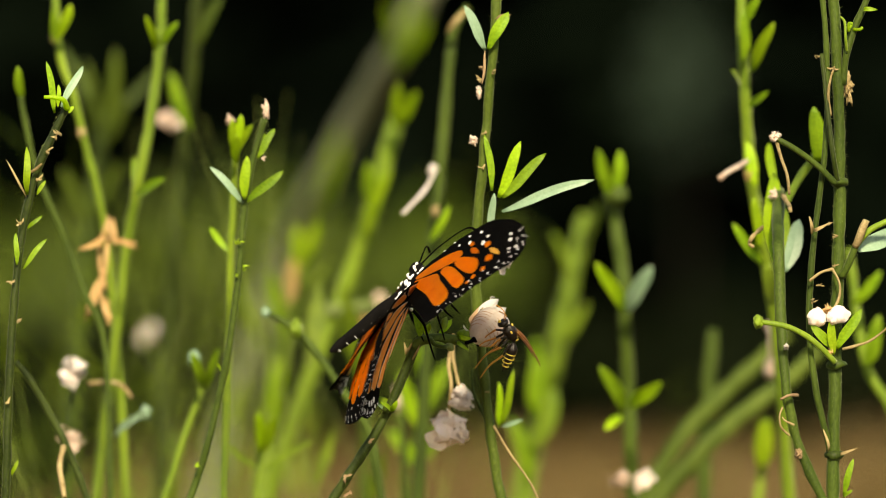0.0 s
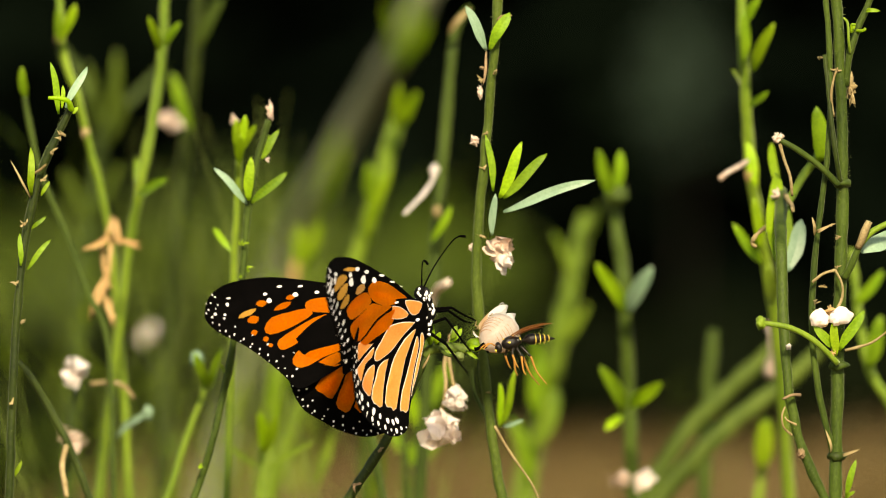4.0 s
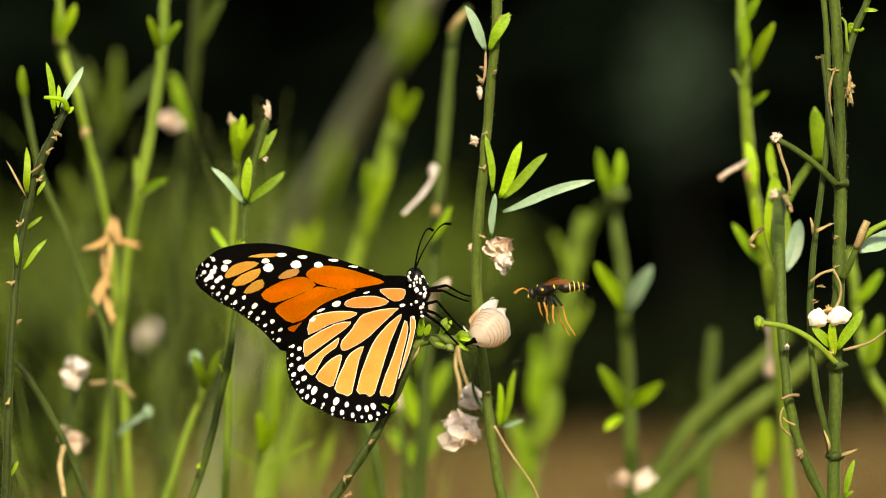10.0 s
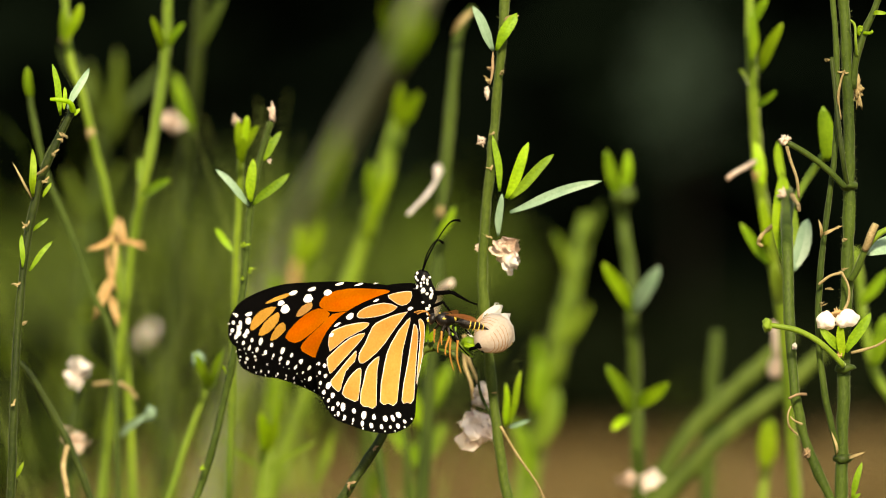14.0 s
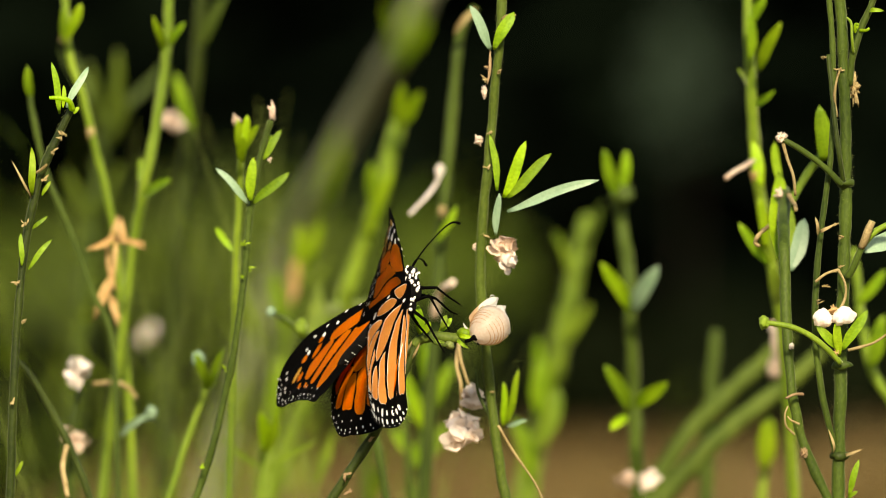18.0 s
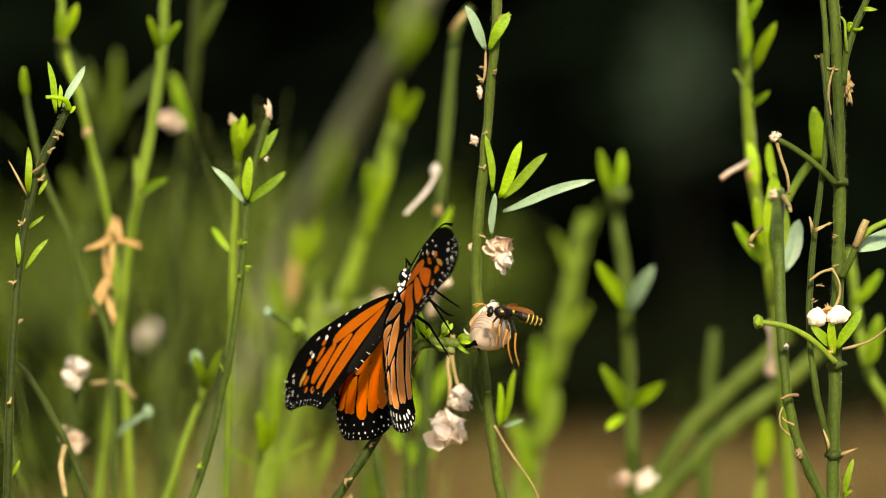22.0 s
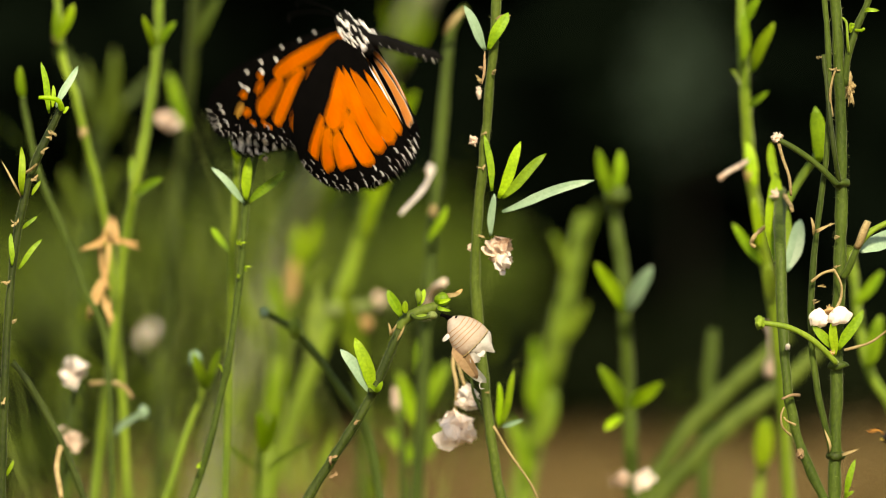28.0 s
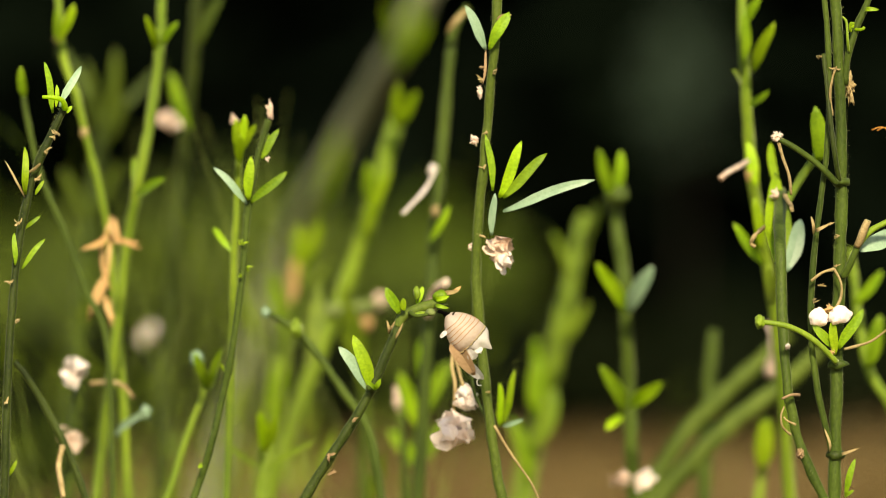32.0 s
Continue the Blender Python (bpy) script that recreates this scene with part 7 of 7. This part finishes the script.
    walk(WASP, [(t, pose(x, y, z) @ Matrix.Rotation(radians(tilt), 4, "Y") @ Matrix.Rotation(radians(180 + turn), 4, "Z")) for t, x, y, z, tilt, turn in (
        (0, 0.0154, -0.0080, 0.5312, 62, 25),
        (0.5, 0.0154, -0.0080, 0.5329, 50, 20),
        (1, 0.0161, -0.0080, 0.5312, 45, 15),
        (1.5, 0.0157, -0.0080, 0.5329, 40, 15),
        (2, 0.0148, -0.0080, 0.5289, 35, 20),
        (2.5, 0.0141, -0.0080, 0.5281, -10, 20),
        (3, 0.0135, -0.0080, 0.5281, -20, 20),
        (3.5, 0.0157, -0.0080, 0.5281, -20, 15),
        (5.5, 0.0141, -0.0080, 0.5325, 35, 10),
        (6, 0.0145, -0.0080, 0.5327, 37, 8),
        (6.5, 0.0137, -0.0080, 0.5333, 35, 8),
        (7, 0.0124, -0.0080, 0.5345, 32, 8),
        (7.5, 0.0189, -0.0080, 0.5365, 32, 12),
        (8, 0.0228, -0.0080, 0.5381, 28, 10),
        (8.5, 0.0219, -0.0080, 0.5416, 0, 8),
        (9, 0.0202, -0.0080, 0.5439, 0, -5),
        (9.5, 0.0205, -0.0080, 0.5441, -6, 5),
        (10, 0.0232, -0.0080, 0.5408, -6, 5),
        (10.5, 0.0202, -0.0080, 0.5312, 2, 8),
        (11, 0.0224, -0.0080, 0.5249, 4, 10),
        (11.5, 0.0322, -0.0040, 0.5269, 6, 25),
        (12, 0.0343, -0.0020, 0.5338, 4, 10),
        (12.5, 0.0169, -0.0130, 0.5315, -6, 0),
        (13, -0.0001, -0.0170, 0.5332, 4, 8),
        (13.5, 0.0042, -0.0170, 0.5310, 8, 8),
        (14, 0.0004, -0.0170, 0.5345, 12, 12),
        (14.5, -0.0015, -0.0170, 0.5368, 16, 25),
        (15.2, 0.0049, 0.0600, 0.5508, 10, 30),
        (15.8, 0.0304, 0.1200, 0.5868, 10, 20),
        (16.4, 0.0735, 0.1400, 0.6393, 0, 0),
        (17, 0.1373, 0.1200, 0.6304, 0, 0),
        (18, 0.1396, 0.0800, 0.5253, 0, 0),
        (18.5, 0.1040, 0.0400, 0.4763, 0, 0),
        (18.8, 0.0550, 0.0220, 0.4911, 10, 10),
        (19, 0.0340, 0.0180, 0.5096, 16, 12),
        (19.5, 0.0269, 0.0180, 0.5088, 10, 20),
        (20, 0.0119, -0.0080, 0.5209, 2, 15),
        (20.5, 0.0132, -0.0130, 0.5308, 20, 15),
        (21, 0.0320, 0.0080, 0.5189, 12, 15),
        (21.5, 0.0238, -0.0080, 0.5260, 14, 12),
        (22, 0.0137, -0.0120, 0.5359, 12, 10),
        (22.5, 0.0108, -0.0140, 0.5313, 18, 12),
        (23, 0.0093, -0.0140, 0.5304, 10, 15),
        (23.5, 0.0124, -0.0120, 0.5361, 8, 8),
        (24, 0.0154, -0.0060, 0.5427, 4, 12),
        (24.5, 0.0135, -0.0060, 0.5318, 12, 10),
        (25, 0.0135, -0.0070, 0.5330, 30, 10),
        (25.5, 0.0185, -0.0060, 0.5317, 14, 5),
        (26.2, 0.0306, -0.0040, 0.5347, 10, 8),
        (26.9, 0.0542, 0.0000, 0.5241, 15, 10),
        (27.5, 0.0712, 0.0020, 0.5174, 25, 30),
        (27.8, 0.0908, 0.0020, 0.5132, 15, 15),
        (28, 0.1052, 0.0020, 0.5063, 10, 5),
        (28.5, 0.1143, 0.0020, 0.5031, 0, 0),
        (29, 0.1091, 0.0020, 0.5044, 0, 0),
        (29.8, 0.1081, 0.0020, 0.5037, 0, 0),
        (30.5, 0.1195, 0.0020, 0.5161, 0, 0),
        (31.5, 0.1140, 0.0000, 0.5684, 0, 0),
        (32, 0.1058, -0.0020, 0.5767, 5, 15),
    )])
    gx, gy, gz = GASTER.location
    walk(GASTER, [(t, pose(gx, gy, gz, 0, -bend, 0)) for t, bend in ((0, 45), (0.5, 50), (1, 60), (1.5, 60), (2, 40), (2.5, 10), (3, 0), (3.5, 0), (5.5, 62), (6, 65), (6.5, 60), (7, 58), (7.5, 8), (8, 6), (8.5, -2), (9, 0), (9.5, 0), (10, 0), (10.5, -3), (11, 0), (11.5, 0), (12, 4), (12.5, 0), (13, 0), (13.5, 0), (14, 0), (14.5, 8), (15.2, 0), (15.8, 0), (16.4, 0), (17, 0), (18, 0), (18.5, 0), (18.8, 0), (19, 0), (19.5, 0), (20, 3), (20.5, 5), (21, 0), (21.5, 0), (22, 3), (22.5, 0), (23, 5), (23.5, 0), (24, 0), (24.5, 0), (25, 6), (25.5, -2), (26.2, 0), (26.9, 0), (27.5, 0), (27.8, 0), (28, 0), (28.5, 0), (29, 0), (29.8, 0), (30.5, 0), (31.5, 0), (32, 0))])
    # wings rest while it feeds and beat while it hovers
    for i, wing in enumerate(WASP_WINGS):
        x, y, z = wing.location
        s = -1 if i < 2 else 1
        rows = []
        for k in range(161):
            t = k * 0.2
            beat = 6 if t < 7.2 or 25.0 < t < 25.2 else (50 if k % 2 else -14)
            spread = 0 if t < 7.2 else 42
            rows.append((t, pose(x, y, z) @ Matrix.Rotation(radians(-s * spread), 4, "Z") @ Matrix.Rotation(radians(s * beat), 4, "X")))
        walk(wing, rows)


motions()
